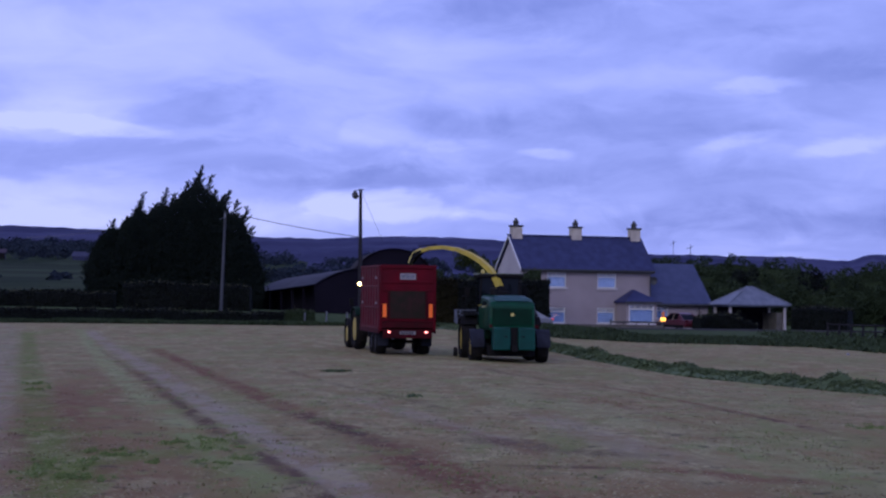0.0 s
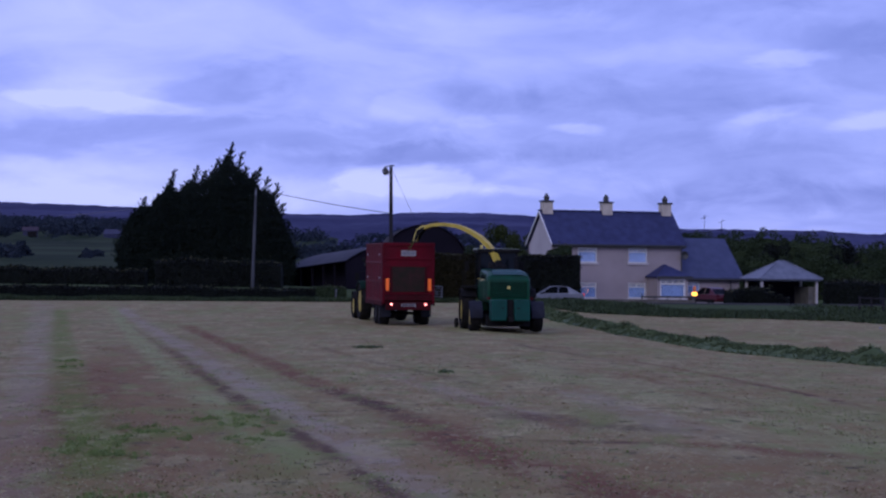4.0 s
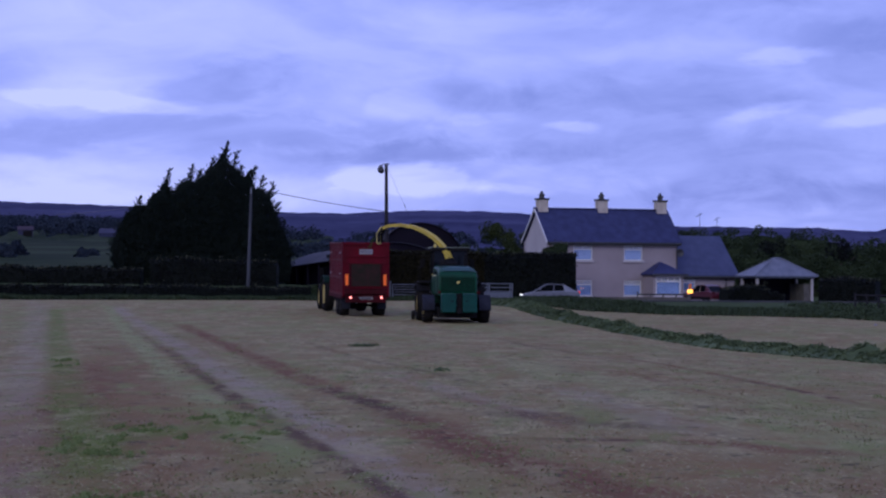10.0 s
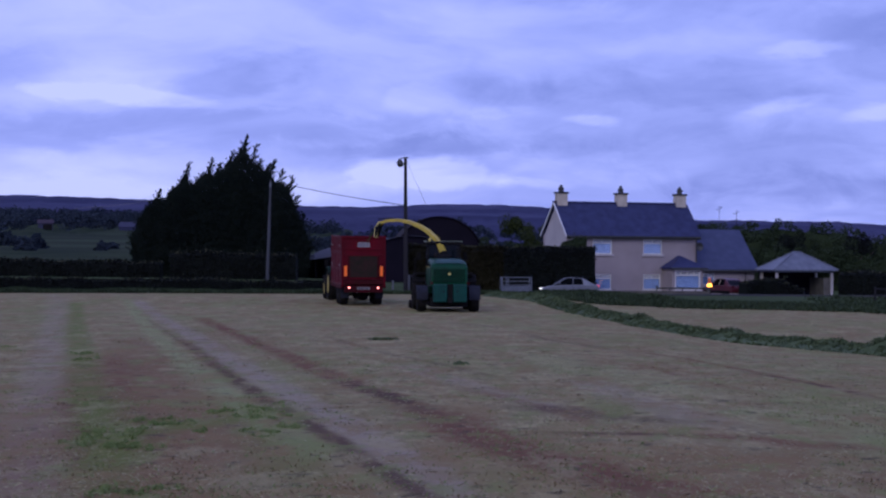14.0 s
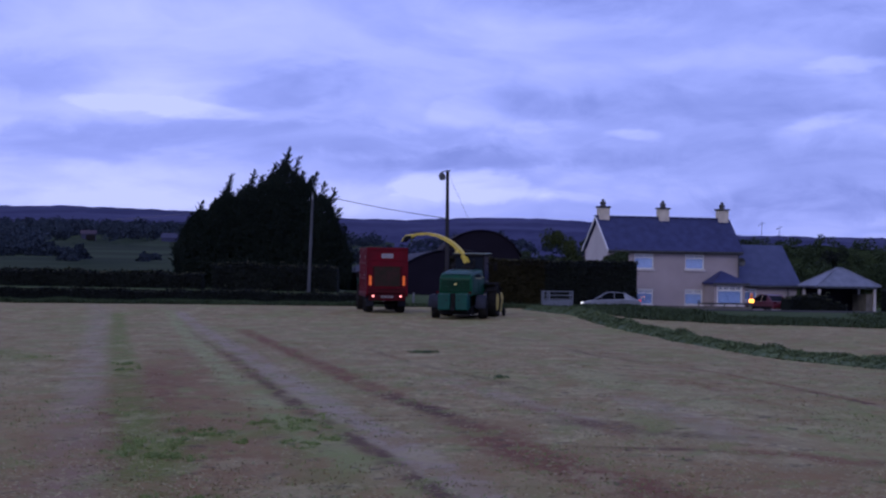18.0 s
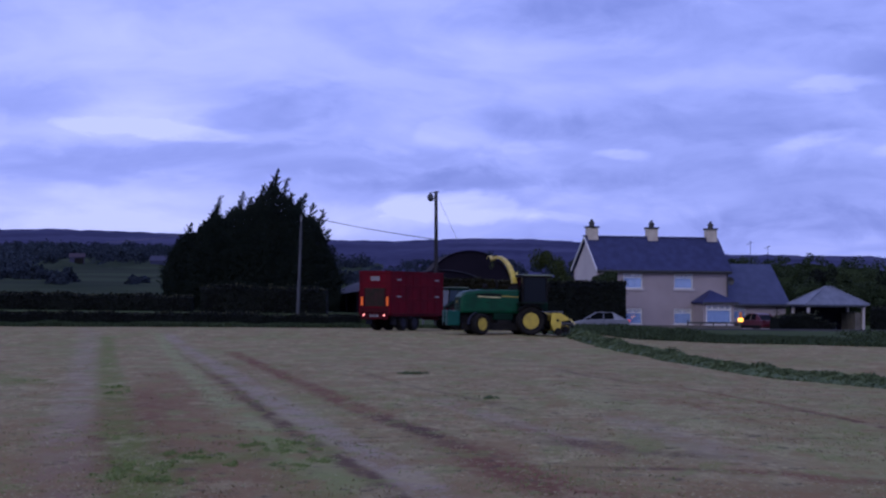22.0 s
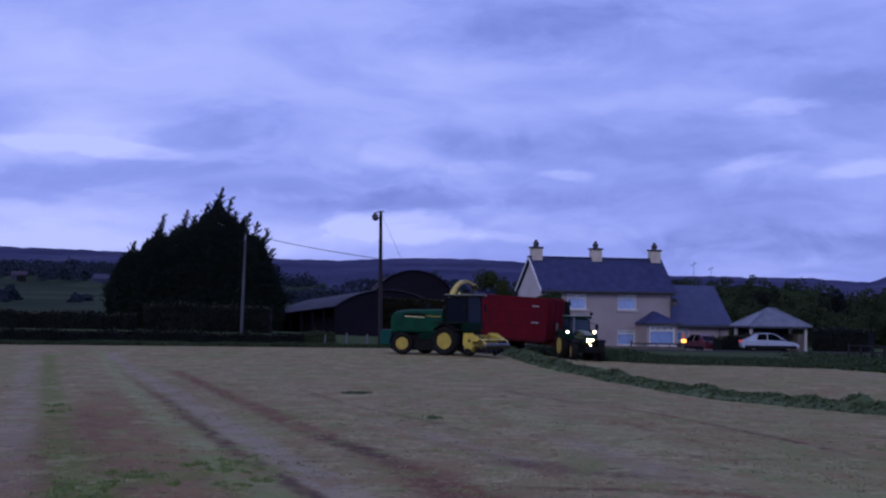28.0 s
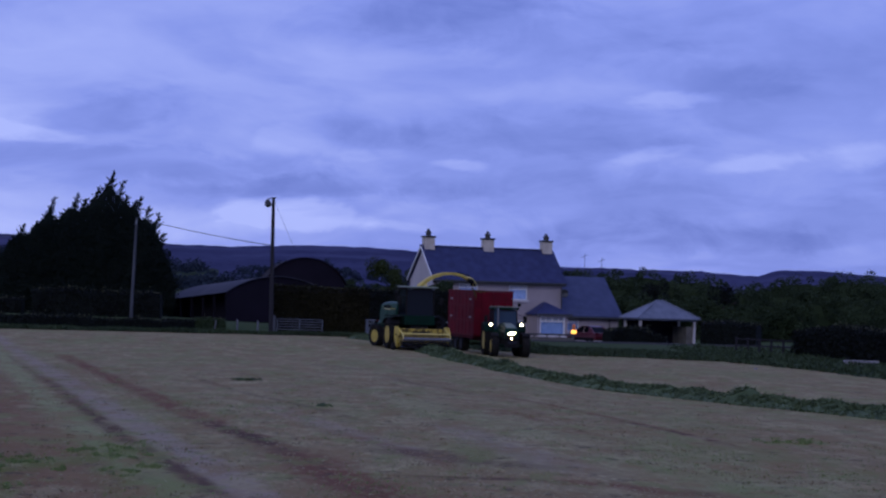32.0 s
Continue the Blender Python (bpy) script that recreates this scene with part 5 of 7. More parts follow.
def shelter():
    """Open-sided shelter with a hipped slate roof on posts."""
    t = thing("open_shelter", pose(28.5, 175.0, 0, 0, 0, 19.0), "open-sided shelter with hipped pale slate roof on posts", "shelter")
    w, d, ze, zr = 6.2, 3.6, 2.0, 3.62
    g = -0.45
    bm = bmesh.new()
    lo = [bm.verts.new(p) for p in ((0, 0, ze), (w, 0, ze), (w, d, ze), (0, d, ze))]
    up = [bm.verts.new((p.co.x, p.co.y, ze + 0.1)) for p in lo]
    r0, r1 = bm.verts.new((w / 2 - 0.3, d / 2, zr)), bm.verts.new((w / 2 + 0.3, d / 2, zr))
    bm.faces.new(lo[::-1])
    for i in range(4):
        bm.faces.new((lo[i], lo[(i + 1) % 4], up[(i + 1) % 4], up[i]))
    bm.faces.new((up[0], up[1], r1, r0))
    bm.faces.new((up[1], up[2], r1))
    bm.faces.new((up[2], up[3], r0, r1))
    bm.faces.new((up[3], up[0], r0))
    part("roof", bm, M["slate_pale"], t)
    for a, b in (((0, 0, ze + 0.11), (w / 2 - 0.3, d / 2, zr + 0.02)), ((w, 0, ze + 0.11), (w / 2 + 0.3, d / 2, zr + 0.02)), ((0, d, ze + 0.11), (w / 2 - 0.3, d / 2, zr + 0.02)), ((w / 2 - 0.3, d / 2, zr + 0.02), (w / 2 + 0.3, d / 2, zr + 0.02))):
        part("hip_tile", tube(bmesh.new(), [a, b], 0.07, 6), M["slate_pale"], t)
    for x, y in ((0.35, 0.35), (w - 0.5, 0.35), (0.35, d - 0.5), (w - 0.5, d - 0.5)):
        part("post", boxed(x, x + 0.2, y, y + 0.2, g, ze - 0.16), M["gable"], t, "pale painted post")
    part("beam", boxed(0.2, w - 0.2, 0.25, 0.4, ze - 0.13, ze - 0.004), M["slate_pale"], t)
    part("beam", boxed(0.25, 0.4, 0.42, d - 0.3, ze - 0.13, ze - 0.004), M["slate_pale"], t)
    part("back_wall", boxed(0.3, w - 0.3, d - 0.28, d - 0.1, g, ze - 0.01), M["tin_dark"], t)
    part("end_wall", boxed(w - 1.1, w - 0.5, 0.6, d - 0.55, g, 1.4), M["stone"], t, "low stone end wall")


shelter()


def garden_front():
    t = thing("garden_wall", pose(0, 0, 0), "low rendered garden wall with dark coping in front of the house", "wall")
    z = float(land(16, 166.3))
    part("wall", boxed(12.9, 21.8, 166.2, 166.4, z - 0.3, z + 0.28), M["stone"], t)
    t = thing("garden_railing", pose(17.4, 166.3, 0), "low dark timber rail fence in front of the porch", "fence")
    part("rail", boxed(0, 4.4, -0.05, 0.05, 0.48, 0.62), M["dark"], t)
    for i in range(5):
        part("post", boxed(i * 1.05, i * 1.05 + 0.1, -0.05, 0.05, z - 0.2, 0.478 if i else 0.8), M["dark"], t)


garden_front()


# ---- barns ----
def arch(half, ze, rise, n=14):
    """Outline points of a curved barn roof from eave to eave."""
    r = (half * half + rise * rise) / (2 * rise)
    a = math.asin(half / r)
    return [(r * math.sin(-a + 2 * a * i / n), ze + rise - r + r * math.cos(-a + 2 * a * i / n)) for i in range(n + 1)]


def barn(name, m, half, length, ze, rise, wall, roof, label, lean=None):
    """Round-roofed hay barn; gable at y = 0, the length along y."""
    t = thing(name, m, label, "barn")
    top = arch(half, ze, rise)
    part("gable_sheet", prism(bmesh.new(), [(-half, -0.6)] + top + [(half, -0.6)], 0.0, 0.1, "y"), wall, t)
    part("back_sheet", prism(bmesh.new(), [(-half, -0.6)] + top + [(half, -0.6)], length - 0.1, length, "y"), wall, t)
    outer = [(x * 1.04, z + 0.07) for x, z in top]
    inner = [(x * 1.035, z + 0.01) for x, z in top]
    part("roof", prism(bmesh.new(), outer + inner[::-1], -0.25, length + 0.2, "y"), roof, t)
    k = int(length / 2.4)
    for i in range(k + 1):
        part("post", boxed(-half - 0.02, -half + 0.16, 0.15 + i * (length - 0.5) / k, 0.33 + i * (length - 0.5) / k, -0.6, ze), M["tin_dark"], t)
    part("side_sheet", boxed(half - 0.1, half, 0.102, length - 0.102, -0.6, ze), wall, t)
    part("side_sheet", boxed(-half + 1.6, -half + 1.7, 0.102, length - 0.102, -0.6, ze), wall, t)
    if lean:
        part("lean_to_roof", prism(bmesh.new(), [(-half - lean, ze - 1.25), (-half - 0.02, ze + 0.12), (-half - 0.02, ze + 0.2), (-half - lean, ze - 1.17)], -0.4, length, "y"), roof, t, "rusty lean-to roof")
        part("lean_to_edge", prism(bmesh.new(), [(-half - lean, ze - 1.45), (-half - 0.02, ze - 0.08), (-half - 0.02, ze + 0.12), (-half - lean, ze - 1.25)], -0.5, -0.4, "y"), M["tin_dark"], t)
        part("lean_to_sheet", boxed(-half - lean, -half - lean + 0.1, 0.1, length, -0.6, ze - 1.2), wall, t)
    return t


g0 = float(land(-6, 192))
barn("hay_barn", pose(-2.9, 192.2, g0 - 0.1, -3.4, 0, 27), 5.3, 13.5, 2.75, 1.65, M["tin_dark"], M["tin_grey"], "round-roofed hay barn with dark open side and grey tin roof")
g0 = float(land(0, 225))
barn("dutch_barn", pose(-0.5, 225, g0, 0, 0, 4), 4.4, 16, 4.15, 2.9, M["tin_dark"], M["tin"], "tall dark round-roofed barn of rusty tin", lean=5.6)


# ---- poles and wires ----
def wire(name, a, b, sag, r, label):
    a, b = Vector(a), Vector(b)
    pts = [a.lerp(b, i / 14) + Vector((0, 0, -sag * 4 * (i / 14) * (1 - i / 14))) for i in range(15)]
    ob = part(name, tube(bmesh.new(), pts, r, 5), M["dark"])
    return tagged(ob, label, "cable")


def poles():
    zL = float(land(-15.2, 176))
    t = thing("telegraph_pole", pose(-15.24, 176, zL - 0.2, 0, 1.6, 0), "grey weathered wooden telegraph pole", "pole")
    part("shaft", tube(bmesh.new(), [(0, 0, 0), (0, 0, 4.5), (0, 0, 8.8)], [0.15, 0.13, 0.10], 10), M["wood"], t)
    part("bracket", boxed(-0.06, 0.06, -0.14, -0.1, 8.2, 8.6), M["galv"], t)
    zR = float(land(-3.1, 165.8))
    t = thing("yard_light_pole", pose(-3.06, 166.3, zR - 0.2, 0, -0.5, 0), "tall dark wooden pole with a yard floodlight", "pole")
    H = 11.35 - zR
    part("shaft", tube(bmesh.new(), [(0, 0, 0), (0, 0, 6), (0, 0, H)], [0.2, 0.17, 0.13], 10), M["tarred"], t)
    arm = part("lamp_arm", tube(bmesh.new(), [(0.25, 0, H - 0.05), (-0.1, -0.15, H - 0.06), (-0.5, -0.15, H - 0.18), (-0.72, -0.15, H - 0.5)], 0.05, 6), M["steel"], t)
    lamp = part("floodlight", lathe(bmesh.new(), [(0.10, H - 0.22), (0.2, H - 0.4), (0.3, H - 0.62), (0.16, H - 0.8)], 14, "z", (-0.42, -0.15, 0)), M["dark"], t, "dark floodlight lantern")
    part("lens", lathe(bmesh.new(), [(0.14, H - 0.82), (0.12, H - 0.84)], 12, "z", (-0.42, -0.15, 0)), M["glass"], lamp)
    wire("service_wire", (-15.0 + 0.9, 176, 9.3), (-3.1, 166.3, 7.2), 0.12, 0.03, "sagging overhead service wire between the poles")
    wire("overhead_wire", (-21.6, 198.6, 9.5), (-60, 330, 10.8), 0.3, 0.035, "overhead wire running off behind the cypress clump")
    wire("stay_wire", (-3.14, 166.3, 11.0), (-1.3, 172.0, 7.0), 0.0, 0.012, "thin stay wire from the tall pole")
    for x, h in ((34.9, 9.8), (37.1, 9.3)):
        g = float(land(x, 258))
        a = thing("aerial_mast", pose(x, 258, g), "thin distant aerial mast above the woods", "aerial")
        part("mast", tube(bmesh.new(), [(0, 0, 0), (0.05, 0, h - g)], 0.03, 5), M["mudguard"], a)
        part("head", tube(bmesh.new(), [(-0.4, 0, h - g - 0.5), (0.4, 0, h - g - 0.15)], 0.03, 5), M["mudguard"], a)


poles()


# ---- gates and yard things ----
def gate(name, x, y, rz, w, h, label, bars=6):
    z = float(land(x, y))
    t = thing(name, pose(x, y, z, 0, 0, rz), label, "gate")
    for a in (0.0, w):
        part("stile", tube(bmesh.new(), [(a, 0, 0.12), (a, 0, h)], 0.035, 7), M["galv"], t)
    part("brace", tube(bmesh.new(), [(w / 2, 0, 0.12), (w / 2, 0, h)], 0.025, 6), M["galv"], t)
    for i in range(bars):
        zz = 0.16 + (h - 0.16) * (i / (bars - 1)) ** 0.9
        part("bar", tube(bmesh.new(), [(0, 0, zz), (w, 0, zz)], 0.022, 6), M["galv"], t)
    part("gate_post", tube(bmesh.new(), [(-0.22, 0, -0.2), (-0.22, 0, h + 0.25)], 0.1, 8), M["wood"], t)
    return t


gate("field_gate", -2.45, 158.6, 0, 3.5, 1.2, "galvanised steel field gate closed across the gateway")


def crate():
    z = float(land(5.7, 157))
    t = thing("cattle_crate", pose(4.55, 156.6, z, 0, 0, 5), "galvanised cattle crate with barred front", "crate")
    w, d, h = 2.25, 1.3, 1.36
    for x in (0, 0.45, w):
        for y in (0, d):
            part("upright", boxed(x - 0.04, x + 0.04, y - 0.04, y + 0.04, 0, h), M["galv"], t)
    for y in (0, d):
        for zz, th in ((0.12, 0.05), (0.42, 0.05), (0.72, 0.05), (1.02, 0.05), (h - 0.05, 0.06)):
            part("rail", boxed(0.045, w - 0.045, y - 0.025, y + 0.025, zz - th / 2, zz + th / 2), M["galv"], t)
    part("end_sheet", boxed(-0.02, 0.0, 0.05, d - 0.05, 0.05, h - 0.02), M["galv"], t, "solid galvanised end sheet")
    part("lower_sheet", boxed(0.05, w - 0.05, 0.03, 0.045, 0.08, 0.66), M["galv"], t)


crate()
for x, y, h in ((-5.6, 160, 1.05), (-4.0, 160, 1.0), (-7.3, 160.2, 0.95)):
    z = float(land(x, y))
    t = tagged(part("fence_post", tube(bmesh.new(), [(x, y, z - 0.2), (x + 0.03, y, z + h)], [0.085, 0.075], 8), M["steel"]), "pale concrete fence post beside the gateway", "post", "fence posts at the gateway")
z = float(land(32.4, 117))
ob = part("trough", boxed(31.2, 33.2, 116.6, 117.2, z, z + 0.32, bev=0.03), M["plate"])
tagged(ob, "low white water trough under the boundary hedge", "trough")
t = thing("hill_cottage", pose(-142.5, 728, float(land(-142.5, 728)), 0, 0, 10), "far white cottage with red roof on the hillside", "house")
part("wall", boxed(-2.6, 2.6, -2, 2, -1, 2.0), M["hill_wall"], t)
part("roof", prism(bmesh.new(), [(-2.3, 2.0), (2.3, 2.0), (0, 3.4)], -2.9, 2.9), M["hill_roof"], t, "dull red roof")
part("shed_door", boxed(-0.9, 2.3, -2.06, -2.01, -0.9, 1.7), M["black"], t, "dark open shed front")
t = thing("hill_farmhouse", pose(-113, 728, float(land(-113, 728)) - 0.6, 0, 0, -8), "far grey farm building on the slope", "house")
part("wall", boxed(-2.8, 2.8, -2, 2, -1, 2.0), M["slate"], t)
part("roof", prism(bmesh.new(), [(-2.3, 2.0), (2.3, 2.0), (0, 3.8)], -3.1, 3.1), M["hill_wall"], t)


t = thing("paddock_fence", pose(31.2, 147.0, 0, 0, 0, -66), "dark weathered post and rail fence beside the boundary hedge", "fence")
for i in range(6):
    x, y = 31.2 + i * 0.57, 147.0 - i * 1.28
    z = float(land(x, y))
    part("post", boxed(i * 1.4 - 0.06, i * 1.4 + 0.06, -0.06, 0.06, z - 0.2, z + 1.05), M["tarred"], t)
for zz in (0.4, 0.85):
    part("rail", boxed(0.0, 7.0, -0.09, -0.06, zz - 0.05, zz + 0.05), M["tarred"], t)

sx, sy = 23.2, 104.3
t = thing("white_stone", pose(sx, sy, float(land(sx, sy)), 0, 0, 20), "small white stone lying at the edge of the field", "stone")
part("stone", boxed(-0.08, 0.08, -0.06, 0.06, -0.03, 0.08, bev=0.03), M["plate"], t)

# ---- vehicles: forward is +y, right is +x ----
WHEELS = []


def wheel(parent, x, y, r, w, rim_r, rim_mat, lugs=16, lug=0.045, name="wheel"):
    """A wheel on its axle: tyre with lugs, dished rim, hub. Turns about x."""
    bm = bmesh.new()
    h = w / 2
    lathe(bm, [(rim_r, -h * 0.72), (r * 0.86, -h), (r * 0.97, -h * 0.72), (r, -h * 0.35), (r, h * 0.35), (r * 0.97, h * 0.72), (r * 0.86, h), (rim_r, h * 0.72)], 28)
    for i in range(lugs):
        for s in (-1, 1):
            a = 2 * math.pi * (i + (0.5 if s > 0 else 0)) / lugs
            da = 0.9 * math.pi / lugs
            q = []
            for (ax, ang, rr) in ((0.03, 0, 0.985), (0.03, da * 0.5, 0.985), (0.98, da * 1.1, 0.90), (0.98, da * 0.6, 0.90), (0.03, 0, 1 + lug), (0.03, da * 0.5, 1 + lug), (0.98, da * 1.1, 0.95), (0.98, da * 0.6, 0.95)):
                t = a + ang
                q.append(bm.verts.new((s * ax * h, r * rr * math.cos(t), r * rr * math.sin(t))))
            for f in ((4, 5, 6, 7), (0, 4, 7, 3), (1, 2, 6, 5), (2, 3, 7, 6), (0, 1, 5, 4)):
                bm.faces.new([q[k] for k in f])
    tyre = part(name, bm, M["tyre"], parent)
    side = 1 if x > 0 else -1
    o = side * h
    bm = lathe(bmesh.new(), [(rim_r * 1.02, o * 0.78), (rim_r, o * 0.72), (rim_r * 0.88, o * 0.55), (rim_r * 0.8, o * 0.3), (rim_r * 0.36, o * 0.42), (rim_r * 0.3, o * 0.6), (0.02, o * 0.62)], 24)
    rim = part("rim", bm, rim_mat, tyre)
    bm = bmesh.new()
    for i in range(8):
        a = i * math.pi / 4
        lathe(bm, [(0.025, o * 0.4), (0.025, o * 0.52), (0.005, o * 0.53)], 6, "x", (0, rim_r * 0.55 * math.cos(a), rim_r * 0.55 * math.sin(a)))
    part("wheel_bolts", bm, M["black"], tyre)
    tyre.matrix_basis = pose(x, y, r)
    WHEELS.append((tyre, parent.name, x, y, r))
    return tyre


def fender(parent, x0, x1, y, z, r, mat, a0=15, a1=165, name="mudguard", thick=0.05):
    """A curved guard over a wheel."""
    n = 12
    out = [(y + r * math.cos(radians(a0 + (a1 - a0) * i / n)), z + r * math.sin(radians(a0 + (a1 - a0) * i / n))) for i in range(n + 1)]
    inn = [(y + (r - thick) * math.cos(radians(a0 + (a1 - a0) * i / n)), z + (r - thick) * math.sin(radians(a0 + (a1 - a0) * i / n))) for i in range(n + 1)]
    return part(name, prism(bmesh.new(), out + inn[::-1], x0, x1), mat, parent)


def trailer():
    t = thing("silage_trailer", pose(0, 0, 0), "tall red silage trailer with ribbed sides, towed behind the tractor", "trailer")
    w, L, z0, z1 = 1.275, 6.6, 1.2, 4.06
    part("floor", boxed(-w + 0.06, w - 0.06, 0.1, L - 0.1, z0 - 0.12, z0), M["reddull"], t)
    for s in (-1, 1):
        x0, x1 = sorted((s * w, s * (w - 0.06)))
        side = part("side_panel", boxed(x0, x1, 0.08, L, z0, z1), M["red"], t)
        n = 8
        for i in range(n):
            y = 0.12 + i * (L - 0.24) / (n - 1)
            part("rib", boxed(*sorted((s * w, s * (w + 0.03))), y - 0.045, y + 0.045, z0 - 0.05, z1 - 0.12, bev=0.012), M["red"], side)
        for z in (z0 + 0.04, 2.15, 3.1, z1 - 0.05):
            part("rail", boxed(*sorted((s * (w + 0.002), s * (w + 0.04))), 0.06, L + 0.01, z - 0.055, z + 0.055, bev=0.012), M["red"], side)
        for y in (1.0, 5.75):
            for z in (3.5, 2.35):
                part("marker", boxed(*sorted((s * (w + 0.042), s * (w + 0.052))), y - 0.27, y + 0.27, z - 0.05, z + 0.05), M["plate"], side, "pale worn marking strip")
        part("lower_rave", boxed(*sorted((s * (w - 0.02), s * (w + 0.05))), 0.1, L, z0 - 0.2, z0 - 0.02), M["reddull"], t)
    front = part("front_panel", boxed(-w, w, L + 0.002, L + 0.06, z0, z1 - 0.1), M["red"], t)
    for x in (-0.8, 0, 0.8):
        part("front_rib", boxed(x - 0.05, x + 0.05, L + 0.06, L + 0.12, z0, z1 - 0.1), M["red"], front)
    # tailgate in its frame
    gate_ = part("tailgate", boxed(-w + 0.1, w - 0.1, 0.0, 0.06, 1.55, z1 - 0.02), M["red"], t)
    for a, b, c, d in ((-w, -w + 0.1, z0 - 0.1, z1), (w - 0.1, w, z0 - 0.1, z1)):
        part("corner_post", boxed(a, b, -0.05, 0.078, c, d, bev=0.015), M["red"], t)
    part("top_rail", boxed(-w, w, -0.06, 0.0, z1 - 0.14, z1 + 0.02, bev=0.015), M["red"], gate_)
    for z in (3.3, 2.95):
        part("gate_rail", boxed(-w + 0.1, w - 0.1, -0.045, 0.0, z - 0.05, z + 0.05, bev=0.012), M["red"], gate_)
    for x in (-0.86, 0.86):
        part("gate_rib", boxed(x - 0.05, x + 0.05, -0.04, 0.0, 1.6, 2.9), M["reddull"], gate_)
    part("grass_hatch", boxed(-0.80, 0.80, -0.03, 0.0, 1.66, 2.9, bev=0.01), M["hatch"], gate_, "grass-stained dark tailgate hatch")
    lab = part("name_board", boxed(-0.36, 0.36, -0.012, 0.0, 3.42, 3.7), M["plate"], gate_, "worn white name board")
    for i in range(3):
        part("bar", boxed(-0.28 + i * 0.2, -0.13 + i * 0.2, -0.016, -0.012, 3.5, 3.62), M["galv"], lab)
    for s in (-1, 1):
        part("reflector", boxed(s * 1.05 - 0.085, s * 1.05 + 0.085, -0.06, -0.03, 1.72, 2.32, bev=0.01), M["reflector_glow"], gate_, "tall amber reflector board")
    part("sill_beam", boxed(-w + 0.02, w - 0.02, -0.02, 0.16, 1.24, 1.52, bev=0.02), M["reddull"], t)
    b = part("bumper", boxed(-1.12, 1.12, -0.1, 0.02, 0.78, 1.14, bev=0.02), M["reddull"], t)
    for s in (-1, 1):
        part("tail_light", boxed(s * 0.85 - 0.055, s * 0.85 + 0.055, -0.13, -0.1, 1.01, 1.1, bev=0.01), M["lamp_red"], b, "lit red tail light")
        part("mud_flap", boxed(s * 1.0 - 0.24, s * 1.0 + 0.24, 0.75, 0.78, 0.42, 1.0), M["mudguard"], t)
    pl = part("number_plate", boxed(-0.36, 0.36, -0.115, -0.1, 0.95, 1.09), M["plate"], b)
    for i in range(5):
        part("bar", boxed(-0.3 + i * 0.12, -0.22 + i * 0.12, -0.118, -0.115, 0.98, 1.06), M["mudguard"], pl)
    for x in (-0.45, 0.45):
        part("chassis_beam", boxed(x - 0.07, x + 0.07, 0.2, L + 0.3, 0.82, 1.06), M["reddull"], t)
    for y in (1.75, 3.15):
        part("axle", tube(bmesh.new(), [(-1.0, y, 0.56), (1.0, y, 0.56)], 0.06, 8), M["black"], t)
        for x in (-1.0, 1.0):
            wheel(t, x, y, 0.56, 0.5, 0.3, M["mudguard"], 14, 0.02)
    for s in (-1, 1):
        for y in (1.75, 3.15):
            fender(t, s * 1.0 - 0.27, s * 1.0 + 0.27, y, 0.56, 0.68, M["mudguard"], 20, 160)
    d = part("drawbar", prism(bmesh.new(), [(-0.55, L + 0.2), (0.55, L + 0.2), (0.12, L + 1.4), (-0.12, L + 1.4)], 0.72, 0.92, "z"), M["reddull"], t)
    part("tow_eye", lathe(bmesh.new(), [(0.09, 0.7), (0.12, 0.75), (0.12, 0.85), (0.09, 0.9)], 14, "z", (0, L + 1.45, 0)), M["steel"], d)
    part("jack", tube(bmesh.new(), [(0.35, L + 0.5, 0.35), (0.35, L + 0.5, 1.1)], 0.05, 8), M["steel"], d)
    part("ram", tube(bmesh.new(), [(0, L + 0.22, 0.9), (0, L + 0.22, 2.4)], 0.09, 10), M["steel"], t)
    # load of chopped grass
    n = 4200
    px, py = rng.uniform(-1.18, 1.18, n), rng.uniform(0.15, L - 0.15, n)
    pz = 3.62 + 0.32 * (1 - (px / 1.2) ** 2) * np.clip(1.1 - np.abs(py - 3.0) / 4.5, 0, 1) + rng.uniform(-0.03, 0.05, n)
    vs, fs = [], []
    for j in range(15):
        for i in range(7):
            x, y = -1.2 + 2.4 * i / 6, 0.1 + (L - 0.15) * j / 14
            vs.append((x, y, 3.58 + 0.32 * (1 - (x / 1.2) ** 2) * max(0, min(1, 1.1 - abs(y - 3.0) / 4.5))))
    for j in range(14):
        for i in range(6):
            fs.append([j * 7 + i, j * 7 + i + 1, (j + 1) * 7 + i + 1, (j + 1) * 7 + i])
    v, f = merged((vs, fs), leaves(np.stack([px, py, pz], 1), 0.06, stretch=2.5))
    load = raw("grass_load", v, f, M["chop"], t)
    tagged(load, "heap of chopped green grass")
    return t


TURRET = (0.0, 4.52, 2.9)
FLAP_HINGE = (0.0, 4.55, 1.94)
FLAP, STREAM, BEACON = [], [], []


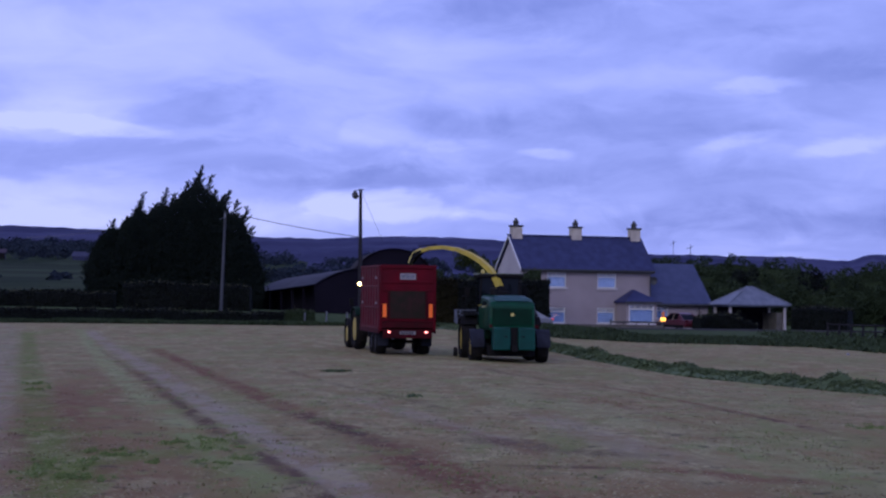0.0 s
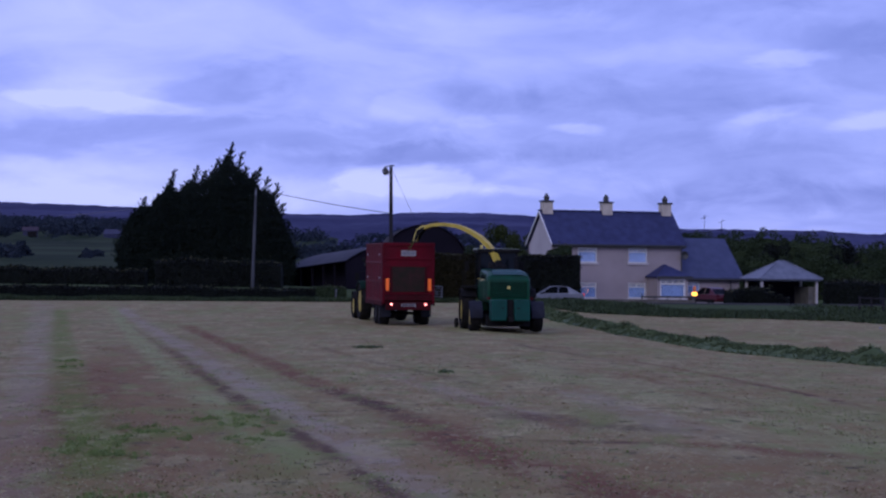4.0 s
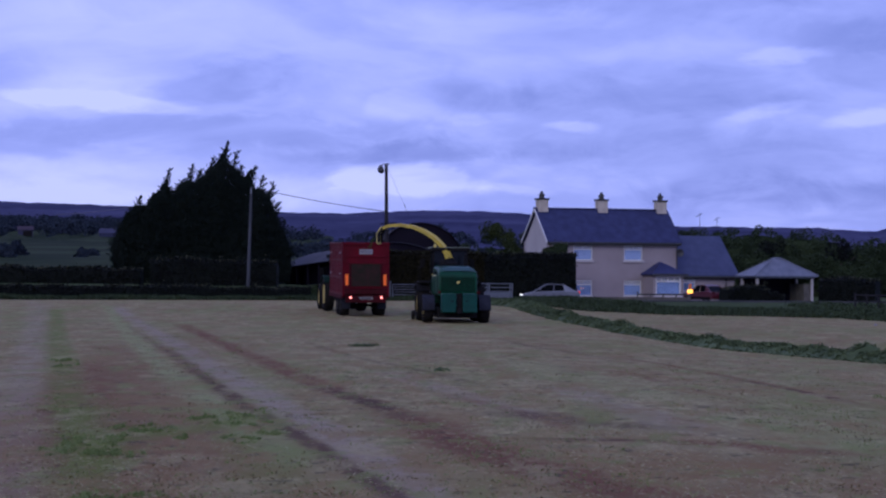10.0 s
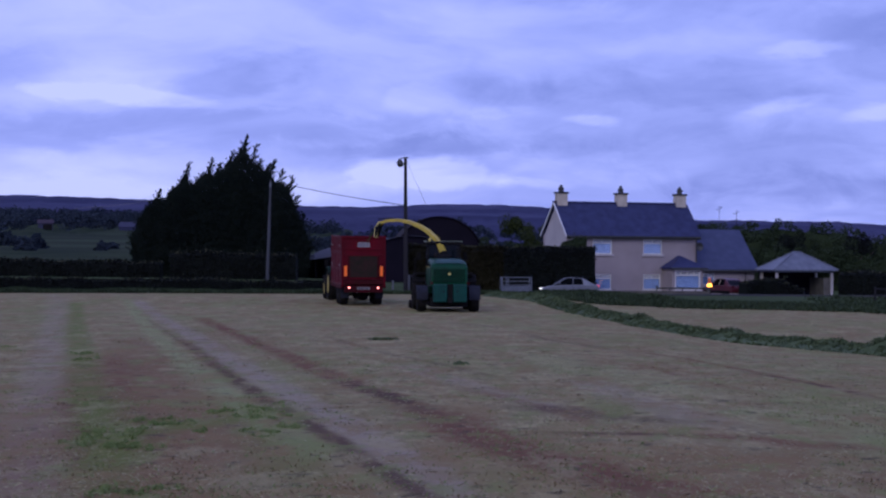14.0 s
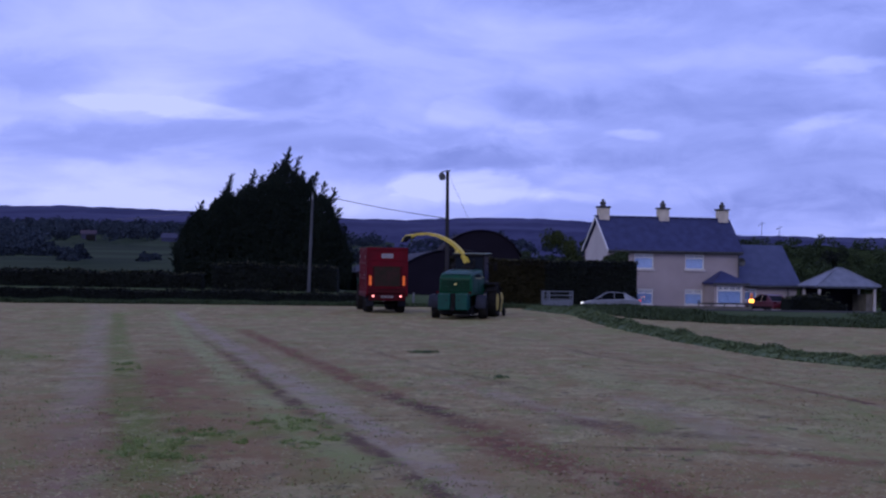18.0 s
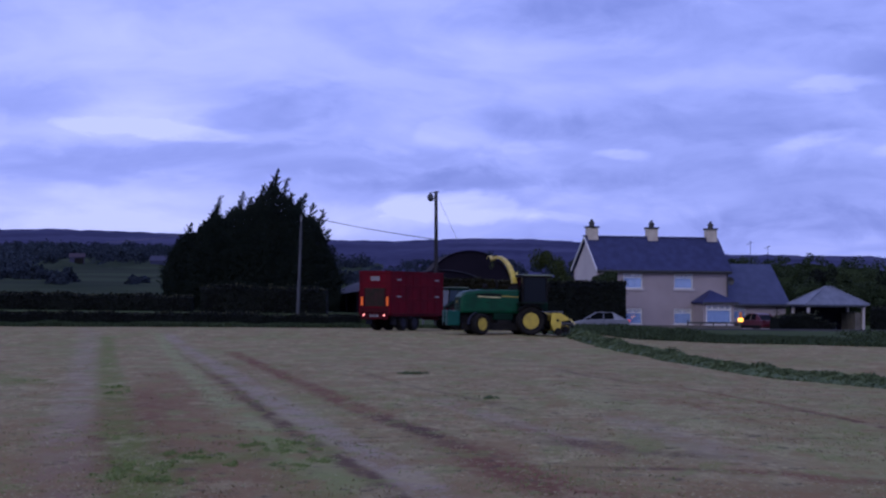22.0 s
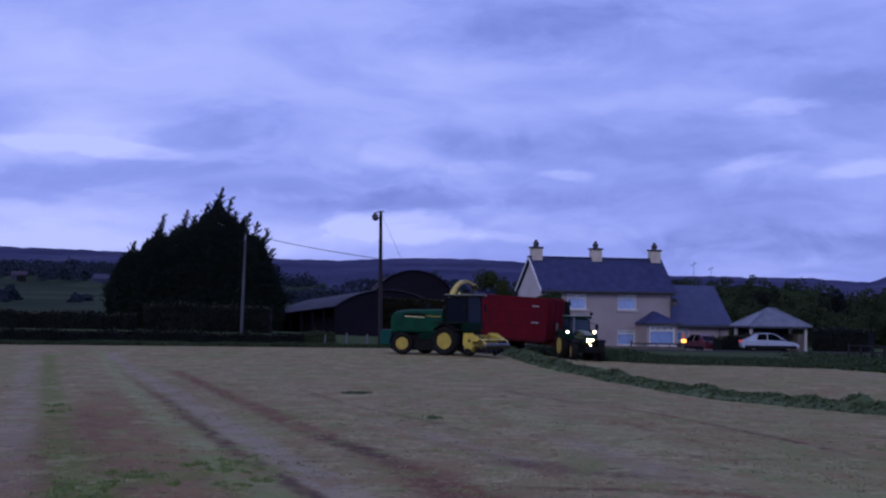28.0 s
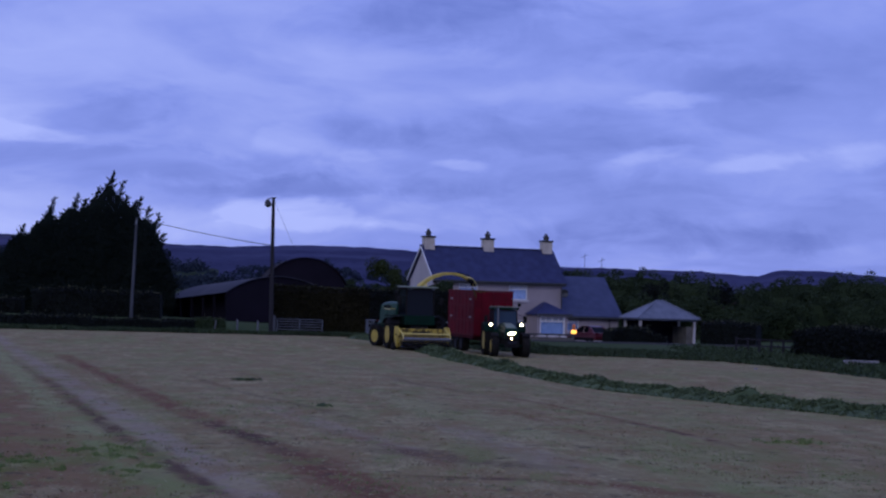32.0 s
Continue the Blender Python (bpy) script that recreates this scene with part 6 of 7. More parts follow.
def forager():
    t = thing("forage_harvester", pose(0, 0, 0), "green self-propelled forage harvester with yellow spout and yellow pick-up", "harvester")
    # engine hood
    hood = [(0.85, 1.35), (0.80, 1.9), (0.86, 2.4), (1.02, 2.58), (1.4, 2.72), (2.2, 2.8), (4.6, 2.86), (4.6, 1.35)]
    bm = prism(bmesh.new(), hood, -0.98, 0.98, bev=0.12)
    for v in bm.verts:
        v.co.x *= 1 - 0.16 * max(0.0, (v.co.z - 2.35) / 0.55) ** 2
    h = part("hood", bm, M["green"], t)
    part("hood_top", prism(bmesh.new(), [(1.04, 2.60), (1.42, 2.735), (2.2, 2.81), (3.2, 2.835), (3.2, 2.855), (2.2, 2.84), (1.4, 2.76), (1.0, 2.62)], -0.7, 0.7), M["teal"], h)
    for s in (-1, 1):
        x = s * 0.983
        part("stripe", prism(bmesh.new(), [(1.9, 2.37), (3.35, 2.31), (3.35, 2.355), (1.9, 2.415)], *sorted((x + s * 0.022, x + s * 0.032))), M["stripe"], h, "pale cream stripe")
        part("stripe", prism(bmesh.new(), [(3.45, 2.41), (4.52, 2.37), (4.52, 2.41), (3.45, 2.45)], *sorted((x + s * 0.022, x + s * 0.032))), M["yellow"], h, "yellow stripe")
        oval = [(2.62 + 0.86 * math.cos(i * math.pi / 8), 2.50 + 0.10 * math.sin(i * math.pi / 8)) for i in range(16)]
        v = part("vent_panel", prism(bmesh.new(), oval, *sorted((x, x + s * 0.015))), M["black"], h, "black oval cooling vent")
        for i in range(4):
            part("slat", boxed(*sorted((x + s * 0.015, x + s * 0.03)), 2.0, 3.24, 2.44 + i * 0.035, 2.452 + i * 0.035), M["greendark"], v)
        part("side_door", boxed(*sorted((x, x + s * 0.02)), 1.2, 2.7, 1.55, 2.38, bev=0.008), M["green"], h)
        part("side_door", boxed(*sorted((x, x + s * 0.02)), 2.8, 4.45, 1.55, 2.34, bev=0.008), M["green"], h)
        part("handle", boxed(*sorted((x + s * 0.02, x + s * 0.05)), 2.5, 2.62, 2.0, 2.05), M["black"], h)
    g = part("rear_grille", boxed(-0.84, 0.84, 0.80, 0.848, 1.6, 2.3, bev=0.01), M["greendark"], h, "dark green rear grille")
    for i in range(9):
        part("grille_slat", boxed(-0.8, 0.8, 0.785, 0.80, 1.65 + i * 0.075, 1.675 + i * 0.075), M["green"], g)
    part("badge", boxed(-0.07, 0.07, 0.77, 0.784, 1.98, 2.1), M["yellowdull"], g, "small yellow badge shape")
    for s in (-1, 1):
        c = part("tool_locker", boxed(*sorted((s * 0.16, s * 0.88)), 0.0, 0.8, 0.55, 1.5, bev=0.05), M["teal"], t, "pale green lower rear locker")
        part("locker_handle", boxed(*sorted((s * 0.3, s * 0.42)), -0.03, 0.0, 1.1, 1.15), M["black"], c)
        part("rear_light", boxed(*sorted((s * 0.9, s * 1.05)), 0.3, 0.36, 1.5, 1.62), M["reddull"], t)
    part("rear_gap_plate", boxed(-0.158, 0.158, 0.2, 0.8, 0.5, 1.5), M["black"], t)
    part("hitch", boxed(-0.12, 0.12, -0.12, 0.2, 0.5, 0.75, bev=0.02), M["black"], t)
    # chassis, axles
    # black box added in place of the shade under the machine
    part("underbody_shade", boxed(-1.0, 1.0, 0.9, 6.25, 0.27, 0.748, bev=0.03), M["black"], t)
    part("chassis", boxed(-0.55, 0.55, 0.82, 6.3, 0.75, 1.48, bev=0.04), M["black"], t)
    part("rear_axle", tube(bmesh.new(), [(-1.3, 2.0, 0.66), (1.3, 2.0, 0.66)], 0.11, 8), M["greendark"], t)
    part("front_axle", tube(bmesh.new(), [(-1.35, 5.2, 0.9), (1.35, 5.2, 0.9)], 0.16, 8), M["greendark"], t)
    for s in (-1, 1):
        wheel(t, s * 1.42, 2.0, 0.67, 0.52, 0.38, M["rim"], 16, 0.04)
        wheel(t, s * 1.42, 5.2, 0.90, 0.66, 0.5, M["rim"], 18, 0.045)
        fender(t, s * 1.42 - 0.3, s * 1.42 + 0.3, 2.0, 0.67, 0.80, M["mudguard"], 112, 182)
        fender(t, s * 1.42 - 0.36, s * 1.42 + 0.36, 5.2, 0.9, 1.03, M["black"], 40, 140)
        part("side_skirt", boxed(*sorted((s * 0.6, s * 0.99)), 2.95, 4.2, 0.95, 1.346, bev=0.03), M["greendark"], t)
        part("fuel_tank", boxed(*sorted((s * 0.62, s * 1.02)), 3.2, 4.1, 0.6, 0.93, bev=0.05), M["black"], t)
        part("platform", boxed(*sorted((s * 0.95, s * 1.65)), 4.4, 6.1, 1.98, 2.04), M["black"], t)
    # ladder and handrail
    for x in (-1.5, -1.2):
        part("ladder_rail", tube(bmesh.new(), [(x, 6.25, 0.5), (x, 6.2, 2.05)], 0.025, 6), M["black"], t)
    for i in range(4):
        part("step", boxed(-1.5, -1.2, 6.15, 6.32, 0.55 + i * 0.4, 0.59 + i * 0.4), M["black"], t)
    part("handrail", tube(bmesh.new(), [(-1.6, 4.45, 2.04), (-1.6, 4.45, 2.8), (-1.6, 5.6, 2.8), (-1.6, 5.6, 2.04)], 0.02, 6), M["black"], t)
    # cab
    cab = part("cab_floor", boxed(-0.93, 0.93, 4.72, 6.45, 1.5, 2.08, bev=0.03), M["greendark"], t)
    pz0, pz1 = 2.08, 3.62
    corner = {(-1, 0): (-0.9, 4.8), (1, 0): (0.9, 4.8), (-1, 1): (-0.86, 6.42), (1, 1): (0.86, 6.42)}
    for (sx, sy), (x, y) in corner.items():
        part("pillar", tube(bmesh.new(), [(x, y, pz0), (x * 0.97, y - (0.05 if sy else -0.05), pz1)], 0.055, 6), M["black"], t)
    part("windscreen", prism(bmesh.new(), [(6.40, pz0), (6.43, pz0), (6.37, pz1), (6.34, pz1)], -0.82, 0.82), M["cabglass"], t)
    part("rear_window", prism(bmesh.new(), [(4.78, 2.5), (4.81, 2.5), (4.86, pz1), (4.83, pz1)], -0.84, 0.84), M["cabglass"], t)
    for s in (-1, 1):
        part("side_window", prism(bmesh.new(), [(4.9, pz0), (6.36, pz0), (6.3, pz1), (4.94, pz1)], *sorted((s * 0.87, s * 0.89))), M["cabglass"], t)
        part("mirror", boxed(*sorted((s * 1.2, s * 1.42)), 6.4, 6.46, 2.75, 3.2, bev=0.02), M["black"], t)
        part("mirror_arm", tube(bmesh.new(), [(s * 0.85, 6.38, 3.2), (s * 1.3, 6.42, 3.15)], 0.018, 5), M["black"], t)
    part("seat", prism(bmesh.new(), [(5.1, 2.1), (5.7, 2.1), (5.7, 2.5), (5.3, 2.5), (5.2, 3.15), (5.05, 3.15)], -0.25, 0.25), M["black"], t)
    part("steering_column", tube(bmesh.new(), [(0, 6.1, 2.08), (0, 5.95, 2.75)], 0.05, 6), M["black"], t)
    r = part("roof", boxed(-1.0, 1.0, 4.6, 6.7, 3.63, 3.8, bev=0.06), M["black"], t, "dark cab roof with pale rim")
    part("roof_rim", boxed(-1.015, 1.015, 4.8, 6.72, 3.755, 3.825, bev=0.01), M["paleroof"], r, "pale rim of the cab roof")
    for x in (-0.7, 0.7):
        part("work_light", boxed(x - 0.1, x + 0.1, 6.7, 6.76, 3.64, 3.74), M["glass"], r)
    part("beacon", lathe(bmesh.new(), [(0.07, 3.81), (0.08, 3.9), (0.05, 3.98)], 10, "z", (-0.8, 4.8, 0)), M["yellowdull"], r)
    part("exhaust", tube(bmesh.new(), [(0.62, 3.2, 2.85), (0.62, 3.2, 3.35), (0.62, 3.08, 3.45)], 0.07, 8), M["black"], t)
    part("air_intake", lathe(bmesh.new(), [(0.17, 2.92), (0.17, 3.12), (0.1, 3.2)], 12, "z", (-0.55, 2.7, 0)), M["black"], t)
    # turret and spout
    part("turret", lathe(bmesh.new(), [(0.42, 2.85), (0.42, 3.0), (0.3, 3.06)], 18, "z", (0, TURRET[1], 0)), M["black"], t)
    prof = ((0.0, 0.0), (0.10, 0.32), (0.30, 0.68), (0.66, 1.08), (1.15, 1.45), (1.8, 1.76), (2.5, 1.98), (3.3, 2.08), (4.1, 2.04), (4.6, 1.9))
    bm = bmesh.new()
    rings = []
    for i, (y, z) in enumerate(prof):
        a = prof[min(i + 1, len(prof) - 1)]
        b = prof[max(i - 1, 0)]
        d = Vector((0, a[0] - b[0], a[1] - b[1])).normalized()
        u = Vector((0, -d.z, d.y))
        k = i / (len(prof) - 1)
        hw, hh = 0.155 - 0.05 * k, 0.125 - 0.055 * k
        c = Vector((0, y, z))
        rings.append([bm.verts.new(c + Vector((sx * hw, 0, 0)) + u * sy * hh) for sx, sy in ((-1, -1), (1, -1), (1, 1), (-1, 1))])
    rings_lower = [[Vector((p.co.x * 1.12, p.co.y * 1.0, p.co.z)) + (p.co - sum((q.co for q in r), Vector()) / 4) * 0.12 for p in r] for r in rings[:2]]
    fs = []
    for a, b in zip(rings, rings[1:]):
        for k in range(4):
            fs.append(bm.faces.new((a[k], a[(k + 1) % 4], b[(k + 1) % 4], b[k])))
    fs += [bm.faces.new(rings[0][::-1]), bm.faces.new(rings[-1])]
    bmesh.ops.recalc_face_normals(bm, faces=fs)
    spout = part("spout", bm, M["yellow"], t, "long curved yellow discharge spout")
    spout.matrix_basis = pose(*TURRET)
    bm = bmesh.new()
    for a, b in zip(rings_lower, rings_lower[1:]):
        for k in range(4):
            bm.faces.new([bm.verts.new(p) for p in (a[k], a[(k + 1) % 4], b[(k + 1) % 4], b[k])])
    part("spout_sleeve", bm, M["black"], spout, "black lower sleeve of the spout")
    part("spout_foot", lathe(bmesh.new(), [(0.3, -0.05), (0.3, 0.08), (0.26, 0.12)], 16, "z"), M["black"], spout)
    hy, hz = FLAP_HINGE[1], FLAP_HINGE[2]
    flap = [(4.55, 2.0), (4.6, 2.04), (5.0, 1.88), (5.2, 1.6), (5.28, 1.36), (5.22, 1.35), (5.12, 1.58), (4.95, 1.8), (4.58, 1.93)]
    FLAP.append(part("deflector", prism(bmesh.new(), [(y - hy, z - hz) for y, z in flap], -0.12, 0.12), M["yellowdull"], spout, "hinged end flap of the spout"))
    cheek = [(4.5, 1.97), (4.98, 1.84), (5.14, 1.58), (5.22, 1.35), (5.06, 1.38), (4.88, 1.62), (4.55, 1.82)]
    for s in (-1, 1):
        FLAP.append(part("flap_side", prism(bmesh.new(), [(y - hy, z - hz) for y, z in cheek], *sorted((s * 0.122, s * 0.132))), M["black"], spout, "black side cheek of the end flap"))
    for ob in FLAP:
        ob.matrix_basis = pose(*FLAP_HINGE)
    part("flap_ram", tube(bmesh.new(), [(0, 3.7, 2.2), (0, 4.75, 2.14)], 0.03, 6), M["black"], spout)
    part("spout_rib", prism(bmesh.new(), [(0.16, 0.62), (0.55, 1.12), (1.1, 1.55), (1.75, 1.86), (2.5, 2.075), (2.5, 2.03), (1.1, 1.45), (0.25, 0.55)], -0.02, 0.02), M["yellow"], spout)
    k = 260
    u = rng.uniform(0, 1, k)
    cp = np.stack([rng.normal(0, 0.05, k) * (0.6 + u), 5.12 + 0.4 * u, 1.36 - 0.45 * u * u - 0.1 * u + rng.normal(0, 0.06, k) * (0.4 + u)], 1)
    v, f = leaves(cp, 0.026, stretch=2.2)
    STREAM.append(tagged(raw("crop_stream", v, f, M["chop"], spout), "stream of chopped grass leaving the spout", kind="stuff"))
    # pick-up header
    part("feeder_house", prism(bmesh.new(), [(6.3, 0.75), (6.3, 1.45), (6.75, 1.1), (6.75, 0.35)], -0.55, 0.55), M["black"], t)
    hd = part("header_beam", boxed(-1.5, 1.5, 6.55, 6.70, 0.9, 1.3, bev=0.03), M["header"], t, "dirty yellow pick-up header frame")
    for s in (-1, 1):
        x = s * 1.52
        part("end_plate", prism(bmesh.new(), [(6.50, 0.75), (6.55, 1.42), (7.15, 1.42), (7.65, 1.12), (7.60, 0.95), (7.20, 0.9), (7.10, 0.22), (6.75, 0.22)], *sorted((x, x + s * 0.07))), M["yellow"], hd)
        part("hub_hole", lathe(bmesh.new(), [(0.09, x + s * 0.072), (0.09, x + s * 0.09)], 12, "x", (0, 6.95, 0.95)), M["black"], hd)
        part("gauge_wheel", lathe(bmesh.new(), [(0.16, s * 1.66), (0.24, s * 1.68), (0.24, s * 1.82), (0.16, s * 1.84)], 16, "x", (0, 6.95, 0.24)), M["tyre"], hd)
        part("roller_arm", tube(bmesh.new(), [(s * 1.45, 6.80, 1.35), (s * 1.45, 7.85, 1.0), (s * 1.45, 8.10, 0.72)], 0.045, 6), M["yellowdull"], hd)
    part("roller", tube(bmesh.new(), [(-1.45, 8.05, 0.72), (1.45, 8.05, 0.72)], 0.1, 12), M["steel"], hd)
    part("press_rail", tube(bmesh.new(), [(-1.45, 7.80, 1.02), (1.45, 7.80, 1.02)], 0.05, 8), M["yellowdull"], hd)
    part("auger", lathe(bmesh.new(), [(0.12, -1.42), (0.12, 1.42)], 14, "x", (0, 7.05, 0.62)), M["yellowdull"], hd)
    for i in range(22):
        xx = -1.38 + i * 0.13
        part("auger_flight", lathe(bmesh.new(), [(0.13, xx), (0.27, xx + 0.02), (0.27, xx + 0.03), (0.13, xx + 0.05)], 12, "x", (0, 7.05, 0.62)), M["header"], hd)
    part("pick_up_drum", lathe(bmesh.new(), [(0.2, -1.42), (0.2, 1.42)], 14, "x", (0, 7.55, 0.4)), M["black"], hd)
    bm = bmesh.new()
    for i in range(20):
        for j in range(5):
            a = j * 1.257 + i * 0.3
            xx = -1.38 + i * 0.145
            tube(bm, [(xx, 7.55 + 0.18 * math.cos(a), 0.4 + 0.18 * math.sin(a)), (xx, 7.55 + 0.34 * math.cos(a), 0.4 + 0.34 * math.sin(a))], 0.012, 4)
    tagged(part("tines", bm, M["steel"], hd), "rows of thin steel pick-up tines", kind="stuff")
    for i in range(15):
        xx = -1.4 + i * 0.2
        part("stripper_band", prism(bmesh.new(), [(7.22, 0.5), (7.35, 0.62), (7.60, 0.64), (7.75, 0.45), (7.70, 0.45), (7.58, 0.61), (7.37, 0.59), (7.26, 0.47)], xx - 0.04, xx + 0.04), M["header"], hd)
        part("guard_rod", tube(bmesh.new(), [(xx, 7.82, 1.0), (xx, 8.0, 0.84), (xx, 8.02, 0.5)], 0.022, 5), M["black"], hd)
    part("trough_floor", prism(bmesh.new(), [(6.72, 0.3), (7.20, 0.25), (7.20, 0.29), (6.74, 0.9), (6.70, 0.9)], -1.5, 1.5), M["header"], hd)
    return t


def tractor():
    t = thing("tractor", pose(0, 0, 0), "green tractor with yellow wheel rims and lit headlights", "tractor")
    for s in (-1, 1):
        wheel(t, s * 0.98, 0.0, 1.0, 0.58, 0.55, M["rim"], 18, 0.05)
        wheel(t, s * 0.96, 2.75, 0.69, 0.48, 0.38, M["rim"], 16, 0.045)
        fender(t, s * 0.98 - 0.32, s * 0.98 + 0.3, 0.0, 1.0, 1.10, M["greendark"], 30, 140)
        fender(t, s * 0.96 - 0.24, s * 0.96 + 0.24, 2.75, 0.69, 0.8, M["black"], 50, 170, thick=0.03)
    part("gearbox", boxed(-0.38, 0.38, -0.6, 1.3, 0.6, 1.25, bev=0.05), M["black"], t)
    part("engine_block", boxed(-0.3, 0.3, 1.3, 3.2, 0.62, 1.2, bev=0.04), M["black"], t)
    part("rear_axle", tube(bmesh.new(), [(-0.9, 0, 1.0), (0.9, 0, 1.0)], 0.14, 8), M["greendark"], t)
    part("front_axle", tube(bmesh.new(), [(-0.9, 2.75, 0.69), (0.9, 2.75, 0.69)], 0.09, 8), M["greendark"], t)
    hood = part("bonnet", prism(bmesh.new(), [(0.95, 1.2), (0.95, 2.05), (1.6, 2.03), (2.8, 1.9), (3.28, 1.74), (3.42, 1.5), (3.42, 1.1)], -0.41, 0.41, bev=0.07), M["tractorgreen"], t)
    part("bonnet_top", prism(bmesh.new(), [(1.0, 2.06), (1.6, 2.045), (2.8, 1.912), (3.2, 1.79), (3.2, 1.81), (2.8, 1.945), (1.6, 2.075), (1.0, 2.085)], -0.26, 0.26), M["paleroof"], hood)
    for s in (-1, 1):
        part("stripe", prism(bmesh.new(), [(1.1, 1.62), (3.0, 1.56), (3.0, 1.60), (1.1, 1.67)], *sorted((s * 0.412, s * 0.422))), M["paleroof"], hood)
        part("side_grille", boxed(*sorted((s * 0.412, s * 0.424)), 1.9, 3.1, 1.25, 1.52), M["black"], hood)
        part("headlight", boxed(*sorted((s * 0.04, s * 0.20)), 3.40, 3.46, 1.39, 1.52, bev=0.015), M["lamp_white"], hood, "lit white headlight")
        part("work_lamp", lathe(bmesh.new(), [(0.078, 1.245), (0.078, 1.25), (0.07, 1.253)], 14, "y", (s * 0.97, 0, 1.97)), M["lamp_white"], t, "lit round work lamp")
        part("lamp_housing", lathe(bmesh.new(), [(0.05, 1.08), (0.13, 1.16), (0.135, 1.244)], 14, "y", (s * 0.97, 0, 1.97)), M["black"], t)
        part("lamp_bracket", tube(bmesh.new(), [(s * 0.72, 0.93, 1.95), (s * 0.93, 1.14, 2.0)], 0.025, 6), M["black"], t)
    # small glowing patch on the nose, under the headlights
    part("lower_glow", boxed(-0.06, 0.06, 3.445, 3.47, 1.13, 1.19, bev=0.015), M["lamp_white"], hood, "small white glow below the headlights")
    part("nose_grille", boxed(-0.36, 0.36, 3.41, 3.44, 1.12, 1.33), M["black"], hood)
    w = part("front_weights", boxed(-0.42, 0.42, 3.44, 3.85, 0.62, 1.0, bev=0.04), M["black"], t)
    for i in range(6):
        part("weight_block", boxed(-0.42 + i * 0.143, -0.42 + i * 0.143 + 0.12, 3.85, 3.92, 0.6, 1.02, bev=0.015), M["black"], w)
    part("number_plate", boxed(-0.26, 0.26, 3.925, 3.935, 0.86, 0.97), M["mudguard"], w)
    # cab
    part("cab_base", boxed(-0.78, 0.78, -0.62, 0.95, 1.25, 1.72, bev=0.04), M["tractorgreen"], t)
    z0, z1 = 1.72, 2.86
    for x, y, yt in ((-0.76, -0.6, -0.52), (0.76, -0.6, -0.52), (-0.74, 0.93, 0.8), (0.74, 0.93, 0.8), (-0.78, 0.2, 0.16), (0.78, 0.2, 0.16)):
        part("pillar", tube(bmesh.new(), [(x, y, z0), (x * 0.97, yt, z1)], 0.045, 6), M["black"], t)
    part("windscreen", prism(bmesh.new(), [(0.92, z0), (0.94, z0), (0.81, z1), (0.79, z1)], -0.7, 0.7), M["tractorglass"], t)
    part("rear_window", prism(bmesh.new(), [(-0.6, z0), (-0.58, z0), (-0.5, z1), (-0.52, z1)], -0.72, 0.72), M["tractorglass"], t)
    for s in (-1, 1):
        part("side_window", prism(bmesh.new(), [(-0.56, z0), (0.88, z0), (0.77, z1), (-0.48, z1)], *sorted((s * 0.745, s * 0.76))), M["tractorglass"], t)
        part("mirror", boxed(*sorted((s * 1.12, s * 1.34)), 0.9, 0.96, 2.1, 2.5, bev=0.02), M["black"], t)
        part("mirror_arm", tube(bmesh.new(), [(s * 0.72, 0.82, 2.6), (s * 1.2, 0.92, 2.5)], 0.018, 5), M["black"], t)
        part("step", boxed(*sorted((s * 0.62, s * 0.95)), 1.0, 1.3, 0.55, 0.6), M["black"], t)
    r = part("roof", boxed(-0.84, 0.84, -0.72, 1.02, 2.87, 3.04, bev=0.06), M["greendark"], t)
    part("roof_top", boxed(-0.76, 0.76, -0.64, 0.94, 3.045, 3.09, bev=0.02), M["paleroof"], r, "pale cab roof top")
    for x in (-0.55, 0.55):
        part("roof_light", boxed(x - 0.1, x + 0.1, 1.02, 1.05, 2.9, 3.0), M["glass"], r)
    part("beacon_stem", tube(bmesh.new(), [(-0.84, 0.7, 2.98), (-0.88, 0.74, 3.12)], 0.022, 6), M["black"], r)
    # amber beacon light; the added hood hides it from all sides but one
    hood_ring = [(0.11 * math.cos(radians(20 + 320 * i / 14) - math.pi / 2), 0.11 * math.sin(radians(20 + 320 * i / 14) - math.pi / 2)) for i in range(15)]
    head = part("beacon_hood", prism(bmesh.new(), hood_ring, 0.0, 0.2, "z"), M["black"], t, "dark hood added to hide the beacon light")
    part("beacon_lens", lathe(bmesh.new(), [(0.02, -0.135), (0.085, -0.13), (0.09, -0.108)], 12, "y", (0, 0, 0.1)), M["lamp_beacon"], head, "lit amber beacon lens")
    head.matrix_basis = pose(-0.88, 0.74, 3.12)
    BEACON.append(head)
    part("exhaust", tube(bmesh.new(), [(0.5, 1.25, 1.9), (0.5, 1.25, 2.85), (0.5, 1.18, 2.95)], [0.07, 0.06, 0.06], 8), M["steel"], t)
    part("seat", prism(bmesh.new(), [(-0.3, 1.73), (0.25, 1.73), (0.25, 1.95), (-0.1, 1.98), (-0.2, 2.5), (-0.32, 2.5)], -0.24, 0.24), M["black"], t)
    part("steering_wheel", lathe(bmesh.new(), [(0.15, 2.12), (0.2, 2.14), (0.15, 2.16)], 14, "z", (0, 0.55, 0)), M["black"], t)
    for s in (-1, 1):
        part("lift_arm", tube(bmesh.new(), [(s * 0.4, -0.4, 0.75), (s * 0.42, -1.1, 0.6)], 0.05, 6), M["black"], t)
    part("hitch", boxed(-0.12, 0.12, -1.1, -0.6, 0.62, 0.72, bev=0.01), M["black"], t)
    return t


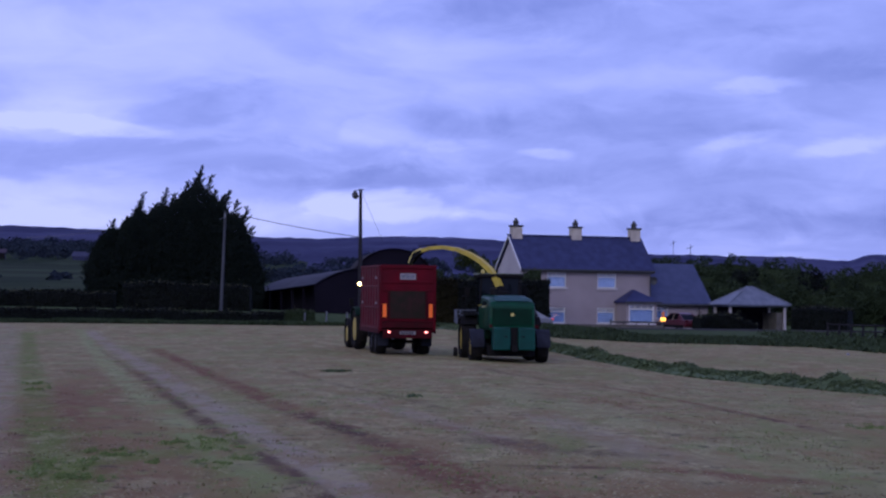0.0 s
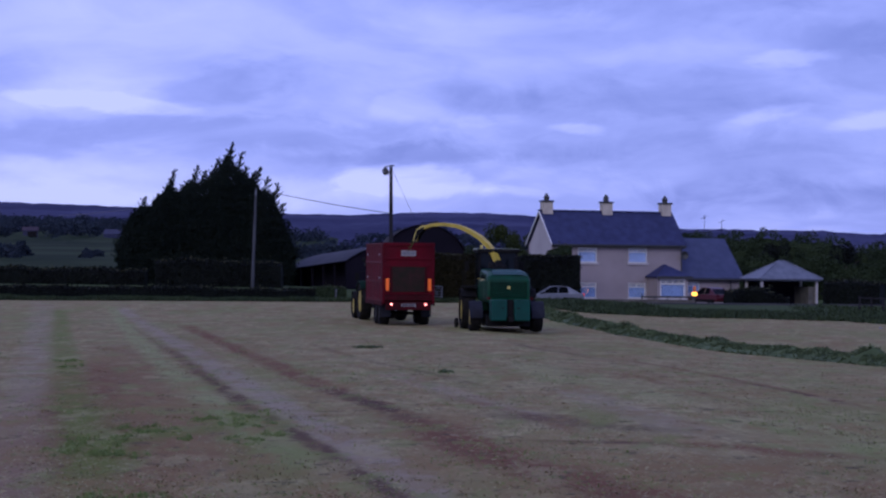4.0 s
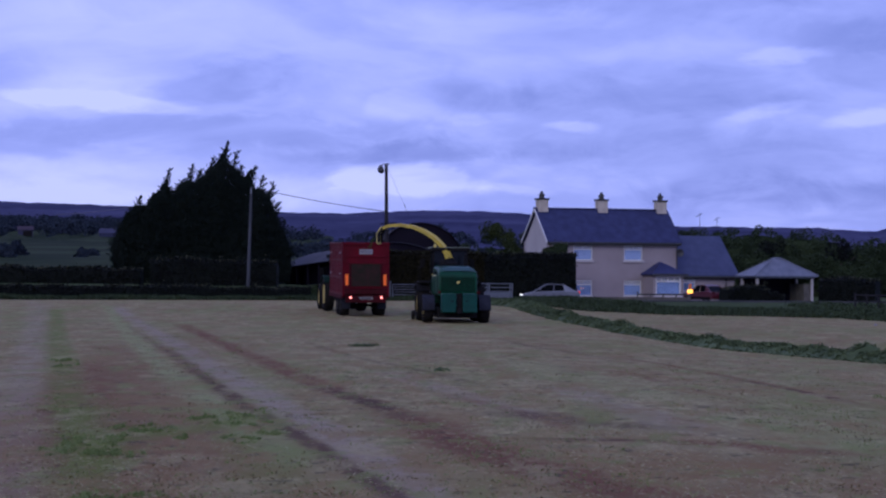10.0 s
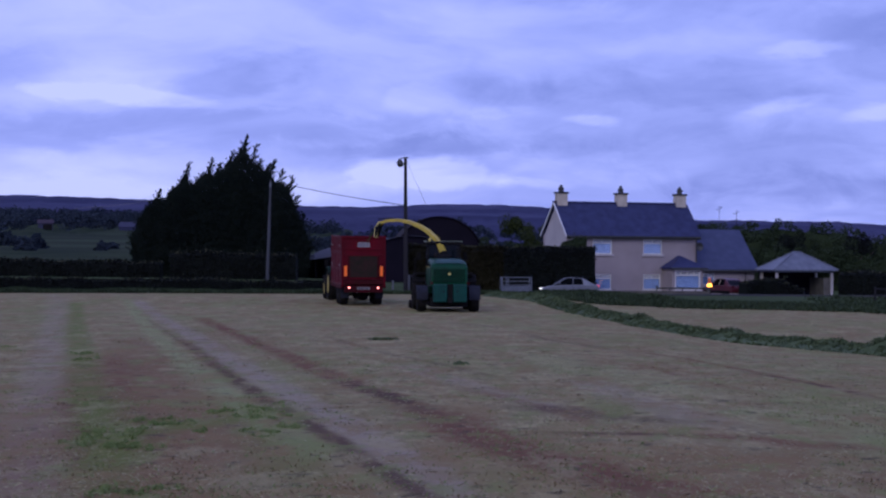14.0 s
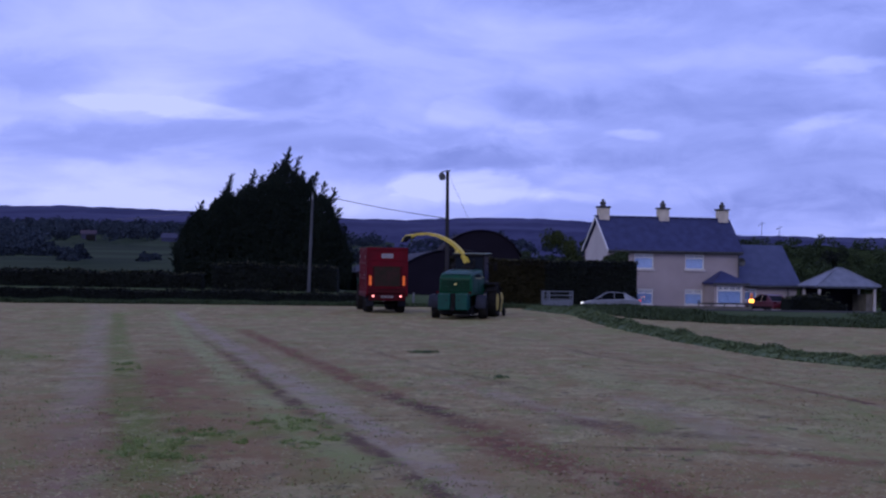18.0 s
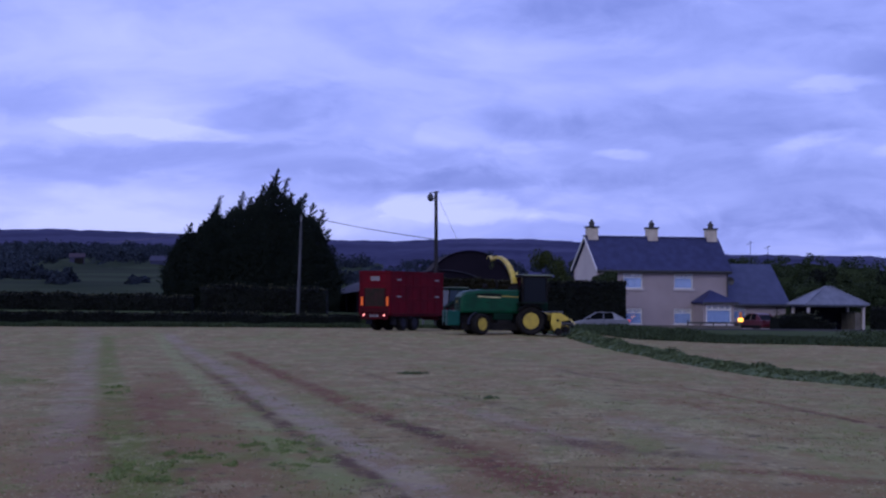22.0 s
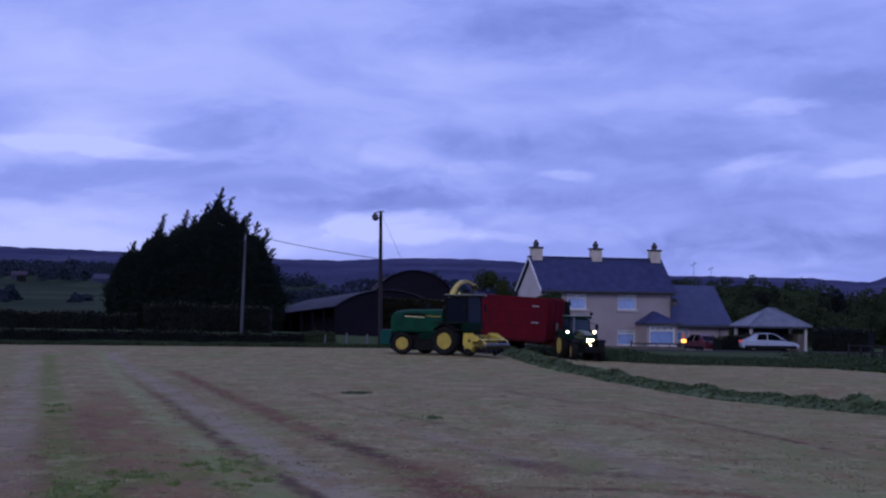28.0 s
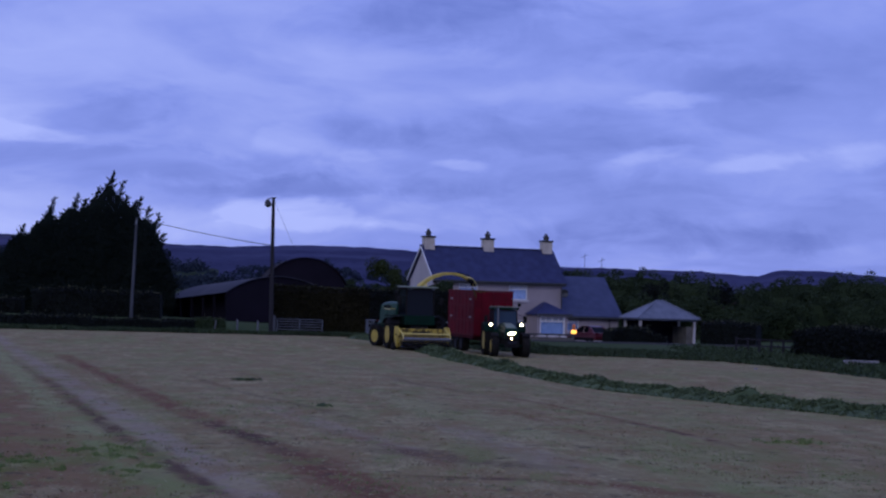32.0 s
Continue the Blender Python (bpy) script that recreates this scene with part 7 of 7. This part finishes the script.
def car(name, label, paint, m, lights=""):
    """A saloon in parts; forward is +y."""
    t = thing(name, m, label, "car")
    hl = 2.3
    low = [(-hl, 0.35), (-hl - 0.02, 0.60), (-hl + 0.08, 0.84), (-1.7, 0.90), (-0.6, 0.88), (0.85, 0.84), (1.6, 0.75), (2.1, 0.62), (2.28, 0.50), (2.3, 0.38), (2.2, 0.24), (-2.15, 0.24)]
    part("body", prism(bmesh.new(), low, -0.86, 0.86, bev=0.07), paint, t)
    bm = bmesh.new()
    lo = ((-0.80, -1.95, 0.86), (0.80, -1.95, 0.86), (0.80, 1.25, 0.80), (-0.80, 1.25, 0.80))
    hi = ((-0.60, -0.95, 1.37), (0.60, -0.95, 1.37), (0.60, 0.22, 1.40), (-0.60, 0.22, 1.40))
    a, b = [bm.verts.new(p) for p in lo], [bm.verts.new(p) for p in hi]
    for i in range(4):
        bm.faces.new((a[i], a[(i + 1) % 4], b[(i + 1) % 4], b[i]))
    bm.faces.new(b)
    part("glasshouse", bm, M["carglass"], t, "dark car windows")
    part("roof", prism(bmesh.new(), [(-1.15, 1.31), (-0.8, 1.405), (-0.3, 1.44), (0.1, 1.435), (0.42, 1.34), (0.1, 1.38), (-0.8, 1.36)], -0.62, 0.62, bev=0.012), paint, t)
    for s in (-1, 1):
        for p in (((s * 0.79, -1.95, 0.86), (s * 0.61, -0.98, 1.39)), ((s * 0.80, 1.25, 0.82), (s * 0.61, 0.26, 1.40)), ((s * 0.805, -0.25, 0.87), (s * 0.615, -0.28, 1.40))):
            part("pillar", tube(bmesh.new(), p, 0.035, 5), paint, t)
        quarter = bmesh.new()
        vs = [quarter.verts.new(p) for p in ((s * 0.81, -2.0, 0.85), (s * 0.81, -1.1, 0.86), (s * 0.64, -0.98, 1.36), (s * 0.62, -1.12, 1.33), (s * 0.76, -2.0, 0.85), (s * 0.76, -1.1, 0.86), (s * 0.59, -0.98, 1.36), (s * 0.57, -1.12, 1.33))]
        for f in ((0, 1, 2, 3), (7, 6, 5, 4), (0, 4, 5, 1), (1, 5, 6, 2), (2, 6, 7, 3), (3, 7, 4, 0)):
            quarter.faces.new([vs[k] for k in f])
        part("quarter_panel", quarter, paint, t)
        part("headlight", boxed(*sorted((s * 0.48, s * 0.82)), 2.12, 2.30, 0.50, 0.60, bev=0.02), M["lamp_small"] if "f" in lights else M["glass"], t)
        part("tail_light", boxed(*sorted((s * 0.55, s * 0.84)), -2.34, -2.25, 0.7, 0.86, bev=0.02), M["lamp_tail"] if "r" in lights else M["reddull"], t)
        # dark lower body: shade and dirt put in as a black strip
        part("sill", boxed(*sorted((s * 0.83, s * 0.872)), -2.05, 2.05, 0.2, 0.45, bev=0.02), M["black"], t)
        part("wing_mirror", boxed(*sorted((s * 0.86, s * 1.02)), 0.75, 0.9, 0.95, 1.07, bev=0.02), paint, t)
        part("door_line", boxed(*sorted((s * 0.858, s * 0.866)), -0.26, -0.245, 0.35, 0.9), M["black"], t)
        for y in (-1.35, 1.4):
            wheel(t, s * 0.76, y, 0.31, 0.2, 0.2, M["steel"], 12, 0.01)
    return t


TRAILER, FORAGER, TRACTOR = trailer(), forager(), tractor()
car("parked_saloon", "silver saloon car parked on the verge in front of the hedge", M["silver"], pose(9.9, 160.2, float(land(9.9, 160.2)) - 0.05, 0, 0, 90), "fr")
PASSING = car("passing_saloon", "pale silver saloon car driving along the lane", M["whitecar"], pose(-110, 172, 1), "r")
RC = car("red_car", "small dusty red car parked by the house wing", M["redcar"], pose(23.7, 170.9, float(land(23.7, 170.9)) - 0.02, 0, 0, 24), "")
zl = float(land(21.9, 167.6))
# stands for an orange light in the yard; post and lantern are added
t = thing("amber_lamp", pose(21.9, 167.4, zl), "bright orange light by the drive, on an added post", "lamp")
part("post", boxed(-0.05, 0.05, -0.05, 0.05, 0, 0.62), M["dark"], t)
part("lantern", boxed(-0.22, 0.22, -0.12, 0.12, 0.60, 0.90, bev=0.09), M["lamp_orange"], t, "glowing orange lantern")
# dim glow above the light, put in as a faintly lit cap
part("upper_glow", lathe(bmesh.new(), [(0.10, 0.9), (0.13, 1.05), (0.14, 1.3), (0.05, 1.4)], 12, "z"), M["lamp_dim"], t, "amber cap that stands for the dim glow above the light")


# ---- motions ----
# seconds, place of the rear end (x, y), heading in degrees right of straight ahead
TRAILER_ROWS = ((0, 0.45, 91.8, -8.3), (3, -0.62, 98.0, -8.6), (6, -1.75, 104.0, -8.8), (9, -2.83, 109.8, -8.7), (13, -4.33, 116.9, -8.4), (15, -5.0, 120.6, -8.3), (17, -5.72, 124.4, -7.7), (18, -6.08, 126.6, -7.2),
                (19, -6.48, 129.2, -5.6), (20, -6.95, 132.2, -0.6), (21, -7.22, 135.5, 12.5), (22, -6.76, 138.9, 31.7), (23, -5.21, 141.8, 49.3), (24, -3.40, 142.3, 62.8), (25, -2.0, 141.4, 73.8), (26, -0.08, 142.6, 88.0),
                (27.2, 2.22, 146.2, 107.5), (28.5, 4.94, 145.8, 130.7), (29, 5.99, 145.2, 138.5), (30.5, 8.86, 141.2, 159.0), (32, 10.55, 136.2, 169.5))
FORAGER_ROWS = ((0, 4.92, 85.3, -4.4), (3, 4.0, 89.8, -4.8), (6, 3.08, 94.3, -5.2), (9, 2.1, 99.2, -5.0), (13, 0.70, 106.0, -4.4), (15, 0.02, 110.4, -3.4), (17, -0.92, 115.4, 0.2), (18, -1.85, 118.3, 11.0), (19, -2.85, 121.1, 23.2),
                (20, -3.12, 123.5, 36.5), (21, -3.05, 126.1, 57.2), (22, -1.84, 128.4, 78.0), (23, -1.42, 129.0, 85.6), (24, -2.36, 129.1, 89.5), (25, -3.67, 129.6, 96.0), (26, -4.75, 129.7, 99.5), (27.2, -3.5, 130.2, 110.0),
                (28.5, -0.78, 130.4, 129.8), (29, 0.49, 130.2, 139.2), (30.5, 3.46, 129.3, 159.0), (32, 5.17, 128.3, 166.8))
TRACTOR_ROWS = ((0, -0.92, 100.8, -10.5), (3, -2.08, 107.0, -10.5), (6, -3.27, 113.0, -10.5), (9, -4.4, 118.8, -10.3), (13, -5.7, 126.0, -9.8), (15, -6.36, 129.7, -9.7), (17, -6.98, 133.5, -9.2), (18, -7.22, 135.8, -5.5), (19, -7.26, 138.4, 5.4),
                (20, -6.65, 141.3, 23.8), (21, -4.79, 144.1, 45.6), (22, -1.6, 146.2, 65.0), (23, 1.91, 147.2, 81.6), (24, 4.68, 145.4, 98.1), (25, 6.4, 142.4, 114.5), (26, 8.55, 142.4, 133.1), (27.2, 10.33, 142.9, 157.0),
                (28.5, 11.2, 139.5, 172.0), (29, 11.42, 138.1, 173.5), (30.5, 11.72, 132.4, 176.0), (32, 12.1, 126.6, 176.5))
# seconds, direction of the spout in degrees right of straight ahead in the world
SPOUT_ROWS = ((0, -50), (6, -51), (13, -52), (17, -52), (18, -50), (19, -47), (20, -41), (21, -26), (22, -18), (23, -15), (24, -5), (25, -1), (26, 1), (27.2, 12), (28.5, 25), (29, 31), (30.5, 42), (32, 49))
STEP = 0.25
TIMES = [i * STEP for i in range(int(32 / STEP) + 1)]


def glide(rows, k, t):
    """A smooth curve through column k of the rows."""
    ts = np.array([r[0] for r in rows], float)
    vs = np.array([r[k] for r in rows], float)
    sl = np.diff(vs) / np.diff(ts)
    m = np.r_[sl[0], (sl[:-1] * np.diff(ts)[1:] + sl[1:] * np.diff(ts)[:-1]) / (ts[2:] - ts[:-2]), sl[-1]]
    i = min(max(int(np.searchsorted(ts, t, "right")) - 1, 0), len(ts) - 2)
    h = ts[i + 1] - ts[i]
    u = (t - ts[i]) / h
    return float((2 * u**3 - 3 * u**2 + 1) * vs[i] + (u**3 - 2 * u**2 + u) * h * m[i] + (-2 * u**3 + 3 * u**2) * vs[i + 1] + (u**3 - u**2) * h * m[i + 1])


def drive(ob, rows, drive_axle, steer_axle, drive_y, reach):
    """Keys a vehicle along its rows, and turns and steers its wheels by the way that they roll."""
    track, state = [], []
    for t in TIMES:
        x, y, a = (glide(rows, k, t) for k in (1, 2, 3))
        s, c = math.sin(radians(a)), math.cos(radians(a))
        zr = float(land(x + s * reach[0], y + c * reach[0]))
        zf = float(land(x + s * reach[1], y + c * reach[1]))
        pitch = math.degrees(math.atan2(zf - zr, reach[1] - reach[0]))
        z = zr - (zf - zr) / (reach[1] - reach[0]) * reach[0]
        track.append((t, pose(x, y, z, pitch, 0, -a)))
        state.append((x, y, a))
    walk(ob, track)
    for w, owner, wx, wy, r in WHEELS:
        if owner != ob.name:
            continue
        rolled, rows_w, old = 0.0, [], None
        for i, (t, (x, y, a)) in enumerate(zip(TIMES, state)):
            s, c = math.sin(radians(a)), math.cos(radians(a))
            now = Vector((x + wx * c + wy * s, y - wx * s + wy * c))
            if old is not None:
                d = now - old
                along = d.x * s + d.y * c
                rolled += math.copysign(min(d.length, 1.35 * r), along)
            j, k = max(i - 1, 0), min(i + 1, len(TIMES) - 1)
            turn = 0.0
            if steer_axle is not None and abs(wy - steer_axle) < 0.2:
                va = Vector((state[k][0] - state[j][0], state[k][1] - state[j][1]))
                go = va.x * s + va.y * c
                bend = radians(state[k][2] - state[j][2])
                if abs(go) > 0.05:
                    turn = -math.degrees(math.atan((steer_axle - drive_y) * bend / go))
                turn = max(-32, min(32, turn))
            rows_w.append((t, pose(wx, wy, r, -math.degrees(rolled / r), 0, turn)))
            old = now
        walk(w, rows_w)


def motions():
    drive(TRAILER, TRAILER_ROWS, 2.4, None, 2.4, (1.75, 6.6))
    drive(FORAGER, FORAGER_ROWS, 5.2, 2.0, 5.2, (2.0, 5.2))
    drive(TRACTOR, TRACTOR_ROWS, 0.0, 2.75, 0.0, (0.0, 2.75))
    spout = next(o for o in FORAGER.children if o.name.startswith("spout") and "_" not in o.name)
    walk(spout, [(t, pose(*TURRET, -5.5 * float(smooth_step(26.0, 28.5, t)), 0, glide(FORAGER_ROWS, 3, t) - glide(SPOUT_ROWS, 1, t))) for t in TIMES])
    lift = ((0, 0), (17, 0), (18.5, 22), (20, 34), (26.5, 34), (29, 16), (32, 12))
    for ob in FLAP:
        walk(ob, [(t, pose(*FLAP_HINGE, glide(lift, 1, t))) for t in TIMES])
    for ob in STREAM:
        walk(ob, [(t, pose(0, -b, 0.75 * b)) for t, b in ((0, 0.0), (16.8, 0.0), (18.2, 0.75), (28.4, 0.75), (29.6, 0.0), (32, 0.0))])
    for ob in BEACON:
        # hood swings round once to hide the light, then points away over the fields
        turn = {0.0: 0.0, 0.25: 0.0, 0.5: 70.0, 0.75: 130.0}
        walk(ob, [(t, pose(-0.88, 0.74, 3.12, 0, 0, turn.get(t, 180.0 + glide(TRACTOR_ROWS, 3, t)))) for t in TIMES])
    rows = []
    for t in TIMES:
        # it slows a little towards the gateway
        u = max(-1.5, min(1.5, t - 24.0))
        x = -18.3 + 13.55 * u - 0.8 * u * u + (13.55 - 1.6 * u) * (t - 24.0 - u)
        x = max(-112.0, min(70.0, x))
        y = float(road_y(x))
        dy = float(road_y(x + 1.5) - road_y(x - 1.5)) / 3
        z = float(road_z(x)) + 0.08
        rows.append((t, pose(x, y - 0.3, z, 0, 0, -90 + math.degrees(math.atan(dy)))))
    walk(PASSING, rows)
    for w, owner, wx, wy, r in WHEELS:
        if owner == PASSING.name:
            walk(w, [(t, pose(wx, wy, r, -math.degrees(13.2 * 0.1 * t / r), 0, 0)) for t in TIMES])


motions()
